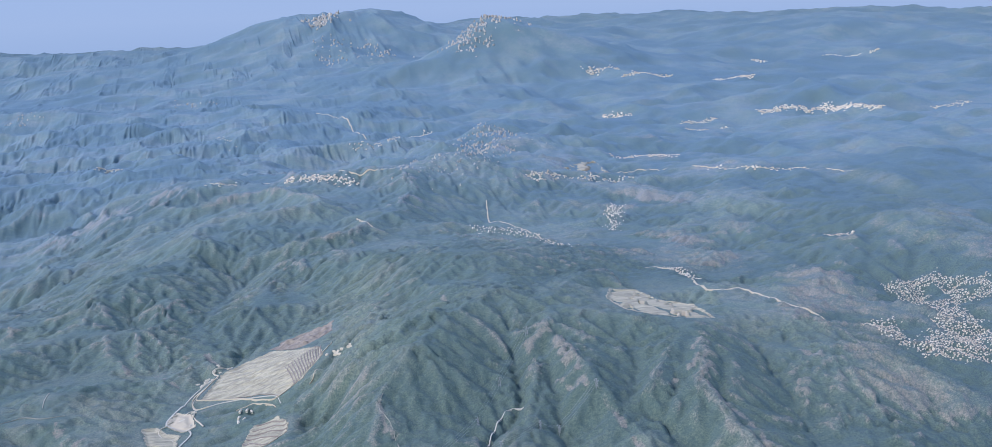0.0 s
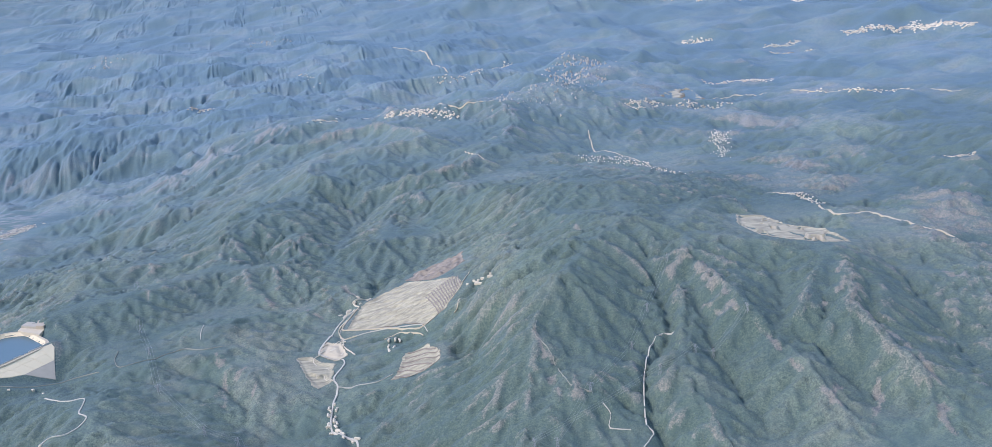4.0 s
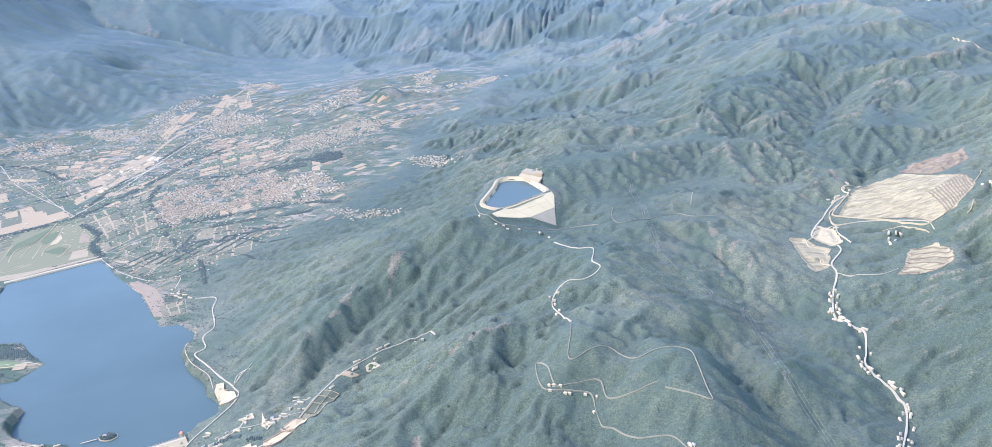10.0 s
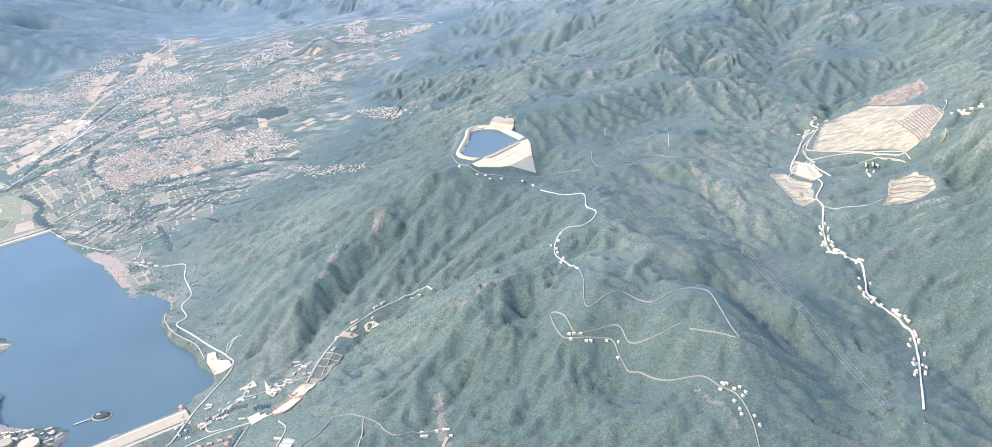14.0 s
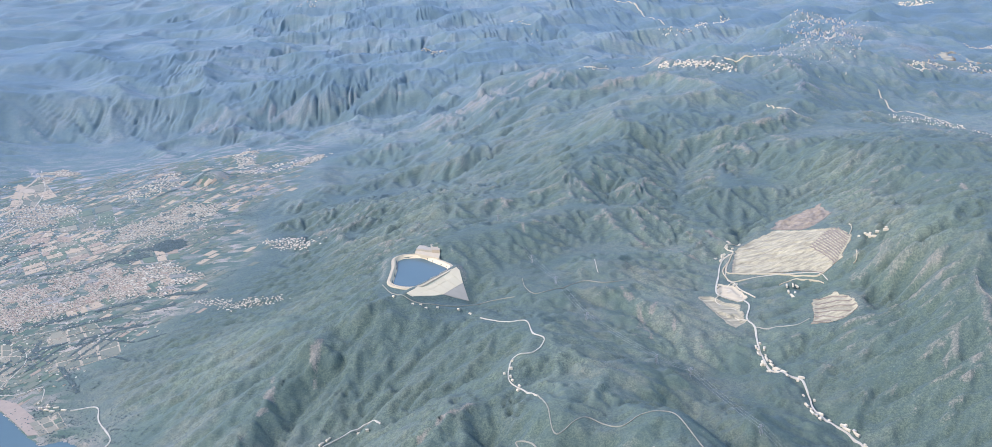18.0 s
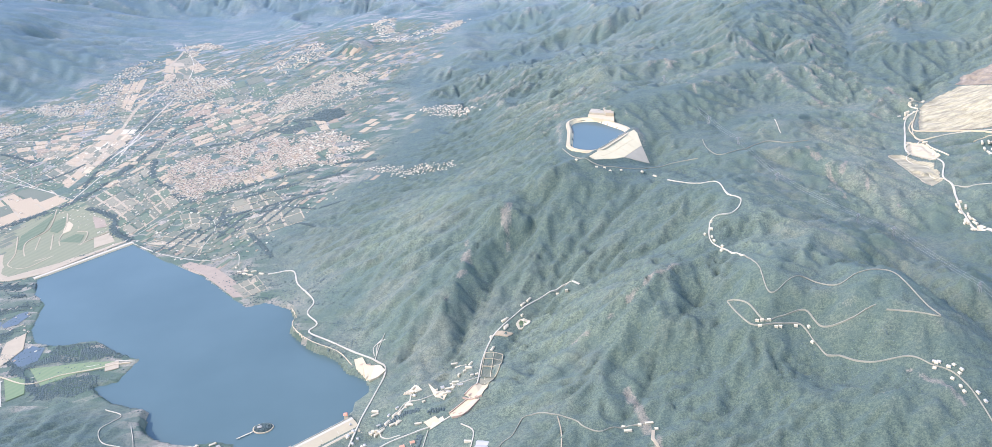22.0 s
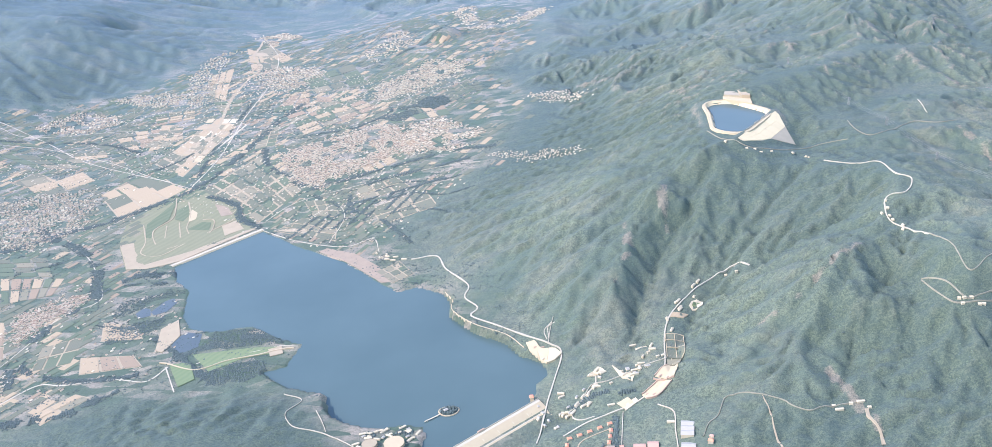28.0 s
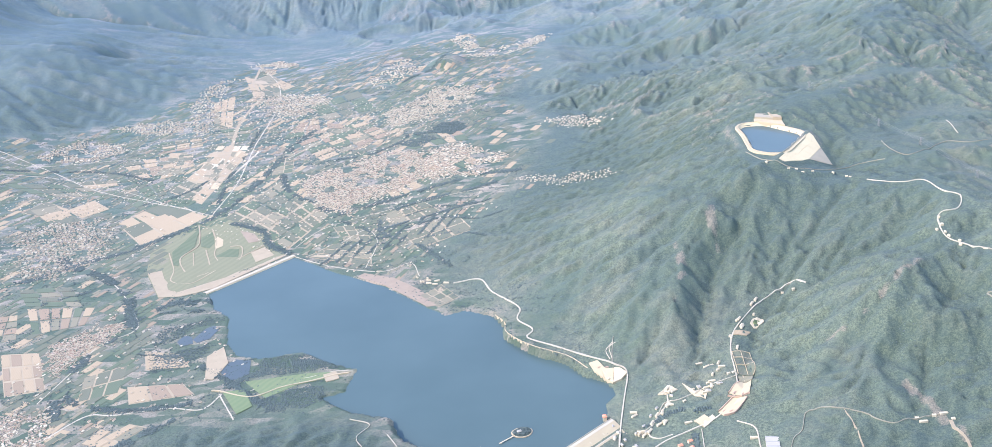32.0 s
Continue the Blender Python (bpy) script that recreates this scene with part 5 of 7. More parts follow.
road("yard_track", "white track to the worked-out pit", 0.45, 160, 108, 156, 103, 158, 96, 163, 91, 160, 82, 164, 76, mat="white", lift=0.55)
road("yard_track", "white track at the quarry corner", 0.60, 186, 164, 183, 170, 188, 173, 194, 176, mat="white", lift=0.55)
road("yard_track", "white track beside the upper pit", 0.45, 241, 130, 246, 138, 250, 150, mat="white", lift=0.55)
road("yard_track", "white track across the crushing yard", 0.38, 165, 117, 168, 108, 172, 104, mat="white", lift=0.55)

# ---- roads ----
for name, label, width, *line in PLANNED:
    dull = name in ("forest_track", "hairpin_road", "loop_road", "rim_road", "slope_track")
    line = [v for p in zip(line[0::3], line[1::3]) for v in p]
    road(name, label, width * (1.25 if name == "quarry_road" else 0.95 if name in ("valley_road", "lake_road", "gorge_road") else 0.7), *line, mat="track" if dull else "road", lift=0.36)
road("ridge_track", "thin worn track along a ridge", 0.3, 258.8, 33.3, 255.0, 22.3, 257.8, 13.4, 260.2, -12.8, 267.5, -19.8, mat="track")
road("plain_road", "pale road across the plain", 0.9, -385, -10, -369.9, 9.2, -357.3, 22.3, -344.4, 19.7, -320.5, 19.8, -304.1, 14.9, -297.2, 26.9)
road("bank_road", "pale road on a canal bank", 0.7, -386.0, 40, -378.6, 64.6, -371, 92.0, -357, 103.0, -358.1, 117.7, -380.4, 162.1, -399.6, 182.3)
road("spit_road", "pale track beside a bright meadow", 0.8, -298.2, 27.1, -287.7, 2.8)
road("meadow_path", "pale path along the grassy spit", 0.5, -283.9, 27.6, -273.3, 33.6, -258.2, 34.1, -246.6, 37.3, -236.8, 35.2)
road("bank_road", "pale road along the lake head", 0.6, -281.6, 179.3, -254.8, 155.8, -225.4, 141.0, -209.6, 144.8, -204.7, 127.5)
road("orchard_road", "pale road in orchards", 0.6, -235.7, 148.2, -229.5, 178.8, -237.2, 197.2, -251.7, 185.7)
road("plain_road", "pale road beside a tree belt", 0.6, -279.9, 190.0, -262.7, 208.8, -226.7, 218.2, -194.5, 224.5, -161.8, 226.3, -145.6, 222.2)
road("river_road", "long pale road beside a dry river", 1.0, -367.0, 669.5, -333.9, 567.6, -324.1, 477.2, -330.2, 387.0, -332.1, 304.9, -341.1, 252.1)
road("runway", "short wide pale paved strip", 2.4, -325.4, 368.0, -341.9, 310.0)
road("cross_road", "pale road across fields", 0.7, -525.4, 386.0, -480.8, 371.1, -422.5, 328.5, -373.2, 280.5, -341.1, 252.1)
road("west_road", "pale road by a village", 0.7, -537.9, 419.8, -506.7, 400.6, -432.4, 398.2, -370.4, 362.1)
road("far_road", "far pale road cut along a hillside", 1.7, 600, 640, 639, 643, 668, 607, 693, 553, 718, 507, 766, 510, 780, 439, mat="paving")
road("far_road", "far pale winding road", 2.4, 383, 1517, 422, 1418, 425, 1321, 431, 1228, mat="paving")
road("far_road", "far pale valley road", 1.5, 241, 690, 272, 645, 307, 618, 325, 591, 343, 585, 366, 576, mat="paving")
road("far_road", "far pale road past the quarry", 1.7, 467.9, 227.2, 480.1, 223.5, 486.9, 201.7, 477.3, 146.0, 497.9, 137.6, 505.0, 105.5, 516.0, 85.4, 530, 66, mat="paving")
road("far_road", "far pale village road", 1.4, 304.1, 431.1, 307.1, 382.7, 317.6, 375.0, mat="paving")
road("far_road", "far pale village road", 1.4, 431.0, 491.6, 417.6, 432.4, 423.6, 425.8, 437.2, 377.8, 445.2, 292.8, mat="paving")

for vals in ((-347.1, 238.7, -343.5, 222.2, -342.2, 207.1, -349.8, 192.7, -344.8, 175.6, -339.1, 167.5), (-337.1, 230.5, -330.6, 208.6, -329.1, 191.6, -322.1, 176.0),
             (-321.2, 201.1, -313.9, 199.1, -312.2, 184.6, -316.0, 174.4), (-358.9, 202.2, -350.9, 177.2, -349.0, 161.6, -336.5, 156.2, -324.6, 170.1, -309, 188, -300, 197),
             (-343.1, 197.8, -337.7, 169.3), (-335.9, 200.5, -328.6, 171.2, -334.6, 164.2)):
    road("marsh_path", "winding pale path through the dry marsh", 1.0, *vals, mat="sand", lift=0.34)

# ---- paved and bare places ----
def pad(label, mat, outline, name="paved_yard", lift=0.35, cat="yard", level=False):
    return tagged(new(name, slab(name, outline, MAT[mat], lift, 2.5, 2, level)), label, cat)


pad("cream paved lakeside parking terrace", "paving", [(-128.5, 10.9), (-124.7, 11.0), (-122.3, 5.3), (-118.5, 3.6), (-120.5, -4.6), (-124.1, 0.9), (-127.2, 4.8)], lift=0.7)
pad("cream paved upper lakeside terrace", "concrete", [(-118.4, 3.6), (-115.9, 2.5), (-113.4, -1.2), (-116.6, -4.0), (-120.3, -4.6)], lift=1.0)
pad("cream terraced building ground in a valley", "paving", [(-77.7, -34.9), (-74.5, -31.5), (-71.5, -29.4), (-67.4, -31.6), (-68.8, -35.5), (-70.4, -39.0), (-72.5, -39.1)], lift=0.55)
pad("cream lower terrace of the building ground", "paving", [(-84.3, -43.1), (-80.2, -40.2), (-76.3, -37.1), (-71.8, -40.9), (-75.5, -44.0), (-79.0, -46.9), (-83.0, -46.6)])
pad("grey-green walled garden plots in a valley", "plot", [(-68.3, -7.0), (-60.8, -7.9), (-61.8, -15), (-62.7, -21.9), (-64.9, -26.5), (-70.6, -24.5), (-69.6, -16)], "garden_terrace")
pad("pale lower garden plots in a valley", "pale", [(-71.1, -25.9), (-65.2, -26.8), (-66.7, -31.0), (-71.4, -29.2)], "garden_terrace", 0.45)
pad("tan ploughed strips beside a valley road", "tan", [(-62.4, 8.8), (-55.5, 7.9), (-58.2, 5.0), (-64.0, 6.0)], "garden_terrace")
pad("white oval sports ground", "white", [(-54.0, 13.4), (-52.5, 15.6), (-50, 16.4), (-47.2, 16.0), (-47.8, 13.2), (-50, 11.4), (-53, 11.3)], lift=0.5)
pad("green inner field of the sports ground", "meadow", [(-52.6, 13.4), (-51.6, 14.8), (-49.8, 15.2), (-48.4, 14.8), (-49, 13.0), (-51, 12.3)], "meadow", 0.68, "meadow")
pad("white walled yard between village houses", "concrete", [(-104.5, -21.8), (-99.4, -18.1), (-96.6, -21.5), (-101.4, -23.7)])
pad("white village square with a curved edge", "concrete", [(-93.4, -19.8), (-89.6, -25.4), (-85.3, -29.8), (-86.6, -32.2), (-90.3, -29.3)])
pad("pale yard at the end of an estate lane", "paving", [(-94.8, -45.0), (-90.1, -42.9), (-88.1, -46.5), (-92.3, -48.9)])
for wall in ((-77.7, -34.9, -74.5, -31.5, -71.5, -29.4), (-78.5, -36.2, -74.6, -38.6, -70.4, -39.6), (-84.3, -43.1, -80.2, -40.2, -76.3, -37.1), (-83.0, -46.6, -79.0, -46.9, -75.5, -44.0, -71.8, -40.9)):
    road("retaining_wall", "brown retaining wall of a terrace", 0.5, *wall, mat="brownroof", lift=0.8)
for path in ((-69.4, -12, -61.4, -12.4), (-69.8, -18, -62.3, -18.4), (-64.6, -7.4, -66.8, -25.6), (-68.3, -7.0, -60.8, -7.9), (-60.8, -7.9, -62.7, -21.9, -64.9, -26.5), (-68.3, -7.0, -70.6, -24.5), (-69, -25.4, -69.4, -29.6)):
    road("garden_path", "pale path between garden plots", 0.32, *path, mat="paving", lift=0.55)
road("village_lane", "pale lane down to the lakeside houses", 0.6, -100.8, -23.5, -102.0, -28.9, -108.1, -36.2, -111.9, -42.2, -112.9, -45.3, -109.4, -49.2, -104.4, -49.2)
road("branch_road", "pale loop road up a side valley", 0.5, -118.1, 10.0, -117.8, 18.6, -114.0, 20.0)
road("branch_road", "pale loop road up a side valley", 0.5, -119.0, 9.8, -119.7, 16.7, -115.7, 21.2)
pad("brown bare lot beside an estate lane", "brown", [(-102.6, -68.6), (-99.1, -70), (-101.4, -84.3), (-110, -81.2)], "bare_ground", cat="bare ground")
road("gully_bed", "pale dry gully bed on a slope", 0.7, -41.6, -65.1, -41.0, -74, -41.8, -83.7, -41.3, -95.3, mat="sand")
pad("white yard beside a hedge", "white", [(-92, -47), (-87, -44), (-86, -46), (-92, -50)])
road("gully_bed", "pale stony gully bed", 1.6, -7.5, -80, -8.5, -86, -7, -92, -8, -99, mat="sand")
pad("bright green mown meadow beside the lake", "meadow", [(-297, 29), (-287, 29), (-281, 13), (-287, 7)], "meadow", cat="meadow")
pad("grassy strip on the lake spit", "meadow", [(-288, 37), (-260, 38), (-247, 37), (-250, 31), (-262, 29), (-276, 19)], "meadow", 0.2, "meadow")
pad("bare sandy tip of the spit", "sand", [(-251, 35), (-245, 37), (-243, 30), (-249, 28)], "bare_ground", cat="bare ground")
pad("sandy bare ground beside a pond", "sand", [(-311, 66), (-304, 74), (-299, 57), (-304, 42), (-308, 44)], "bare_ground", cat="bare ground")
pad("round cream plaza on a headland", "paving", [(-184.5 + 4.2 * math.cos(a), -54 + 4.4 * math.sin(a)) for a in np.linspace(0, 6.28, 17)[:-1]], "plaza", level=True)
pad("smaller round cream plaza on a headland", "sand", [(-194 + 3.2 * math.cos(a), -55 + 3.0 * math.sin(a)) for a in np.linspace(0, 6.28, 13)[:-1]], "plaza", level=True)
marsh = thing("marsh", "dry grassy marsh with tan edges behind the causeway", "marsh", pose(-335, 195, 0.5), kind="structure")


def marsh_part(name, mat, lift, label, *values):
    o = pairs(values)
    part_of(name, slab(name, o, MAT[mat], lift, 1.0, 3), marsh, label).matrix_parent_inverse = pose(-335, 195, 0.5).inverted()


marsh_part("grass_flat", "drygrass", 0.10, "dry olive grass", -347.7, 241.5, -361, 227, -371, 206, -367, 177, -352, 141, -340, 141, -326.3, 145, -308, 163, -285, 181, -301, 210, -312, 228, -330, 247, -343, 246)
marsh_part("grass_island", "marsh", 0.24, "green marsh grass", -345, 236, -357, 203, -353, 184, -349, 182, -351, 192, -344, 207, -345, 222)
marsh_part("grass_island", "marsh", 0.24, "green marsh grass", -342, 219, -336, 226, -332, 209, -334, 202, -340, 206)
marsh_part("grass_island", "marsh", 0.24, "green marsh grass", -328, 190, -321, 198, -315, 196, -314, 186, -318, 178, -322, 179)
marsh_part("mud_flat", "sand", 0.22, "bare tan edge", -366, 176, -352, 142, -341, 142, -346, 152, -354, 166, -358, 178)
marsh_part("mud_pan", "paving", 0.34, "pale dry mud pan", -332, 218, -327, 212, -326, 203, -330, 200, -331.5, 208)
marsh_part("mud_pan", "sand", 0.30, "dry mud pan", -307, 190, -299, 195, -292, 183, -302, 175)
marsh_part("mud_pan", "shore", 0.30, "brownish mud", -318, 222, -308, 215, -303, 204, -310, 203)
pad("muddy pinkish strip of shore", "shore", [(-242, 137), (-224, 123), (-211, 106), (-201, 92), (-196, 92), (-204, 112), (-219, 131), (-236, 142)], "shore", 0.12, "shore")
pad("sandy track fringe of the dry marsh", "sand", [(-350, 142), (-340, 140), (-322, 146), (-300, 166), (-284, 181), (-290, 184), (-307, 168), (-325, 152)], "bare_ground", 0.22, "bare ground")
for label, outline in (("dark round fish pond among trees", [(-330, 86), (-327, 92), (-323, 89), (-321, 82), (-327, 80)]),
                       ("narrow curved pond beside the lake", [(-322, 86), (-317, 97), (-313, 99), (-310, 94), (-313, 85), (-319, 82)]),
                       ("still green lagoon inside the spit", [(-303, 52), (-296, 60), (-288, 57), (-287, 44), (-296, 38)])):
    tagged(new("pond", slab("pond", outline, MAT["pond"], 0.12, 0.8, 3)), label, "pond")

# ---- the island ----
isle = thing("island", "small round wooded island ringed by a pale path", "island", pose(-163.4, -31.0, 0))
ang = np.linspace(0, 2 * math.pi, 33)[:-1]
for nm, prof, mt, lb in (("bank", [(4.9, -1.2), (4.4, 0.35)], "sand", "stone bank"), ("ring_path", [(4.4, 0.35), (4.0, 0.38)], "paving", "pale ring path"),
                         ("knoll", [(4.0, 0.3), (2.2, 0.8), (0.6, 1.0), (0.05, 1.0)], "woods", "grassy knoll")):
    vv = [(r * math.cos(a) * (1 + 0.05 * math.sin(3 * a)), 0.8 * r * math.sin(a), z) for r, z in prof for a in ang]
    k = len(ang)
    part_of(nm, mesh_of(nm, vv, [(r * k + i, r * k + (i + 1) % k, (r + 1) * k + (i + 1) % k, (r + 1) * k + i) for r in range(len(prof) - 1) for i in range(k)], MAT[mt]), isle, lb)
bridge = thing("footbridge", "narrow pale footbridge to the island", "bridge", pose(-170.3, -35.2, 0.4, 0, 0, 33))
part_of("deck", box_mesh("deck", (-3.6, -0.25, 0), (3.6, 0.25, 0.15), MAT["white"]), bridge)
for bx in (-2.4, 0.0, 2.4):
    part_of("pier", box_mesh("pier", (bx - 0.15, -0.2, -2.0), (bx + 0.15, 0.2, 0.0), MAT["concrete"]), bridge)
pavilion = thing("pavilion", "small white pavilion under trees on the island", "building", pose(-164.5, -31.5, 0.9, 0, 0, 20))
part_of("wall", box_mesh("wall", (-0.8, -0.5, -0.2), (0.8, 0.5, 0.5), MAT["white"]), pavilion)
part_of("roof", box_mesh("roof", (-1.0, -0.7, 0.5), (1.0, 0.7, 0.85), MAT["grey"], 0.35), pavilion, "grey hipped roof")
road("spit_path", "sandy path along the wooded spit", 0.9, -302.5, 31.2, -299.4, 30.7, -283.0, 21.6, -269.2, 27.9, -254.7, 30.8, -246.0, 33.9, -238.5, 34.0, mat="paving", lift=0.5)
road("shore_walk", "pale walkway along the lake shore", 0.5, -166.5, 71.5, -162.5, 60.0, -162.5, 49.5, -151.2, 32.5, -137.2, 20.5, -129.5, 8.5, mat="paving")


# ---- houses ----
def house_soup(name, spots_, mats, flat_share=0.35, seed=1):
    """Many small houses as one mesh: x, y, length, width, height, turn."""
    rng = np.random.default_rng(seed)
    s = np.array(spots_, float)
    n = len(s)
    x, y, a, b, h, t = s.T
    roof = np.where(rng.random(n) < flat_share, 0.06, 0.55) * b
    c, d = np.cos(t), np.sin(t)
    base = np.array([(-1, -1), (1, -1), (1, 1), (-1, 1)], float)
    lx, ly = base[:, 0][None] * a[:, None], base[:, 1][None] * b[:, None]
    wx, wy = x[:, None] + lx * c[:, None] - ly * d[:, None], y[:, None] + lx * d[:, None] + ly * c[:, None]
    g = gz(wx, wy)
    lo, hi = g.min(1) - 0.3, g.max(1) + h
    rx = np.stack([x - a * c, x + a * c], 1)
    ry = np.stack([y - a * d, y + a * d], 1)
    v = np.concatenate([np.stack([wx, wy, np.repeat(lo[:, None], 4, 1)], -1), np.stack([wx, wy, np.repeat(hi[:, None], 4, 1)], -1),
                        np.stack([rx, ry, np.repeat((hi + roof)[:, None], 2, 1)], -1)], 1).reshape(-1, 3)
    one = [(0, 1, 5, 4), (1, 2, 6, 5), (2, 3, 7, 6), (3, 0, 4, 7), (4, 5, 9, 8), (6, 7, 8, 9), (5, 6, 9), (7, 4, 8)]
    faces = [tuple(i * 10 + k for k in f) for i in range(n) for f in one]
    return mesh_of(name, v, faces, [MAT[m] for m in mats], [0, 0, 0, 0, 1, 1, 0, 0] * n)


def scatter(outline, count, seed, turn=0.5, size=1.0, gap=1.0, wild=0.12):
    """House places in rows inside an outline."""
    rng = np.random.default_rng(seed)
    o = np.array(outline, float)
    out = []
    lo, hi = o.min(0), o.max(0)
    c, s = math.cos(turn), math.sin(turn)
    span = np.hypot(*(hi - lo))
    area = abs(sum(o[i - 1][0] * o[i][1] - o[i][0] * o[i - 1][1] for i in range(len(o)))) / 2
    pitch = math.sqrt(area / max(count * 1.5, 1))
    u, v = np.meshgrid(np.arange(-span, span, pitch * 1.25), np.arange(-span, span, pitch * 0.8))
    u, v = u.ravel(), v.ravel()
    mid = (lo + hi) / 2
    px = mid[0] + u * c - v * s + rng.normal(0, pitch * 0.3, u.size)
    py = mid[1] + u * s + v * c + rng.normal(0, pitch * 0.3, u.size)
    ok = inside(outline, px + 2.5 * fractal(px, py, 12, 5, 2) + rng.normal(0, 2.0, px.size), py + 2.5 * fractal(px, py, 12, 6, 2) + rng.normal(0, 2.0, px.size))[0] & (fractal(px, py, 11, seed, 2) > -0.42 - 0.25 * rng.random(px.size))
    ok &= ~inside(LAKE, px, py)[0]
    for x, y in zip(px[ok], py[ok]):
        a = size * rng.uniform(0.45, 0.95) * gap
        out.append((x, y, a, size * rng.uniform(0.34, 0.52), size * rng.uniform(0.25, 0.5), turn + rng.normal(0, wild) + (math.pi / 2 if rng.random() < 0.12 else 0)))
    return out


TOWNS = [
    ("dense town of pale and red-roofed houses on the plain", 1500, 0.55, 0.95, [(-289, 296), (-253, 303), (-218, 324), (-198, 296), (-188, 263), (-221, 244), (-244, 220), (-266, 235), (-279, 264)], "redroof"),
    ("pale village at the foot of the hills", 520, 0.5, 1.0, [(-208, 306), (-172, 318), (-142, 278), (-153, 248), (-188, 257)], "roofs"),
    ("pale village on the upper plain", 620, 0.5, 1.1, [(-230, 414), (-185, 462), (-150, 448), (-158, 421), (-193, 388), (-222, 377)], "roofs"),
    ("large pale village beside a tree-lined river", 720, 0.4, 1.0, [(-475, 260), (-455, 277), (-417, 271), (-402, 240), (-401, 210), (-413, 177), (-445, 190)], "roofs"),
    ("pale village below dark hills", 380, 0.3, 1.1, [(-509, 422), (-487, 453), (-447, 439), (-440, 418), (-461, 402), (-493, 405)], "roofs"),
]
TOWNS += [
    ("pale and red village on a canal bank", 420, 0.7, 0.85, [(-400, 97), (-385, 108), (-369, 127), (-362, 108), (-374, 91), (-386, 65)], "redroof"),
    ("small pale village in a side valley", 160, 0.5, 1.4, [(-368, 656), (-345, 673), (-325, 649), (-349, 619)], "roofs"),
    ("pale village beside bare fields", 420, 0.4, 1.2, [(-350, 525), (-302, 514), (-275, 480), (-306, 436), (-336, 482)], "roofs"),
    ("pale village strip under the hills", 320, 0.2, 1.1, [(-463, 481), (-420, 482), (-376, 463), (-376, 434), (-434, 454)], "roofs"),
    ("pale hamlet strip in a valley", 150, 0.9, 1.2, [(-249, 510), (-212, 567), (-198, 531), (-230, 482)], "roofs"),
    ("pale valley village with long rows", 300, 0.7, 1.3, [(-165, 627), (-153, 679), (-140, 559), (-97, 589), (-71, 612), (-80, 579), (-123, 539), (-152, 550)], "roofs"),
]
TOWNS += [
    ("crowded white-roofed town block on the plain", 420, 0.4, 0.85, [(-402, 33), (-374, 32), (-370, 5), (-380, -12), (-402, -2)], "roofs"),
    ("white resort buildings at the mountain foot", 120, -0.4, 0.6, [(-141, 234), (-105, 219), (-75, 200), (-77, 197), (-118, 208), (-139, 226)], "roofs"),
    ("narrow pale village in a mountain valley", 120, -0.5, 0.75, [(-111, 342), (-87, 344), (-60, 303), (-63, 299), (-98, 322)], "roofs"),
    ("pale village where the river leaves the hills", 160, 1.0, 1.3, [(-394, 469), (-368, 476), (-380, 532), (-378, 605), (-395, 587), (-405, 517)], "roofs"),
]
TOWNS += [
    ("far pale town in a green valley", 1500, 0.3, 0.85, [(605, 148), (637, 152), (667, 125), (650, 105), (615, 101), (613, 92), (606, 54), (574, 17), (546, 24), (536, 41), (521, 68), (556, 80), (548, 42), (568, 63), (589, 74), (596, 105)], "roofs"),
    ("far pale village strung along a road", 190, 1.0, 1.2, [(379, 417), (400, 412), (429, 400), (447, 334), (447, 291), (435, 281), (424, 356), (390, 365)], "walls"),
    ("far white village on a valley floor", 80, 1.2, 1.5, [(535, 447), (536, 423), (503, 353), (500, 359), (517, 414)], "walls"),
]
TOWNS += [
    ("far reddish walled compound on a hillside", 30, 0.3, 1.6, [(619, 240), (635, 234), (633, 229), (618, 232)], "redroof"),
]
TOWNS += [
    ("far pale hamlet beside the quarry road", 60, 0.6, 1.2, [(484, 222), (495, 212), (491, 176), (484, 188)], "walls"),
    ("small white houses down a gorge", 60, 0.6, 0.7, [(276, -52), (281, -51), (283, -61), (274, -71), (265, -81), (261, -79), (268, -65)], "walls"),
]
for k, (label, count, turn, size, outline, roofs) in enumerate(TOWNS):
    count = count * (0.7 if outline[0][1] > 1000 else 1.0)
    count, size = int(count * 1.25 * max(1.0, size / 1.15) ** 1.7), min(size, 1.0 + 0.12 * (size - 1))
    if outline[0][0] > 150:
        size = size * 0.66
    tagged(new("village", house_soup("village", scatter(outline, count, 100 + k, turn, size), ("walls", roofs), seed=k)), label, "village", kind="stuff")


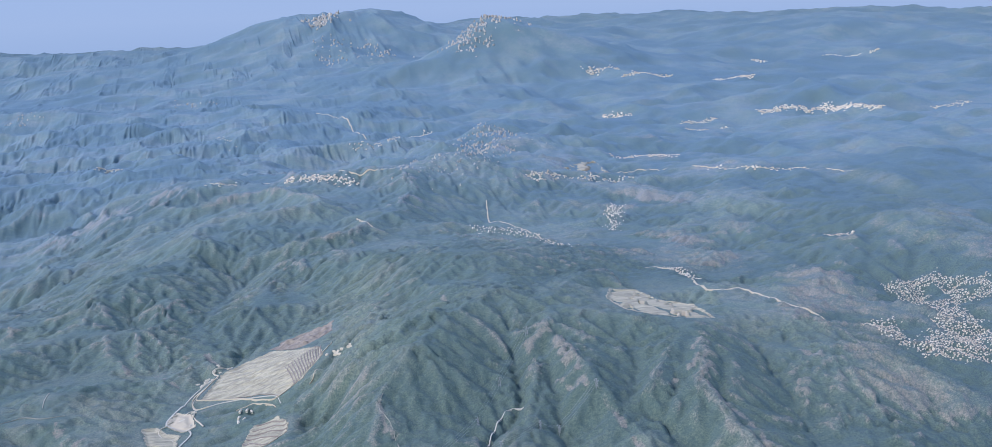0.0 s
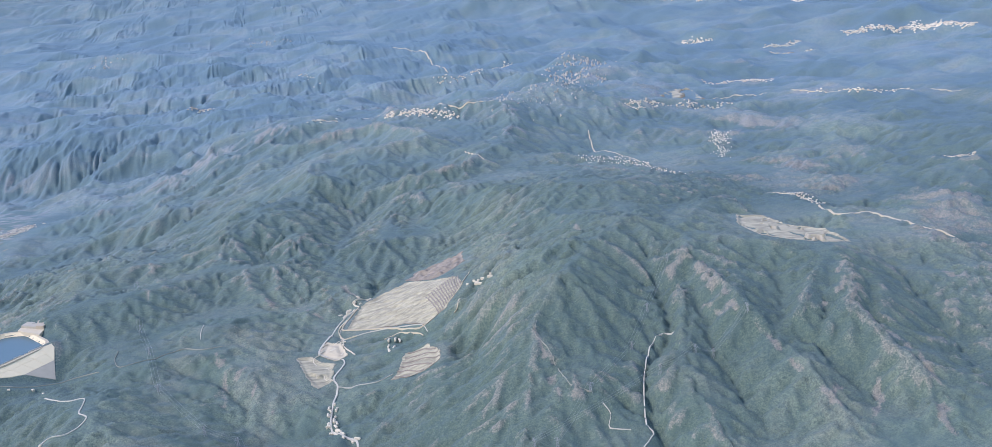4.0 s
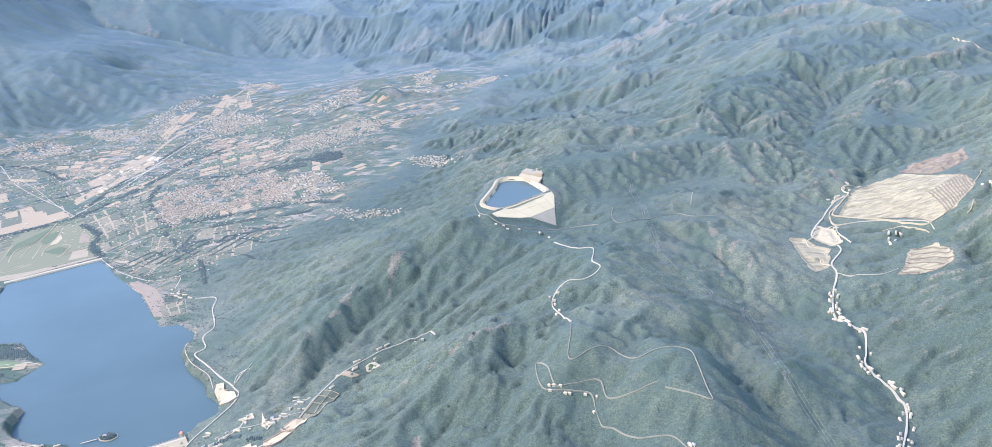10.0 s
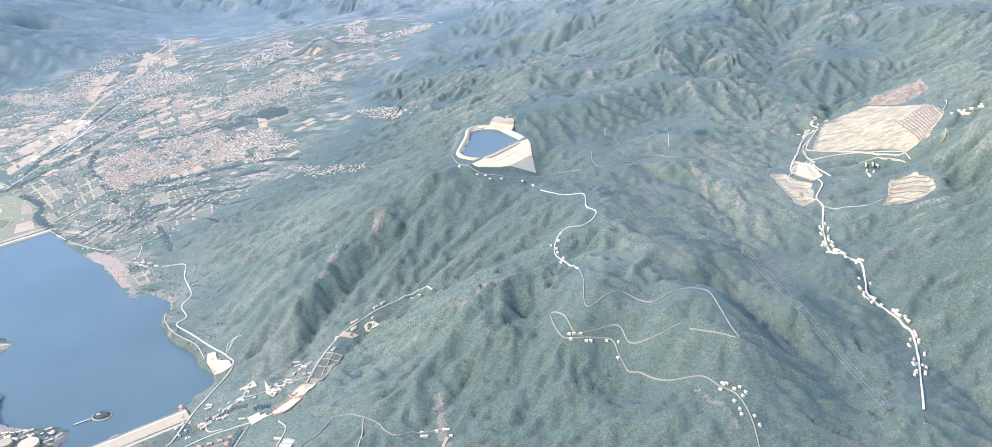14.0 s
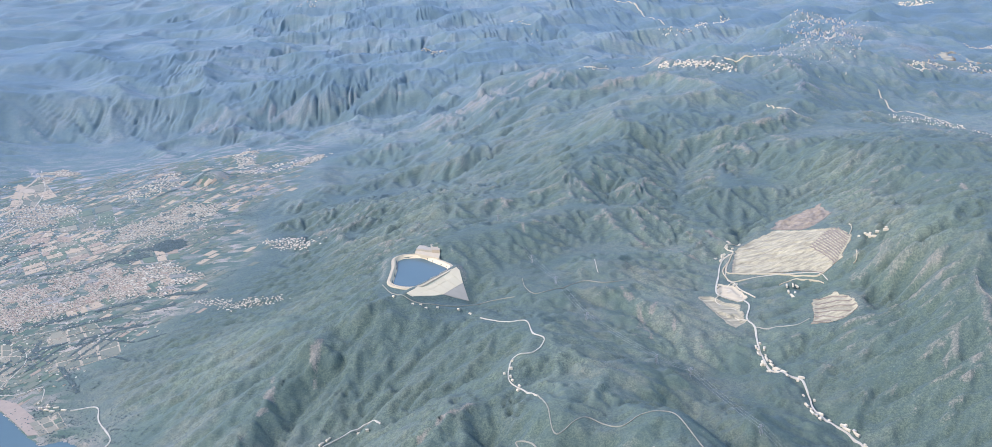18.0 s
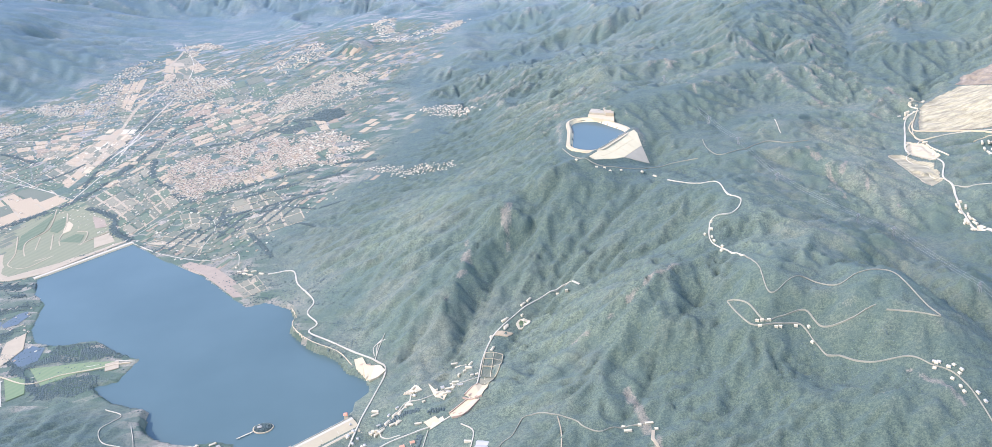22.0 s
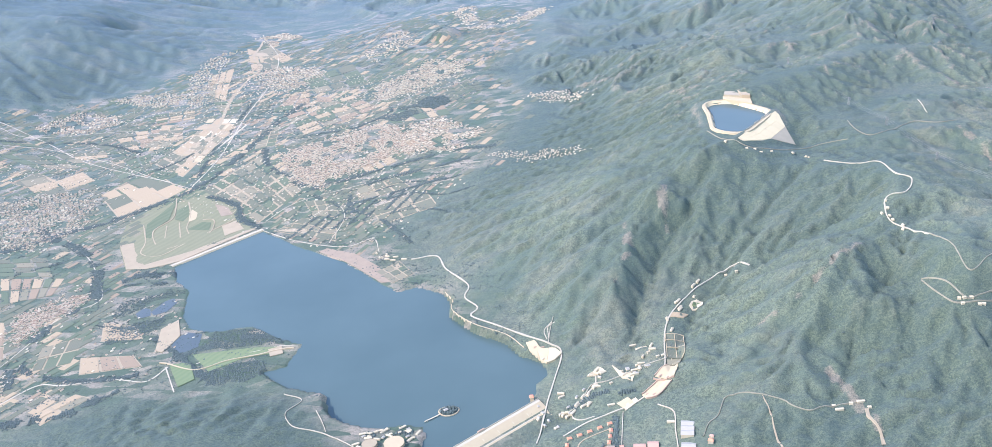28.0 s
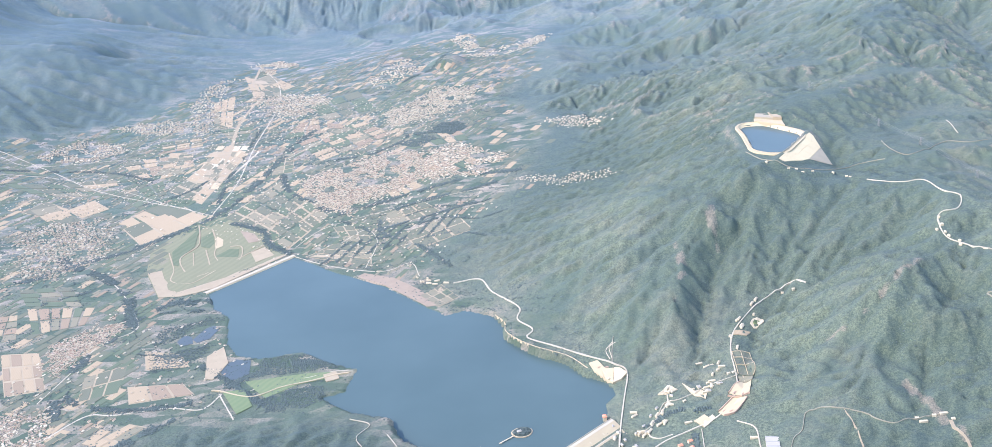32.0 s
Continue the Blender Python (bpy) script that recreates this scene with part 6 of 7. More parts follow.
# villages of the far country, in lines placed and sized to fit the camera's view
FAR_VILLAGES = [
    ("far pale village behind a ridge", 190, 9, 0.9, 262, 612, 290, 596, 322, 574),
    ("far pale village near the crags", 150, 12, 1.3, 388, 1088, 440, 1095, 490, 1165, 538, 1245),
    ("far pale village below a quarry", 170, 10, 1.0, 490, 545, 545, 558, 600, 563),
    ("far pale town across a plain", 190, 14, 1.6, 1108, 1190, 1150, 1178, 1196, 1164),
    ("far pale town across a plain", 260, 16, 1.6, 1207, 1171, 1232, 1110, 1250, 1055),
    ("far pale village at the edge of hills", 60, 12, 1.5, 1355, 1050, 1400, 1060, 1432, 1067),
    ("far white village on a plain", 80, 9, 1.5, 961, 1184, 1029, 1202),
    ("far white village on a plain", 80, 8, 1.5, 926, 1100, 1021, 1141),
    ("far pale village on a plain", 70, 11, 1.5, 883, 1348, 914, 1304),
    ("far pale roadside village", 130, 9, 1.1, 648, 722, 680, 710, 715, 692),
    ("far pale valley town near the horizon", 110, 22, 2.2, 1048, 1861, 1126, 1879),
    ("far pale valley town near the horizon", 110, 14, 2.2, 1083, 1739, 1207, 1758),
]
FAR_VILLAGES += [
    ("far pale valley town near the horizon", 130, 20, 2.2, 1279, 1683, 1326, 1600),
    ("far hamlet high in the hills", 30, 14, 2.2, 1658, 2191, 1671, 2145),
    ("far row of pale houses in the hills", 40, 10, 2.2, 1803, 2077, 1967, 2058),
    ("far white works on a hill", 45, 6, 1.0, 190, 638, 212, 644),
    ("far hamlet in a hazy valley", 24, 8, 1.5, 38, 1065, 70, 1077),
    ("far hamlet on a hillside", 26, 8, 1.4, 204, 1399, 225, 1239),
    ("far pale houses along a high road", 40, 6, 1.2, 693, 553, 718, 507, 766, 510),
]
for k, (label, count, width, size, *vals) in enumerate(FAR_VILLAGES):
    rg = np.random.default_rng(700 + k)
    line = curve_through(pairs(vals), 3.0)
    n = sides(line)
    i = rg.integers(0, len(line), count)
    p = line[i] + n[i] * (rg.normal(0, 0.45, count) * width)[:, None] + rg.normal(0, 2.0, (count, 2))
    turn = math.atan2(line[-1][1] - line[0][1], line[-1][0] - line[0][0])
    homes = [(x, y, size * rg.uniform(0.5, 1.1), size * rg.uniform(0.35, 0.55), size * rg.uniform(0.3, 0.6), turn + rg.normal(0, 0.15)) for x, y in p]
    tagged(new("village", house_soup("village", homes, ("walls", "roofs"), seed=40 + k)), label, "village", kind="stuff")


def house_kit(a, b, h, roof, wall="white"):
    """A house of its own: walls, pitched roof, door and windows."""
    t = 0.06
    wall_me = box_mesh("wall", (-a, -b, -0.6), (a, b, h), MAT[wall])
    v = [(-a - t, -b - t, h), (a + t, -b - t, h), (a + t, b + t, h), (-a - t, b + t, h), (-a * 0.75, 0, h + b * 0.7), (a * 0.75, 0, h + b * 0.7)]
    roof_me = mesh_of("roof", v, [(0, 1, 5, 4), (2, 3, 4, 5), (1, 2, 5), (3, 0, 4), (3, 2, 1, 0)], MAT[roof])
    return wall_me, roof_me


def place_house(kit, x, y, turn, label, group):
    ob = thing("house", label, "house", pose(x, y, max(g1(x, y), g1(x + 0.4, y), g1(x, y + 0.4)), 0, 0, turn), group)
    part_of("wall", kit[0], ob)
    part_of("roof", kit[1], ob)


rng = random.Random(5)
villa, cabin, long_house, dark_house = house_kit(0.95, 0.7, 0.7, "orange", "walls"), house_kit(0.66, 0.46, 0.45, "white"), house_kit(1.5, 0.48, 0.5, "white"), house_kit(0.75, 0.48, 0.45, "grey")
for i in range(5):
    place_house(villa, -115.5 + i * 4.1, -60.0 + i * 1.0, 14 + rng.uniform(-6, 6), "cream villa with an orange tiled roof", "villas of the estate")
for i in range(4):
    place_house(villa, -116.8 + i * 0.4, -64.2 - i * 3.4, 80 + rng.uniform(-8, 8), "cream villa with an orange tiled roof", "villas of the estate")
for i in range(3):
    place_house(villa, -99.2 - i * 0.8, -60.5 - i * 3.4, 85 + rng.uniform(-8, 8), "cream villa with an orange tiled roof", "villas of the estate")
road("estate_loop", "curved pale lane between villas", 0.6, -99.5, -58.8, -105, -60.2, -110.5, -62.5, -112.8, -66.5, -111.5, -71, -106, -73.5, mat="sand")


def along(line, count, spread, kits, label, group, seed):
    r = random.Random(seed)
    p = curve_through(line, 0.8)
    n = sides(p)
    for _ in range(count):
        i = r.randrange(len(p))
        off = r.choice((-1, 1)) * r.uniform(0.9, spread)
        x, y = p[i] + n[i] * off
        if not inside(LAKE, np.array([x]), np.array([y]))[0][0]:
            d = n[i]
            place_house(r.choice(kits), float(x), float(y), math.degrees(math.atan2(d[1], d[0])) + 90 + r.uniform(-15, 15), label, group)


along([(-116, -43), (-110, -39), (-103, -28), (-97, -29), (-86, -26), (-75, -26), (-69, -24)], 26, 3.2, (cabin, long_house, dark_house), "small white house by a village lane", "houses of the lakeside village", 1)
along([(-69, -10), (-62, 9), (-52, 20), (-42, 29), (-23, 29)], 12, 2.0, (cabin, long_house), "small white house in a wooded valley", "houses of the wooded valley", 3)
along([(162, 54), (160, 35), (164, 24), (170, 18)], 26, 2.4, (cabin, long_house), "white roadside house in a mountain valley", "houses along the quarry road", 4)
along([(168, 6), (166, -6), (172, -16), (175, -23), (177, -32), (174, -47), (167, -71)], 34, 2.6, (cabin, long_house, dark_house), "white roadside house in a mountain valley", "houses along the quarry road", 5)
along([(38, 34), (36, 25), (35, 16), (40, 7)], 9, 1.6, (cabin,), "small white house on a mountain road", "houses on the mountain road", 6)
along([(37, -45), (48, -47), (56, -47), (59, -56)], 9, 1.6, (cabin,), "small white house on a hairpin road", "houses on the mountain road", 7)
along([(92, -84), (97, -88), (99, -96), (100, -104)], 14, 3.0, (cabin, dark_house), "small pale house below the hairpins", "houses on the mountain road", 8)
along([(-18, -76), (-12, -77), (-6, -78)], 7, 1.5, (cabin, long_house), "small white house on a bare slope", "houses of the bare slope", 9)
along([(-22, 128), (-12, 112), (0, 108), (14, 110), (27, 101)], 10, 1.6, (cabin,), "small white house under the basin", "houses under the basin", 10)
along([(238, 128), (248, 120), (256, 116)], 10, 3.0, (cabin, long_house), "white shed beside the quarry", "sheds of the quarry", 11)
along([(175, 160), (184, 163)], 8, 2.5, (cabin, long_house), "white shed beside the quarry", "sheds of the quarry", 12)
along([(162, 118), (170, 110), (166, 104)], 10, 3.0, (cabin, long_house), "white shed of the crushing works", "sheds of the quarry", 13)
along([(-200, -50), (-190, -47), (-180, -43), (-176, -42)], 14, 3.0, (cabin, long_house), "small pale holiday house on a headland", "houses of the headland", 14)
along([(-205, 127), (-200, 120), (-190, 118)], 10, 3.0, (cabin, long_house), "small pale house at the lake head", "houses of the lake head", 15)
along([(-128, -36), (-124, -44), (-120, -52)], 8, 2.2, (cabin, dark_house), "small pale house beside the dam", "houses beside the dam", 16)


def hall(label, x, y, turn, a, b, h, roof, n=1):
    """A wide low hall with ridge roofs side by side."""
    z = min(g1(x + dx * a, y + dy * b) for dx in (-0.7, 0, 0.7) for dy in (-0.7, 0, 0.7))
    ob = thing("hall", label, "building", pose(x, y, z, 0, 0, turn), "large halls of the estate")
    part_of("wall", box_mesh("wall", (-a, -b, -1), (a, b, h + 0.9), MAT["white"]), ob)
    w = 2 * b / n
    for i in range(n):
        y0 = -b + i * w
        v = [(-a - 0.1, y0, h + 0.9), (a + 0.1, y0, h + 0.9), (a + 0.1, y0 + w, h + 0.9), (-a - 0.1, y0 + w, h + 0.9), (-a - 0.1, y0 + w / 2, h + 0.9 + w * 0.2), (a + 0.1, y0 + w / 2, h + 0.9 + w * 0.2)]
        part_of("roof", mesh_of("roof", v, [(0, 1, 5, 4), (2, 3, 4, 5), (1, 2, 5), (3, 0, 4)], MAT[roof]), ob)


for x, y, a in ((-116, -41.5, 45), (-114.4, -43.5, 40), (-116.2, -30.8, 30), (-80.5, -10.6, 25), (-78.4, -9.3, 25), (-82.4, -5.2, 10), (-75, -9.8, 60), (-97, -45, 5), (-105.4, -40.8, 50), (-84.6, -26.2, 10),
                (-82.6, -26.4, 80), (-102.6, -21.2, 40), (-99.4, -20.0, 40), (-99, -22.3, 40), (-110.4, -38.4, 55), (-107.4, -34.2, 55), (-112.4, -43.2, 50), (-76.6, -65.4, -15), (-121, -1.2, 30), (-119.2, -2.9, 30)):
    place_house(long_house, x, y, a + 0.0, "long white building of the lakeside village", "houses of the lakeside village")


hall("large hall with faded pink sheet roofs", -90.5, -77, -8, 2.2, 4.8, 0.5, "pink", 2)
hall("large hall with faded pink sheet roofs", -85.5, -78, -8, 2.0, 4.6, 0.5, "pink", 2)
hall("long pale greenhouse hall beside a road", -71.5, -72, -12, 2.4, 4.5, 0.4, "grey", 3)
hall("grey sheet-roofed depot hall", -73.5, -84, -12, 2.6, 5.0, 0.5, "grey", 2)
hall("brown sheet-roofed long shed", -101.5, -76, -10, 1.4, 6.5, 0.4, "brownroof", 1)
pink_house, orange_house = house_kit(0.8, 0.6, 0.55, "pink", "walls"), house_kit(1.0, 0.8, 0.9, "orange", "walls")
for _ in range(26):
    place_house(rng.choice((pink_house, pink_house, dark_house, cabin, long_house)), rng.uniform(-97, -76), rng.uniform(-95, -85), rng.uniform(-25, 5), "low building with a faded pink roof", "buildings of the estate")
for _ in range(9):
    place_house(rng.choice((pink_house, cabin)), rng.uniform(-98, -94.5), rng.uniform(-84, -71), rng.uniform(-25, 5), "small building with a faded pink roof", "buildings of the estate")
for i in range(4):
    place_house(orange_house, -65.5 + 2.8 * (i % 2), -91.5 - 3 * (i // 2), -20 + rng.uniform(-5, 5), "tall house with a bright orange roof", "orange-roofed houses")
    place_house(orange_house, -58.5 + 2.8 * (i % 2), -94 - 3 * (i // 2), -25 + rng.uniform(-5, 5), "tall house with a bright orange roof", "orange-roofed houses")
for x, y in ((-124, -68.5), (-121.5, -68), (-119, -69), (-122, -71), (-124.5, -71.5), (-119.5, -73), (-117, -69.5)):
    place_house(long_house, x, y, rng.uniform(-30, 60), "white courtyard building among trees", "white courtyard buildings")
for i in range(6):
    place_house(dark_house, -144.5 + 2.6 * (i % 3), -64 - 3.2 * (i // 3) - (i % 3), 40 + rng.uniform(-4, 4), "grey-roofed shed below the dam", "sheds below the dam")
for x, y in ((196, 105.2), (195, 100), (194.6, 94.2), (199.3, 105), (201.5, 104.9), (197.5, 97), (194.5, 91.8)):
    place_house(long_house, x, y, rng.uniform(60, 100), "white shed beside the quarry", "sheds of the quarry")
for x, y in ((-80, -18.9), (-77.5, -18.2), (-75.7, -17.2), (-85.2, -28.5), (-87, -27.6), (-89, -26.9), (-116.4, -40.7), (-114.8, -41.5), (-105.7, -39.8), (-116.2, -28.5), (-102.2, -22.6), (-100, -22.4), (-97.6, -22.7)):
    place_house(rng.choice((long_house, cabin)), x, y, rng.uniform(-30, 60), "small white house by a village lane", "houses of the lakeside village")
for i in range(8):
    place_house(rng.choice((long_house, cabin)), rng.uniform(162, 173), rng.uniform(101, 121), rng.uniform(0, 90), "white shed of the crushing works", "sheds of the quarry")
for i in range(9):
    place_house(cabin, rng.uniform(183, 194), rng.uniform(163, 175), rng.uniform(0, 90), "white shed beside the quarry", "sheds of the quarry")
head_land = [(-203, -49), (-194, -48), (-185, -40), (-175, -41), (-174.5, -48), (-178, -58), (-194, -61), (-202, -56)]
for _ in range(60):
    x, y = rng.uniform(-203, -174), rng.uniform(-61, -40)
    if inside(head_land, np.array([x]), np.array([y]))[0][0] and math.hypot(x + 184.5, y + 54) > 5 and math.hypot(x + 194, y + 55) > 4 and not inside(LAKE, np.array([x]), np.array([y]))[0][0]:
        place_house(rng.choice((cabin, long_house, long_house, dark_house)), x, y, rng.uniform(-40, 60), "small pale holiday house on a headland", "houses of the headland")
brown_house = house_kit(0.9, 0.4, 0.45, "brownroof", "walls")
for x, y, a in ((-124.5, 6.6, 15), (-121.5, 5.6, 15), (-118.6, 3.4, -50), (-117.2, 0.4, -60), (-118.5, -2.8, -70), (-75.5, -35.5, 40), (-73, -38.5, 40), (-82, -43.5, 20), (-79.5, -45.2, 20)):
    place_house(brown_house, x, y, a, "low lakeside building with a brown roof", "brown-roofed terrace buildings")
for _ in range(34):
    x, y = rng.uniform(-98, -60), rng.uniform(-100, -80)
    kit, label = rng.choice(((pink_house, "low building with a faded pink roof"), (cabin, "small white building of the estate"), (long_house, "long white building of the estate"), (orange_house, "tall house with a bright orange roof")))
    place_house(kit, x, y, rng.uniform(-30, 10), label, "buildings of the estate")
hall("white works hall at a quarry yard", 167, 113, 40, 1.6, 0.8, 0.8, "white", 1)


# ---- fields ----
KINDS = {"tan": ("tan", "tan", "pale", "plot"), "brown": ("brown", "tan", "brown"), "green": ("green", "plot", "green", "pale"), "plot": ("plot", "plot", "pale", "green"),
         "mixed": ("tan", "green", "pale", "plot", "brown"), "strip": ("pale", "green", "brown", "tan")}
FIELD_LABEL = {"tan": "bare tan harvested field", "brown": "brown ploughed field", "green": "green crop field", "plot": "grey-green orchard plot", "pale": "pale field of covered beds"}
frng = random.Random(11)


def plots(corners, n, m, kind):
    """A block of fields, n by m, with tracks left between them."""
    a, b, c, d = [np.array(p, float) for p in corners]

    def at(u, v):
        return (a * (1 - u) + b * u) * (1 - v) + (d * (1 - u) + c * u) * v
    us = [i / n + (frng.uniform(-0.12, 0.12) / n if 0 < i < n else 0) for i in range(n + 1)]
    for j in range(m):
        shift = frng.uniform(-0.1, 0.1) / n
        for i in range(n):
            gu, gv = 0.035 / n + 0.012, 0.03 / m + 0.012
            u0, u1, v0, v1 = us[i] + gu + (shift if i else 0), us[i + 1] - gu + (shift if i < n - 1 else 0), j / m + gv, (j + 1) / m - gv
            o = [at(u0, v0), at(u1, v0), at(u1, v1), at(u0, v1)]
            mid = sum(o) / 4
            if inside(LAKE, mid[:1], mid[1:])[0][0]:
                continue
            k = frng.choice(KINDS[kind])
            tagged(new("field", slab("field", o, MAT[k], 0.14 + frng.uniform(0, 0.05), 0.8, 3)), FIELD_LABEL[k], "field", "fields of the plain")


FIELD_BLOCKS = [
    ([(-400, 251), (-364, 276), (-346, 252), (-376, 212)], 3, 2, "tan"),
    ([(-484, 304), (-473, 324), (-447, 298), (-448, 280)], 1, 2, "tan"),
    ([(-451, 300), (-436, 314), (-419, 292), (-435, 280)], 1, 2, "tan"),
    ([(-332, 245), (-300, 295), (-262, 225), (-284, 189)], 6, 5, "plot"),
    ([(-381, 309), (-352, 398), (-333, 367), (-352, 275)], 8, 3, "tan"),
    ([(-419, 317), (-391, 336), (-382, 306), (-399, 285)], 3, 3, "green"),
    ([(-439, 395), (-380, 390), (-372, 359), (-413, 345)], 4, 4, "mixed"),
    ([(-428, 148), (-386, 139), (-386, 118), (-413, 113)], 6, 2, "strip"),
]
FIELD_BLOCKS += [
    ([(-297, 376), (-245, 405), (-221, 361), (-274, 322)], 4, 5, "mixed"),
    ([(-230, 256), (-171, 295), (-160, 277), (-220, 232)], 9, 2, "strip"),
    ([(-442, 175), (-408, 170), (-394, 142), (-429, 150)], 3, 4, "green"),
    ([(-368, 440), (-337, 435), (-340, 402), (-352, 403)], 2, 4, "green"),
    ([(-366, 591), (-349, 620), (-316, 548), (-331, 530)], 2, 2, "tan"),
    ([(-300, 425), (-284, 430), (-278, 390), (-310, 390)], 2, 3, "mixed"),
    ([(-297, 470), (-254, 495), (-236, 434), (-278, 422)], 3, 3, "green"),
    ([(-220, 343), (-172, 350), (-165, 323), (-208, 318)], 5, 2, "mixed"),
]
FIELD_BLOCKS += [
    ([(-440, 141), (-430, 141), (-420, 110), (-435, 108)], 2, 4, "strip"),
    ([(-423, 95), (-402, 92), (-386, 52), (-405, 50)], 4, 3, "brown"),
    ([(-415, 430), (-380, 430), (-374, 405), (-405, 400)], 3, 5, "mixed"),
    ([(-536, 400), (-512, 398), (-490, 378), (-525, 389)], 3, 3, "green"),
    ([(-278, 418), (-237, 385), (-226, 352), (-269, 350)], 3, 4, "mixed"),
    ([(-258, 208), (-238, 208), (-233, 180), (-250, 188)], 3, 3, "plot"),
    ([(-273, 175), (-256, 187), (-233, 175), (-232, 150)], 3, 3, "plot"),
    ([(-521, 368), (-457, 355), (-430, 322), (-473, 328)], 4, 3, "green"),
]
FIELD_BLOCKS += [
    ([(-205, 106), (-193, 116), (-184, 99), (-195, 90)], 3, 3, "plot"),
    ([(-400, 400), (-385, 395), (-380, 345), (-395, 340)], 2, 5, "tan"),
    ([(-310, 350), (-296, 352), (-293, 310), (-308, 310)], 2, 5, "plot"),
    ([(-345, 80), (-325, 72), (-318, 58), (-340, 60)], 2, 2, "tan"),
    ([(-345, 45), (-318, 42), (-310, 30), (-340, 28)], 3, 1, "brown"),
    ([(-370, 60), (-350, 68), (-348, 40), (-366, 36)], 3, 2, "plot"),
    ([(-350, -5), (-335, 10), (-326, 5), (-342, -14)], 2, 2, "tan"),
    ([(-460, 360), (-430, 352), (-425, 340), (-450, 340)], 3, 2, "tan"),
]
FIELD_BLOCKS += [
    ([(-225, 215), (-200, 222), (-190, 205), (-222, 195)], 3, 2, "plot"),
    ([(-215, 185), (-180, 195), (-172, 170), (-205, 160)], 3, 2, "plot"),
]
for corners, n, m, kind in FIELD_BLOCKS:
    if kind in ("plot", "tan", "brown"):
        tagged(new("field_track", slab("field_track", corners, MAT["sand"], 0.06, 0.8, 4)), "pale earth tracks between plots", "track", kind="structure")
    plots(corners, n, m, kind)


# ---- the rest of the farmed plain: strips and plots too many to count ----
BLOCKS = []


def quilt(label, mat, share, turn, a, b, seed):
    rg = np.random.default_rng(seed)
    c, d = math.cos(turn), math.sin(turn)
    u, v = np.meshgrid(np.arange(-420, 420, a), np.arange(-420, 420, b))
    u = u + (np.round(v / b) % 2) * a * 0.37
    x, y = -330 + u * c - v * d, 250 + u * d + v * c
    x, y = x.ravel(), y.ravel()
    ok = (flatness(x, y) > 0.93) & (rg.random(x.size) < share * smooth(-6, 70, PLAIN_EDGE(y) - x)) & ~inside(LAKE, x, y)[0] & (inside(LAKE, x, y)[1] > 7)
    ok &= (fractal(x, y, 60, seed, 2) > -0.2)
    for o in [t[4] for t in TOWNS] + BLOCKS:
        ok &= ~inside(o, x, y)[0]
    hit = (ok & (y > -120) & (y < 640) & ~((x > -215) & (y < 0)) & ~((x > -346) & (y > -15) & (y < 128)))
    x, y = x[hit], y[hit]
    n = len(x)
    la, lb = a * rg.uniform(0.36, 0.49, n), b * rg.uniform(0.3, 0.46, n)
    px = np.stack([x + sx * la * c - sy * lb * d for sx, sy in ((-1, -1), (1, -1), (1, 1), (-1, 1))], 1)
    py = np.stack([y + sx * la * d + sy * lb * c for sx, sy in ((-1, -1), (1, -1), (1, 1), (-1, 1))], 1)
    pz = gz(px, py) + 0.1 + 0.01 * (seed % 5)
    top, low = np.stack([px, py, pz], -1), np.stack([px, py, pz - 0.5], -1)
    vv = np.concatenate([top, low], 1).reshape(-1, 3)
    one = [(0, 1, 2, 3), (1, 0, 4, 5), (2, 1, 5, 6), (3, 2, 6, 7), (0, 3, 7, 4)]
    ff = [tuple(i * 8 + k for k in f) for i in range(n) for f in one]
    if n:
        tagged(new("field_strips", mesh_of("field_strips", vv, ff, MAT[mat])), label, "field", kind="stuff")


BLOCKS += [b[0] for b in FIELD_BLOCKS] + [[(-350, 146), (-358, 182), (-362, 213), (-352, 233), (-335, 237), (-311, 224), (-286, 182), (-322, 150)]]
quilt("narrow pale strips of covered beds on the plain", "pale", 0.16, 1.0, 7.5, 2.2, 1)
quilt("green crop strips on the plain", "green", 0.45, 1.0, 11, 4.2, 2)
quilt("tan harvested plots on the plain", "tan", 0.18, 1.05, 12, 6.5, 3)
quilt("grey-green orchard plots on the plain", "plot", 0.40, 0.95, 10, 5.5, 4)
quilt("brown ploughed strips on the plain", "brown", 0.14, 1.0, 9, 3.6, 6)
for k, (u0, v0) in enumerate(((-300, 330), (-430, 340), (-330, 430), (-250, 370), (-420, 230), (-350, 60), (-210, 190), (-250, 200), (-230, 280))):
    o = [(u0 + 60 * math.cos(a), v0 + 55 * math.sin(a)) for a in np.linspace(0, 6.28, 9)[:-1]]
    sp = [p for p in scatter(o, 130, 300 + k, 1.0, 0.95) if flatness(np.array([p[0]]), np.array([p[1]]))[0] > 0.9]
    if sp:
        tagged(new("farmsteads", house_soup("farmsteads", sp, ("walls", "roofs"), seed=60 + k)), "scattered pale farm buildings and sheds among fields", "village", kind="stuff")


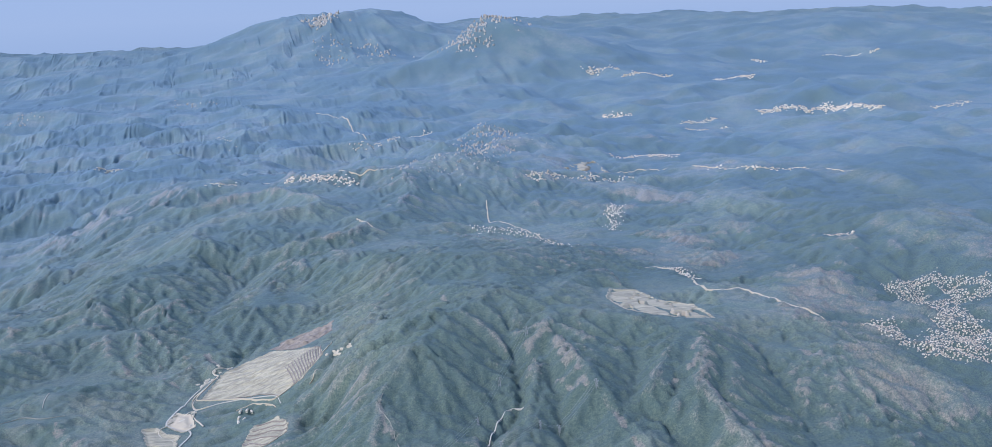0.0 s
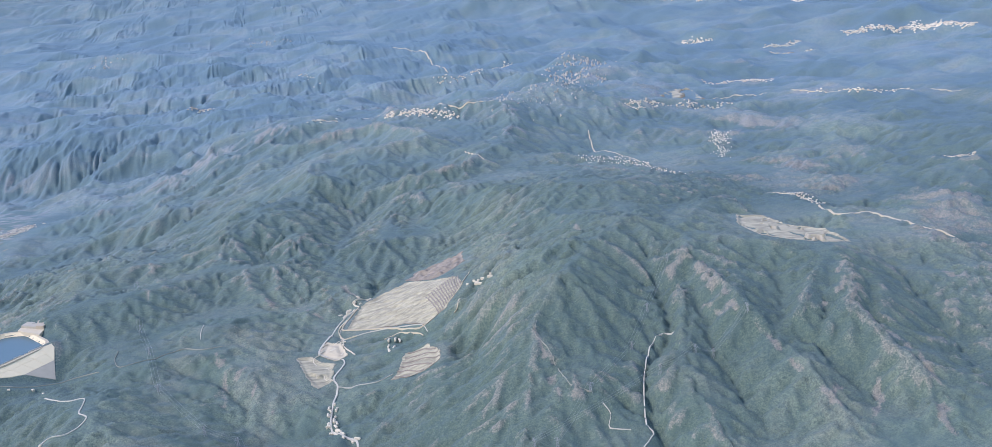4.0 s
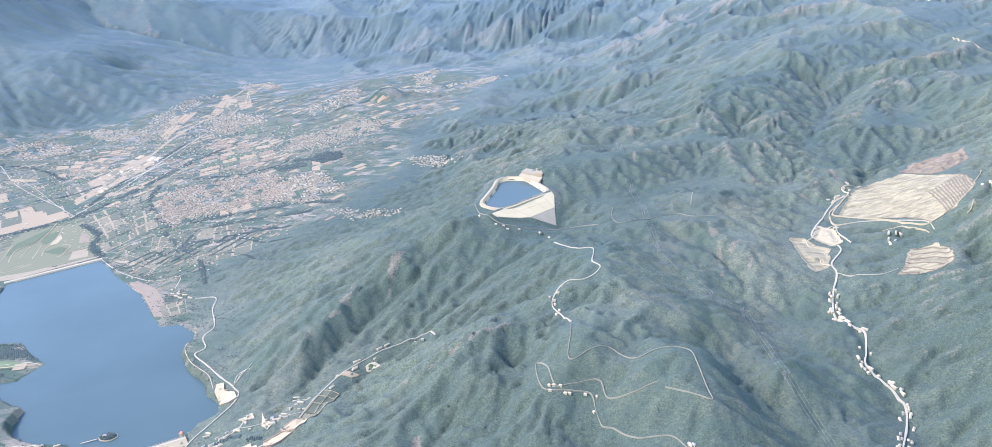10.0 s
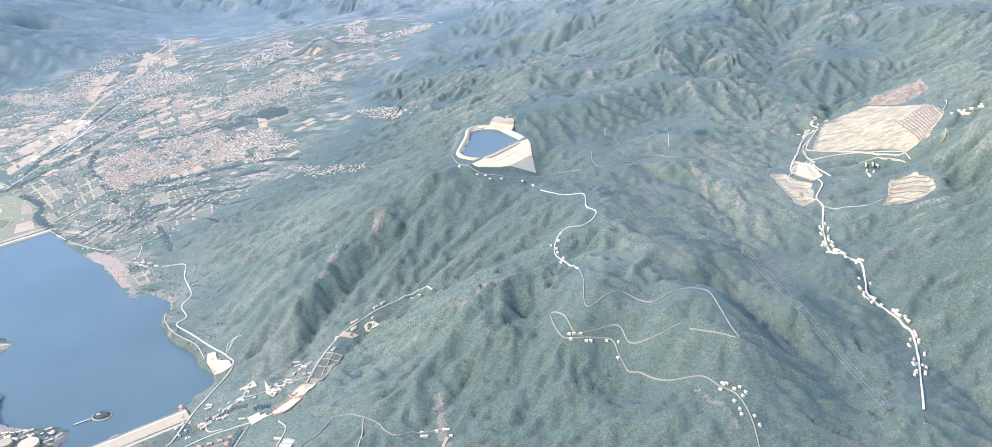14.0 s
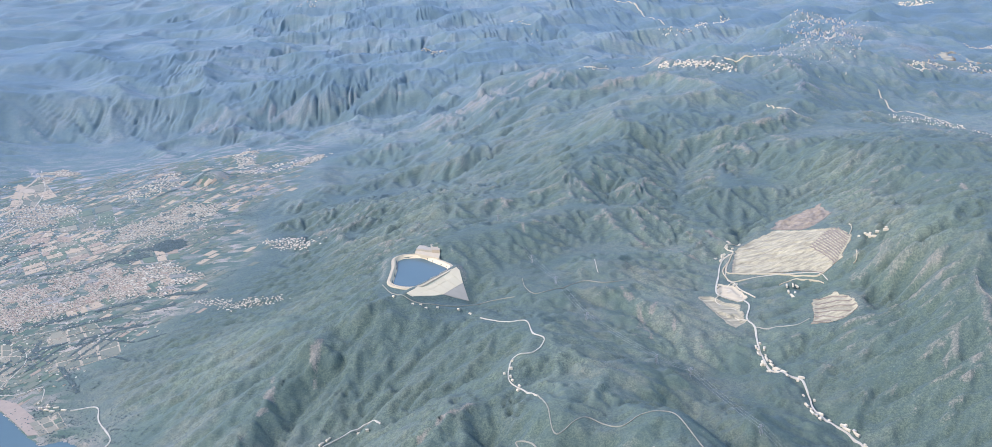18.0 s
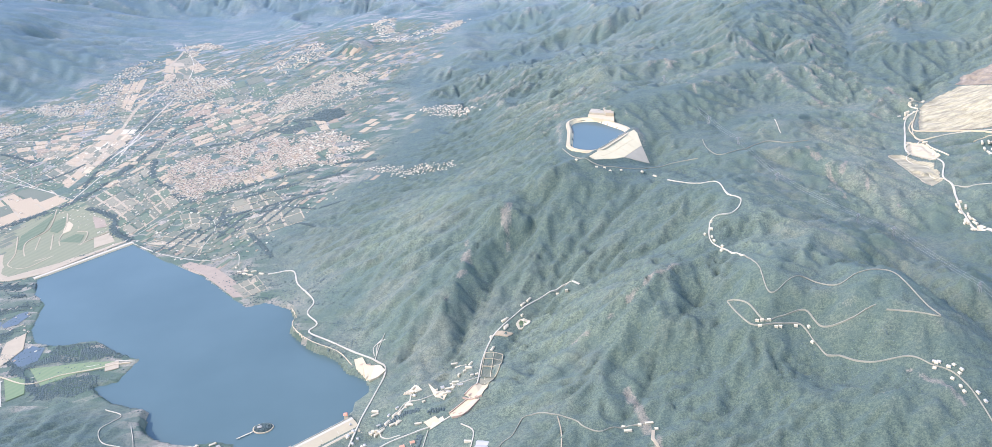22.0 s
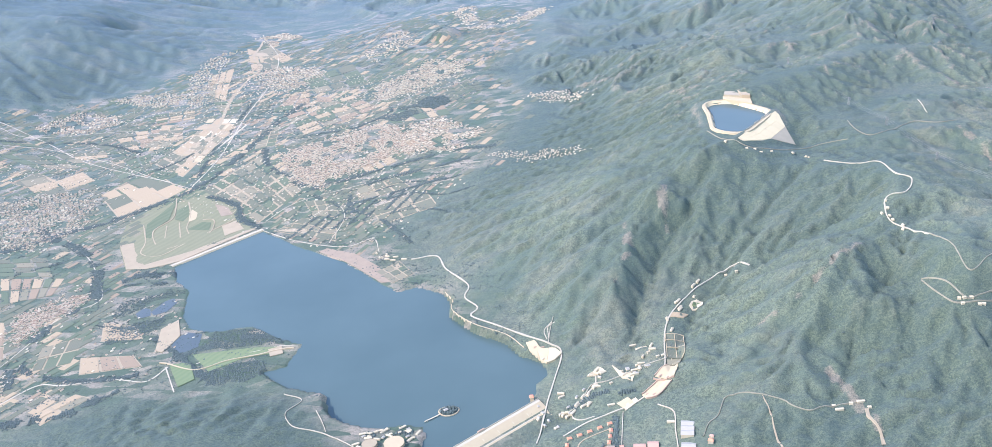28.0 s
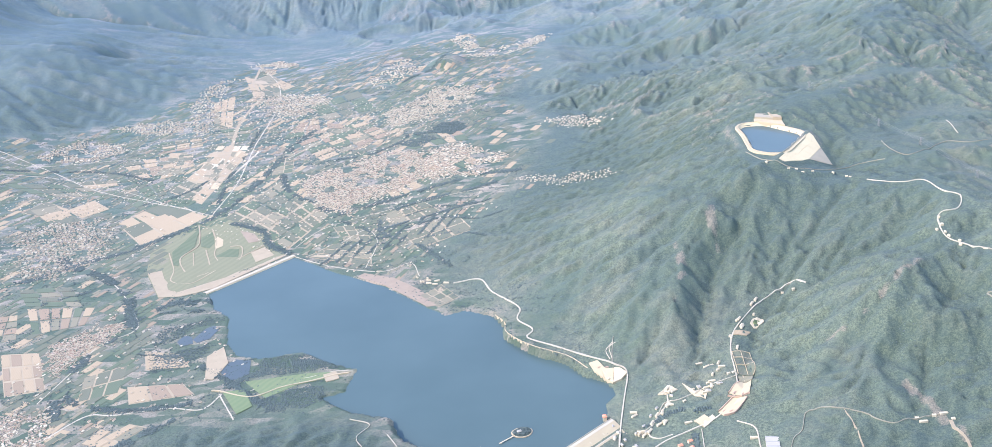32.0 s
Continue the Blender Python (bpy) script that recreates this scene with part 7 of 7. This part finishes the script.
# ---- trees ----
def crowns(name, x, y, r, mat, tall=0.9, seed=3, level=None):
    """Rounded uneven crowns as one mesh, from their places and radii."""
    rg = np.random.default_rng(seed)
    n = len(x)
    z = gz(x, y) if level is None else np.full(n, level)
    k = 5
    ang_ = np.linspace(0, 2 * np.pi, k + 1)[:-1][None] + rg.random((n, 1)) * 6.28
    ra = r[:, None] * rg.uniform(0.75, 1.2, (n, k))
    rb = ra * rg.uniform(0.7, 1.0, (n, k))
    lo = np.stack([x[:, None] + ra * np.cos(ang_), y[:, None] + ra * np.sin(ang_), np.repeat((z - 0.15)[:, None], k, 1)], -1)
    mid = np.stack([x[:, None] + rb * np.cos(ang_ + 0.5), y[:, None] + rb * np.sin(ang_ + 0.5), z[:, None] + tall * r[:, None] * rg.uniform(0.5, 0.95, (n, k))], -1)
    top = np.stack([x + 0.2 * r * rg.normal(0, 1, n), y + 0.2 * r * rg.normal(0, 1, n), z + tall * r * rg.uniform(1.05, 1.5, n)], -1)[:, None]
    v = np.concatenate([lo, mid, top], 1).reshape(-1, 3)
    tri = []
    for i in range(k):
        j = (i + 1) % k
        tri += [(i, j, k + i), (j, k + j, k + i), (k + i, k + j, 2 * k)]
    f = (np.arange(n)[:, None, None] * (2 * k + 1) + np.array(tri)[None]).reshape(-1, 3)
    me = bpy.data.meshes.new(name)
    me.vertices.add(len(v))
    me.vertices.foreach_set("co", v.astype(np.float32).ravel())
    me.loops.add(f.size)
    me.loops.foreach_set("vertex_index", f.astype(np.int32).ravel())
    me.polygons.add(len(f))
    me.polygons.foreach_set("loop_start", np.arange(0, f.size, 3, dtype=np.int32))
    me.update(calc_edges=True)
    me.materials.append(MAT[mat])
    return me


def belt(label, width, *values, dense=1.6, seed=1):
    line = curve_through(pairs(values), 1.0)
    n = sides(line)
    rg = np.random.default_rng(seed)
    count = int(len(line) * width * dense * 2.2)
    i = rg.integers(0, len(line), count)
    p = line[i] + n[i] * (rg.normal(0, 0.34, count) * width)[:, None]
    p = p[~inside(LAKE, p[:, 0], p[:, 1])[0] & (fractal(p[:, 0], p[:, 1], 9, 88, 2) > -0.35)]
    tagged(new("tree_belt", crowns("tree_belt", p[:, 0], p[:, 1], rg.uniform(0.34, 0.72, len(p)), "woods", 0.6, seed)), label, "trees", kind="stuff")


BELTS = [
    (4.2, -470, 175, -436, 187, -410, 203, -389, 211, -365, 228, -341, 248, -325, 277, -311, 319, -300, 363, -285, 400),
    (4.4, -372, 22, -379, 48, -376, 73, -368, 92, -359, 108, -373, 152, -393, 178, -412, 195, -430, 215),
    (3.0, -300, 308, -292, 275, -271, 242, -252, 224),
    (3.6, -281, 181, -297, 198, -302, 216, -325, 235),
    (3.0, -260, 223, -228, 232, -195, 242, -162, 250, -135, 246),
    (3.0, -227, 210, -211, 222, -178, 228, -153, 233),
]
BELTS += [
    (2.6, -227, 214, -227, 190, -207, 168, -187, 132),
    (3.2, -376, 46, -366, 34, -345, 24, -326, 21, -306, 22),
    (1.4, -218, 204, -194, 212, -174, 206, -155, 208),
    (1.4, -212, 190, -189, 195, -169, 184, -150, 186),
    (1.4, -206, 172, -184, 172, -165, 158),
    (3.0, -360, 114, -348, 120, -323, 119),
    (5.0, -372, -12, -350, -8, -332, -6, -316, 10),
    (4.0, -305, 20, -289, 40, -268, 48, -249, 47),
    (3.0, -276, 13, -297, 40, -316, 62),
    (2.6, -114, -40, -102, -36, -92, -39, -84, -38),
    (2.6, -347, 76, -325, 70, -313, 78),
]
BELTS += [
    (2.4, -331, 423, -336, 360, -340, 314, -340, 272),
    (2.4, -210, 345, -236, 322, -264, 321),
    (6.0, -350, 128, -340, 133, -328, 130),
    (2.2, -420, 150, -395, 160),
    (2.6, -540, 396, -480, 385, -440, 372, -400, 340),
    (3.0, -300, 110, -312, 122, -324, 132),
    (2.0, -96, -52, -98, -66, -100, -88),
    (3.5, -112, -64, -107, -66, -104, -69),
    (3.0, -136, -52, -150, -66, -168, -82),
    (3.0, -196, -48, -188, -46, -178, -45),
    (2.4, -252, 214, -236, 196, -222, 170),
]
BELTS += [
    (2.4, -395, 290, -370, 300, -355, 320),
    (3, -175, 530, -195, 510, -215, 492),
    (4, -212, 350, -195, 352, -180, 362),
]
for k, (w, *vals) in enumerate(BELTS):
    belt("dark belt of trees on the plain", w, *vals, dense=2.7 if k < 6 else 1.6, seed=40 + k)
rg0 = np.random.default_rng(8)
wx, wy = rg0.uniform(-330, 470, 330000), rg0.uniform(-170, 320, 330000)
fl = flatness(wx, wy)
lakes = inside(LAKE, wx, wy)[0] | inside(BASIN, wx, wy)[0]
for pit in PITS[:5]:
    lakes |= inside(pit, wx, wy)[0]
lakes |= inside([(-22, 118), (-20, 185), (-4, 198), (18, 198), (30, 160), (31, 122), (8, 114), (-8, 110)], wx, wy)[0]
lean_h = gz(wx, wy) - sample(blur(near_h, 5), NX0, NY0, NCELL, wx, wy)
want = np.clip(0.35 + 0.7 * fractal(wx, wy, 60, 55, 3) + 1.1 * fractal(wx, wy, 13, 57, 3) - 0.09 * lean_h, 0.02, 0.95) * (1 - fl)
low_wood = ((wx > -138) & (wx < -62) & (wy < 5) & (wy > -105)) | inside([(-283, 58), (-267, 58), (-243, 57), (-239, 38), (-246, 4), (-260, 2), (-281, 30)], wx, wy)[0] | inside([(-343, 101), (-309, 113), (-299, 64), (-303, 34), (-325, 39), (-343, 74)], wx, wy)[0]
want = np.where(low_wood, np.maximum(want, 0.55 + 0.5 * fractal(wx, wy, 9, 59, 2)), want)
keep = (rg0.random(len(wx)) < want * 0.75) & ~lakes
kx, ky = wx[keep][:42000], wy[keep][:42000]
dark = rg0.random(len(kx)) < 0.55
tagged(new("forest", crowns("forest", kx[dark], ky[dark], rg0.uniform(0.13, 0.36, dark.sum()), "woods", 0.6, 5)), "dark deciduous woods on the mountain slopes", "woods", kind="stuff")
tagged(new("scrub", crowns("scrub", kx[~dark], ky[~dark], rg0.uniform(0.13, 0.32, (~dark).sum()), "scrub", 0.6, 6)), "lighter green scrub on the mountain slopes", "shrubs", kind="stuff")
ia = rg0.random(160) * 6.28
ir = np.sqrt(rg0.random(160)) * 3.6
tagged(new("grove", crowns("grove", -163.4 + ir * np.cos(ia), -31 + 0.75 * ir * np.sin(ia), rg0.uniform(0.3, 0.55, 160), "woods", 1.0, 9, 0.7)), "dense dark trees on the small island", "trees", kind="stuff")

# ---- crags ----
def spires(label, line, count, width, high, seed):
    rg = np.random.default_rng(seed)
    p = curve_through(line, 5)
    v, f = [], []
    for _ in range(count):
        i = rg.integers(0, len(p))
        x, y = p[i] + rg.normal(0, width, 2)
        h, r = high * rg.uniform(0.2, 0.9), high * rg.uniform(0.2, 0.5)
        z, n = g1(x, y), 7
        b = len(v)
        for lev, (kr, kz) in enumerate(((1.0, -0.3), (0.72, 0.35), (0.42, 0.75))):
            for a in range(n):
                q = r * kr * rg.uniform(0.7, 1.25)
                v.append((x + q * math.cos(a * 6.283 / n), y + q * math.sin(a * 6.283 / n), z + h * (kz + rg.uniform(-0.08, 0.08))))
        v.append((x, y, z + h))
        for lev in range(2):
            f += [(b + lev * n + a, b + lev * n + (a + 1) % n, b + (lev + 1) * n + (a + 1) % n, b + (lev + 1) * n + a) for a in range(n)]
        f += [(b + 2 * n + a, b + 2 * n + (a + 1) % n, b + 3 * n) for a in range(n)]
    tagged(new("crag", mesh_of("crag", v, f, MAT["crag"])), label, "rocks", kind="stuff")


spires("pale bare granite crags along a dark ridge", [(430, 640), (470, 720), (522, 835), (585, 1020)], 420, 22, 4.2, 1)
spires("pale rock outcrops below the crags", [(385, 560), (430, 650), (480, 760), (520, 800)], 260, 30, 2.6, 6)
spires("high pale granite peaks near the horizon", [(800, 2080), (870, 2170), (930, 2230), (980, 2190)], 240, 30, 9, 2)
spires("high pale granite peaks at the horizon", [(555, 2950), (580, 3060), (612, 3100)], 90, 26, 14, 3)
spires("pale granite outcrops below the peaks", [(525, 2510), (560, 2650), (565, 2800)], 60, 30, 8, 7)
spires("pale granite outcrops below the peaks", [(676, 2724), (685, 2600), (680, 2480)], 50, 26, 9, 8)
spires("pale rock outcrops on a hazy hill", [(-170, 1736), (-142, 1791)], 24, 14, 4.5, 9)
spires("pale rock outcrops on a hazy hill", [(130, 2096), (180, 2007)], 30, 18, 5, 10)


# ---- pylons and cables ----
def strut(name, a, b, r, mat, parent, label=""):
    a, b = Vector(a), Vector(b)
    d = (b - a).normalized()
    s = d.orthogonal().normalized() * r
    t = d.cross(s)
    v = [tuple(p + s * math.cos(k * 2.0944) + t * math.sin(k * 2.0944)) for p in (a, b) for k in range(3)]
    return part_of(name, mesh_of(name, v, [(0, 1, 4, 3), (1, 2, 5, 4), (2, 0, 3, 5), (2, 1, 0), (3, 4, 5)], MAT[mat]), parent, label)


def build_pylon():
    py = thing("pylon", "tall grey steel lattice power pylon on a slope", "pylon", pose(267, -20, g1(267, -20)), "pylons of the power lines")
    for sx in (-1, 1):
        for sy in (-1, 1):
            strut("leg", (0.55 * sx, 0.55 * sy, -0.3), (0.12 * sx, 0.12 * sy, 4.6), 0.07, "steel", py)
    for z, w in ((3.2, 1.3), (3.8, 1.6), (4.4, 1.1)):
        strut("crossarm", (-w, 0, z), (w, 0, z), 0.07, "steel", py)
    for z0, z1, r0, r1 in ((0.2, 1.6, 0.53, 0.4), (1.6, 2.8, 0.4, 0.29), (2.8, 4.0, 0.29, 0.17)):
        for sx, sy, ex, ey in ((-1, -1, 1, -1), (1, -1, 1, 1), (1, 1, -1, 1), (-1, 1, -1, -1)):
            strut("brace", (r0 * sx, r0 * sy, z0), (r1 * ex, r1 * ey, z1), 0.04, "steel", py)
    return py


pylon = build_pylon()
ROUTES = [[(245, -44), (267, -20), (297, 12), (315, 39), (340, 75)], [(236, -42), (300, -15), (321, -4), (330, -3), (352, 8)], [(56, 246), (66, 161), (74, 125), (82, 79), (105, 30), (119, 23), (131, -35), (147, -92)]]
done = {(267, -20)}
for route in ROUTES:
    for i, (x, y) in enumerate(route):
        q = route[min(i + 1, len(route) - 1)]
        p = route[max(i - 1, 0)]
        turn = math.degrees(math.atan2(q[1] - p[1], q[0] - p[0])) + 90
        if (x, y) not in done:
            copy_thing(pylon, pose(x, y, g1(x, y), 0, 0, turn))
            done.add((x, y))
    for (x0, y0), (x1, y1) in zip(route[:-1], route[1:]):
        span = thing("power_cables", "thin dull sagging power cables between pylons", "cable", pose(x0, y0, g1(x0, y0) + 3.8), "cables of the power lines")
        d = np.array([x1 - x0, y1 - y0, g1(x1, y1) - g1(x0, y0)])
        side = np.array([-d[1], d[0], 0]) / np.hypot(d[0], d[1])
        for w in (-1.5, 0.0, 1.5):
            v, f = [], []
            for k, t in enumerate(np.linspace(0, 1, 13)):
                c = d * t + side * w + np.array([0, 0, -1.0 * 4 * t * (1 - t)])
                v += [tuple(c + side * 0.03), tuple(c - side * 0.03), tuple(c + np.array([0, 0, 0.05]))]
                if k:
                    b = 3 * (k - 1)
                    f += [(b, b + 1, b + 4, b + 3), (b + 1, b + 2, b + 5, b + 4), (b + 2, b, b + 3, b + 5)]
            part_of("cable", mesh_of("cable", v, f, MAT["wire"]), span)


# ---- more of the plain ----
KINDS["works"] = ("sand", "tan", "paving", "sand", "pale", "white")
FIELD_LABEL.update(sand="bare sandy works yard", paving="pale storage yard of the works", white="white paved works yard")
plots([(-372, 312), (-362, 400), (-334, 388), (-345, 298)], 7, 4, "works")
plots([(-405, 265), (-384, 288), (-342, 252), (-375, 214)], 3, 2, "tan")
plots([(-480, 308), (-463, 313), (-432, 276), (-448, 266)], 1, 3, "tan")
plots([(-402, 350), (-396, 390), (-378, 386), (-379, 344)], 3, 2, "tan")
plots([(-374, 618), (-342, 591), (-322, 515), (-350, 520)], 3, 3, "tan")
plots([(-386, 520), (-369, 540), (-356, 436), (-376, 459)], 3, 2, "tan")
road("dry_river", "dry pale bed of the plain's river", 3.4, -362, 640, -358, 572, -343, 532, -347, 494, -352, 441, -349, 383, -349, 353, mat="sand")
road("plain_road", "straight pale road past the western villages", 0.9, -564, 434, -538, 428, -488, 386, -443, 337, -396, 297, -358, 268)
road("cross_road", "pale road across fields", 0.8, -305, 407, -273, 387, -285, 361, -300, 340)

rgl = np.random.default_rng(77)


def grove(label, outline, count, r0, r1, mat="woods", tall=0.6):
    o = np.array(outline, float)
    x, y = rgl.uniform(o[:, 0].min(), o[:, 0].max(), count * 2), rgl.uniform(o[:, 1].min(), o[:, 1].max(), count * 2)
    ok = inside(outline, x + 1.5 * fractal(x, y, 6, 4, 2), y + 1.5 * fractal(x, y, 6, 7, 2))[0]
    x, y = x[ok][:count], y[ok][:count]
    tagged(new("grove", crowns("grove", x, y, rgl.uniform(r0, r1, len(x)), mat, tall, 12)), label, "trees", kind="stuff")


grove("dark wooded knoll on the upper plain", [(-193, 352), (-185, 370), (-171, 369), (-166, 352), (-179, 338)], 1300, 0.4, 0.8, tall=0.9)
grove("dark wood beside the knoll", [(-221, 335), (-197, 345), (-188, 335), (-202, 321)], 900, 0.35, 0.7)
grove("woods on the lake spit", [(-283, 58), (-267, 58), (-243, 56), (-240, 40), (-262, 40), (-284, 40)], 900, 0.3, 0.6)
grove("woods on the south side of the spit", [(-282, 17), (-262, 26), (-252, 26), (-247, 12), (-256, 6), (-274, 6)], 700, 0.3, 0.6)
grove("trees of the lakeside park", [(-343, 101), (-330, 106), (-309, 111), (-309, 104), (-325, 96), (-334, 84), (-343, 80)], 600, 0.3, 0.6)
grove("trees of the lakeside park", [(-340, 70), (-326, 76), (-312, 78), (-312, 70), (-325, 56), (-338, 56)], 500, 0.3, 0.6)

# terraced orchards above the lake head: hedges that follow the slope
for k in range(9):
    line = [(-262 + 9 * k, 160 + 2.0 * k), (-252 + 9 * k, 178 + 2.2 * k), (-240 + 8 * k, 190 + 2 * k), (-224 + 7 * k, 196 + 1.5 * k)]
    belt("dark curved hedge between orchard terraces", 1.6, *[v for p in line for v in p], dense=2.2, seed=200 + k)

# hedges and single trees all over the plain
hx, hy = rgl.uniform(-560, -120, 150000), rgl.uniform(-20, 600, 150000)
hc, hs = math.cos(1.0), math.sin(1.0)
hu, hv = hx * hc + hy * hs, -hx * hs + hy * hc
rows = np.maximum(1 - 3.2 * np.abs(value_noise(hu / 9, hv, 5.5, 91)), 1 - 3.2 * np.abs(value_noise(hu, hv / 5, 11, 92)))
take = (rgl.random(len(hx)) < np.clip(rows, 0, 1) ** 2 * 0.9 + 0.05) & (flatness(hx, hy) > 0.6) & ~inside(LAKE, hx, hy)[0] & (fractal(hx, hy, 40, 93, 2) > -0.5)
for o in ([(-377, 314), (-372, 381), (-362, 409), (-339, 393), (-326, 388), (-335, 340), (-343, 303), (-353, 288)], [(-405, 265), (-384, 288), (-356, 279), (-342, 252), (-363, 231), (-375, 214)], [(-371, 206), (-352, 141), (-285, 181), (-330, 247)]):
    take &= ~inside(o, hx, hy)[0]
hx, hy = hx[take][:32000], hy[take][:32000]
tagged(new("hedge_trees", crowns("hedge_trees", hx, hy, rgl.uniform(0.22, 0.55, len(hx)), "woods", 0.6, 15)), "dark hedges and single trees between the fields", "trees", kind="stuff")
for k, (u0, v0) in enumerate(((-480, 300), (-400, 420), (-370, 330), (-300, 250), (-280, 420), (-450, 220), (-330, 480), (-200, 400))):
    o = [(u0 + 55 * math.cos(a), v0 + 50 * math.sin(a)) for a in np.linspace(0, 6.28, 9)[:-1]]
    sp = [p for p in scatter(o, 260, 400 + k, 1.0, 0.7) if flatness(np.array([p[0]]), np.array([p[1]]))[0] > 0.9]
    if sp:
        tagged(new("farmsteads", house_soup("farmsteads", sp, ("walls", "roofs"), seed=90 + k)), "scattered pale farm buildings and sheds among fields", "village", kind="stuff")
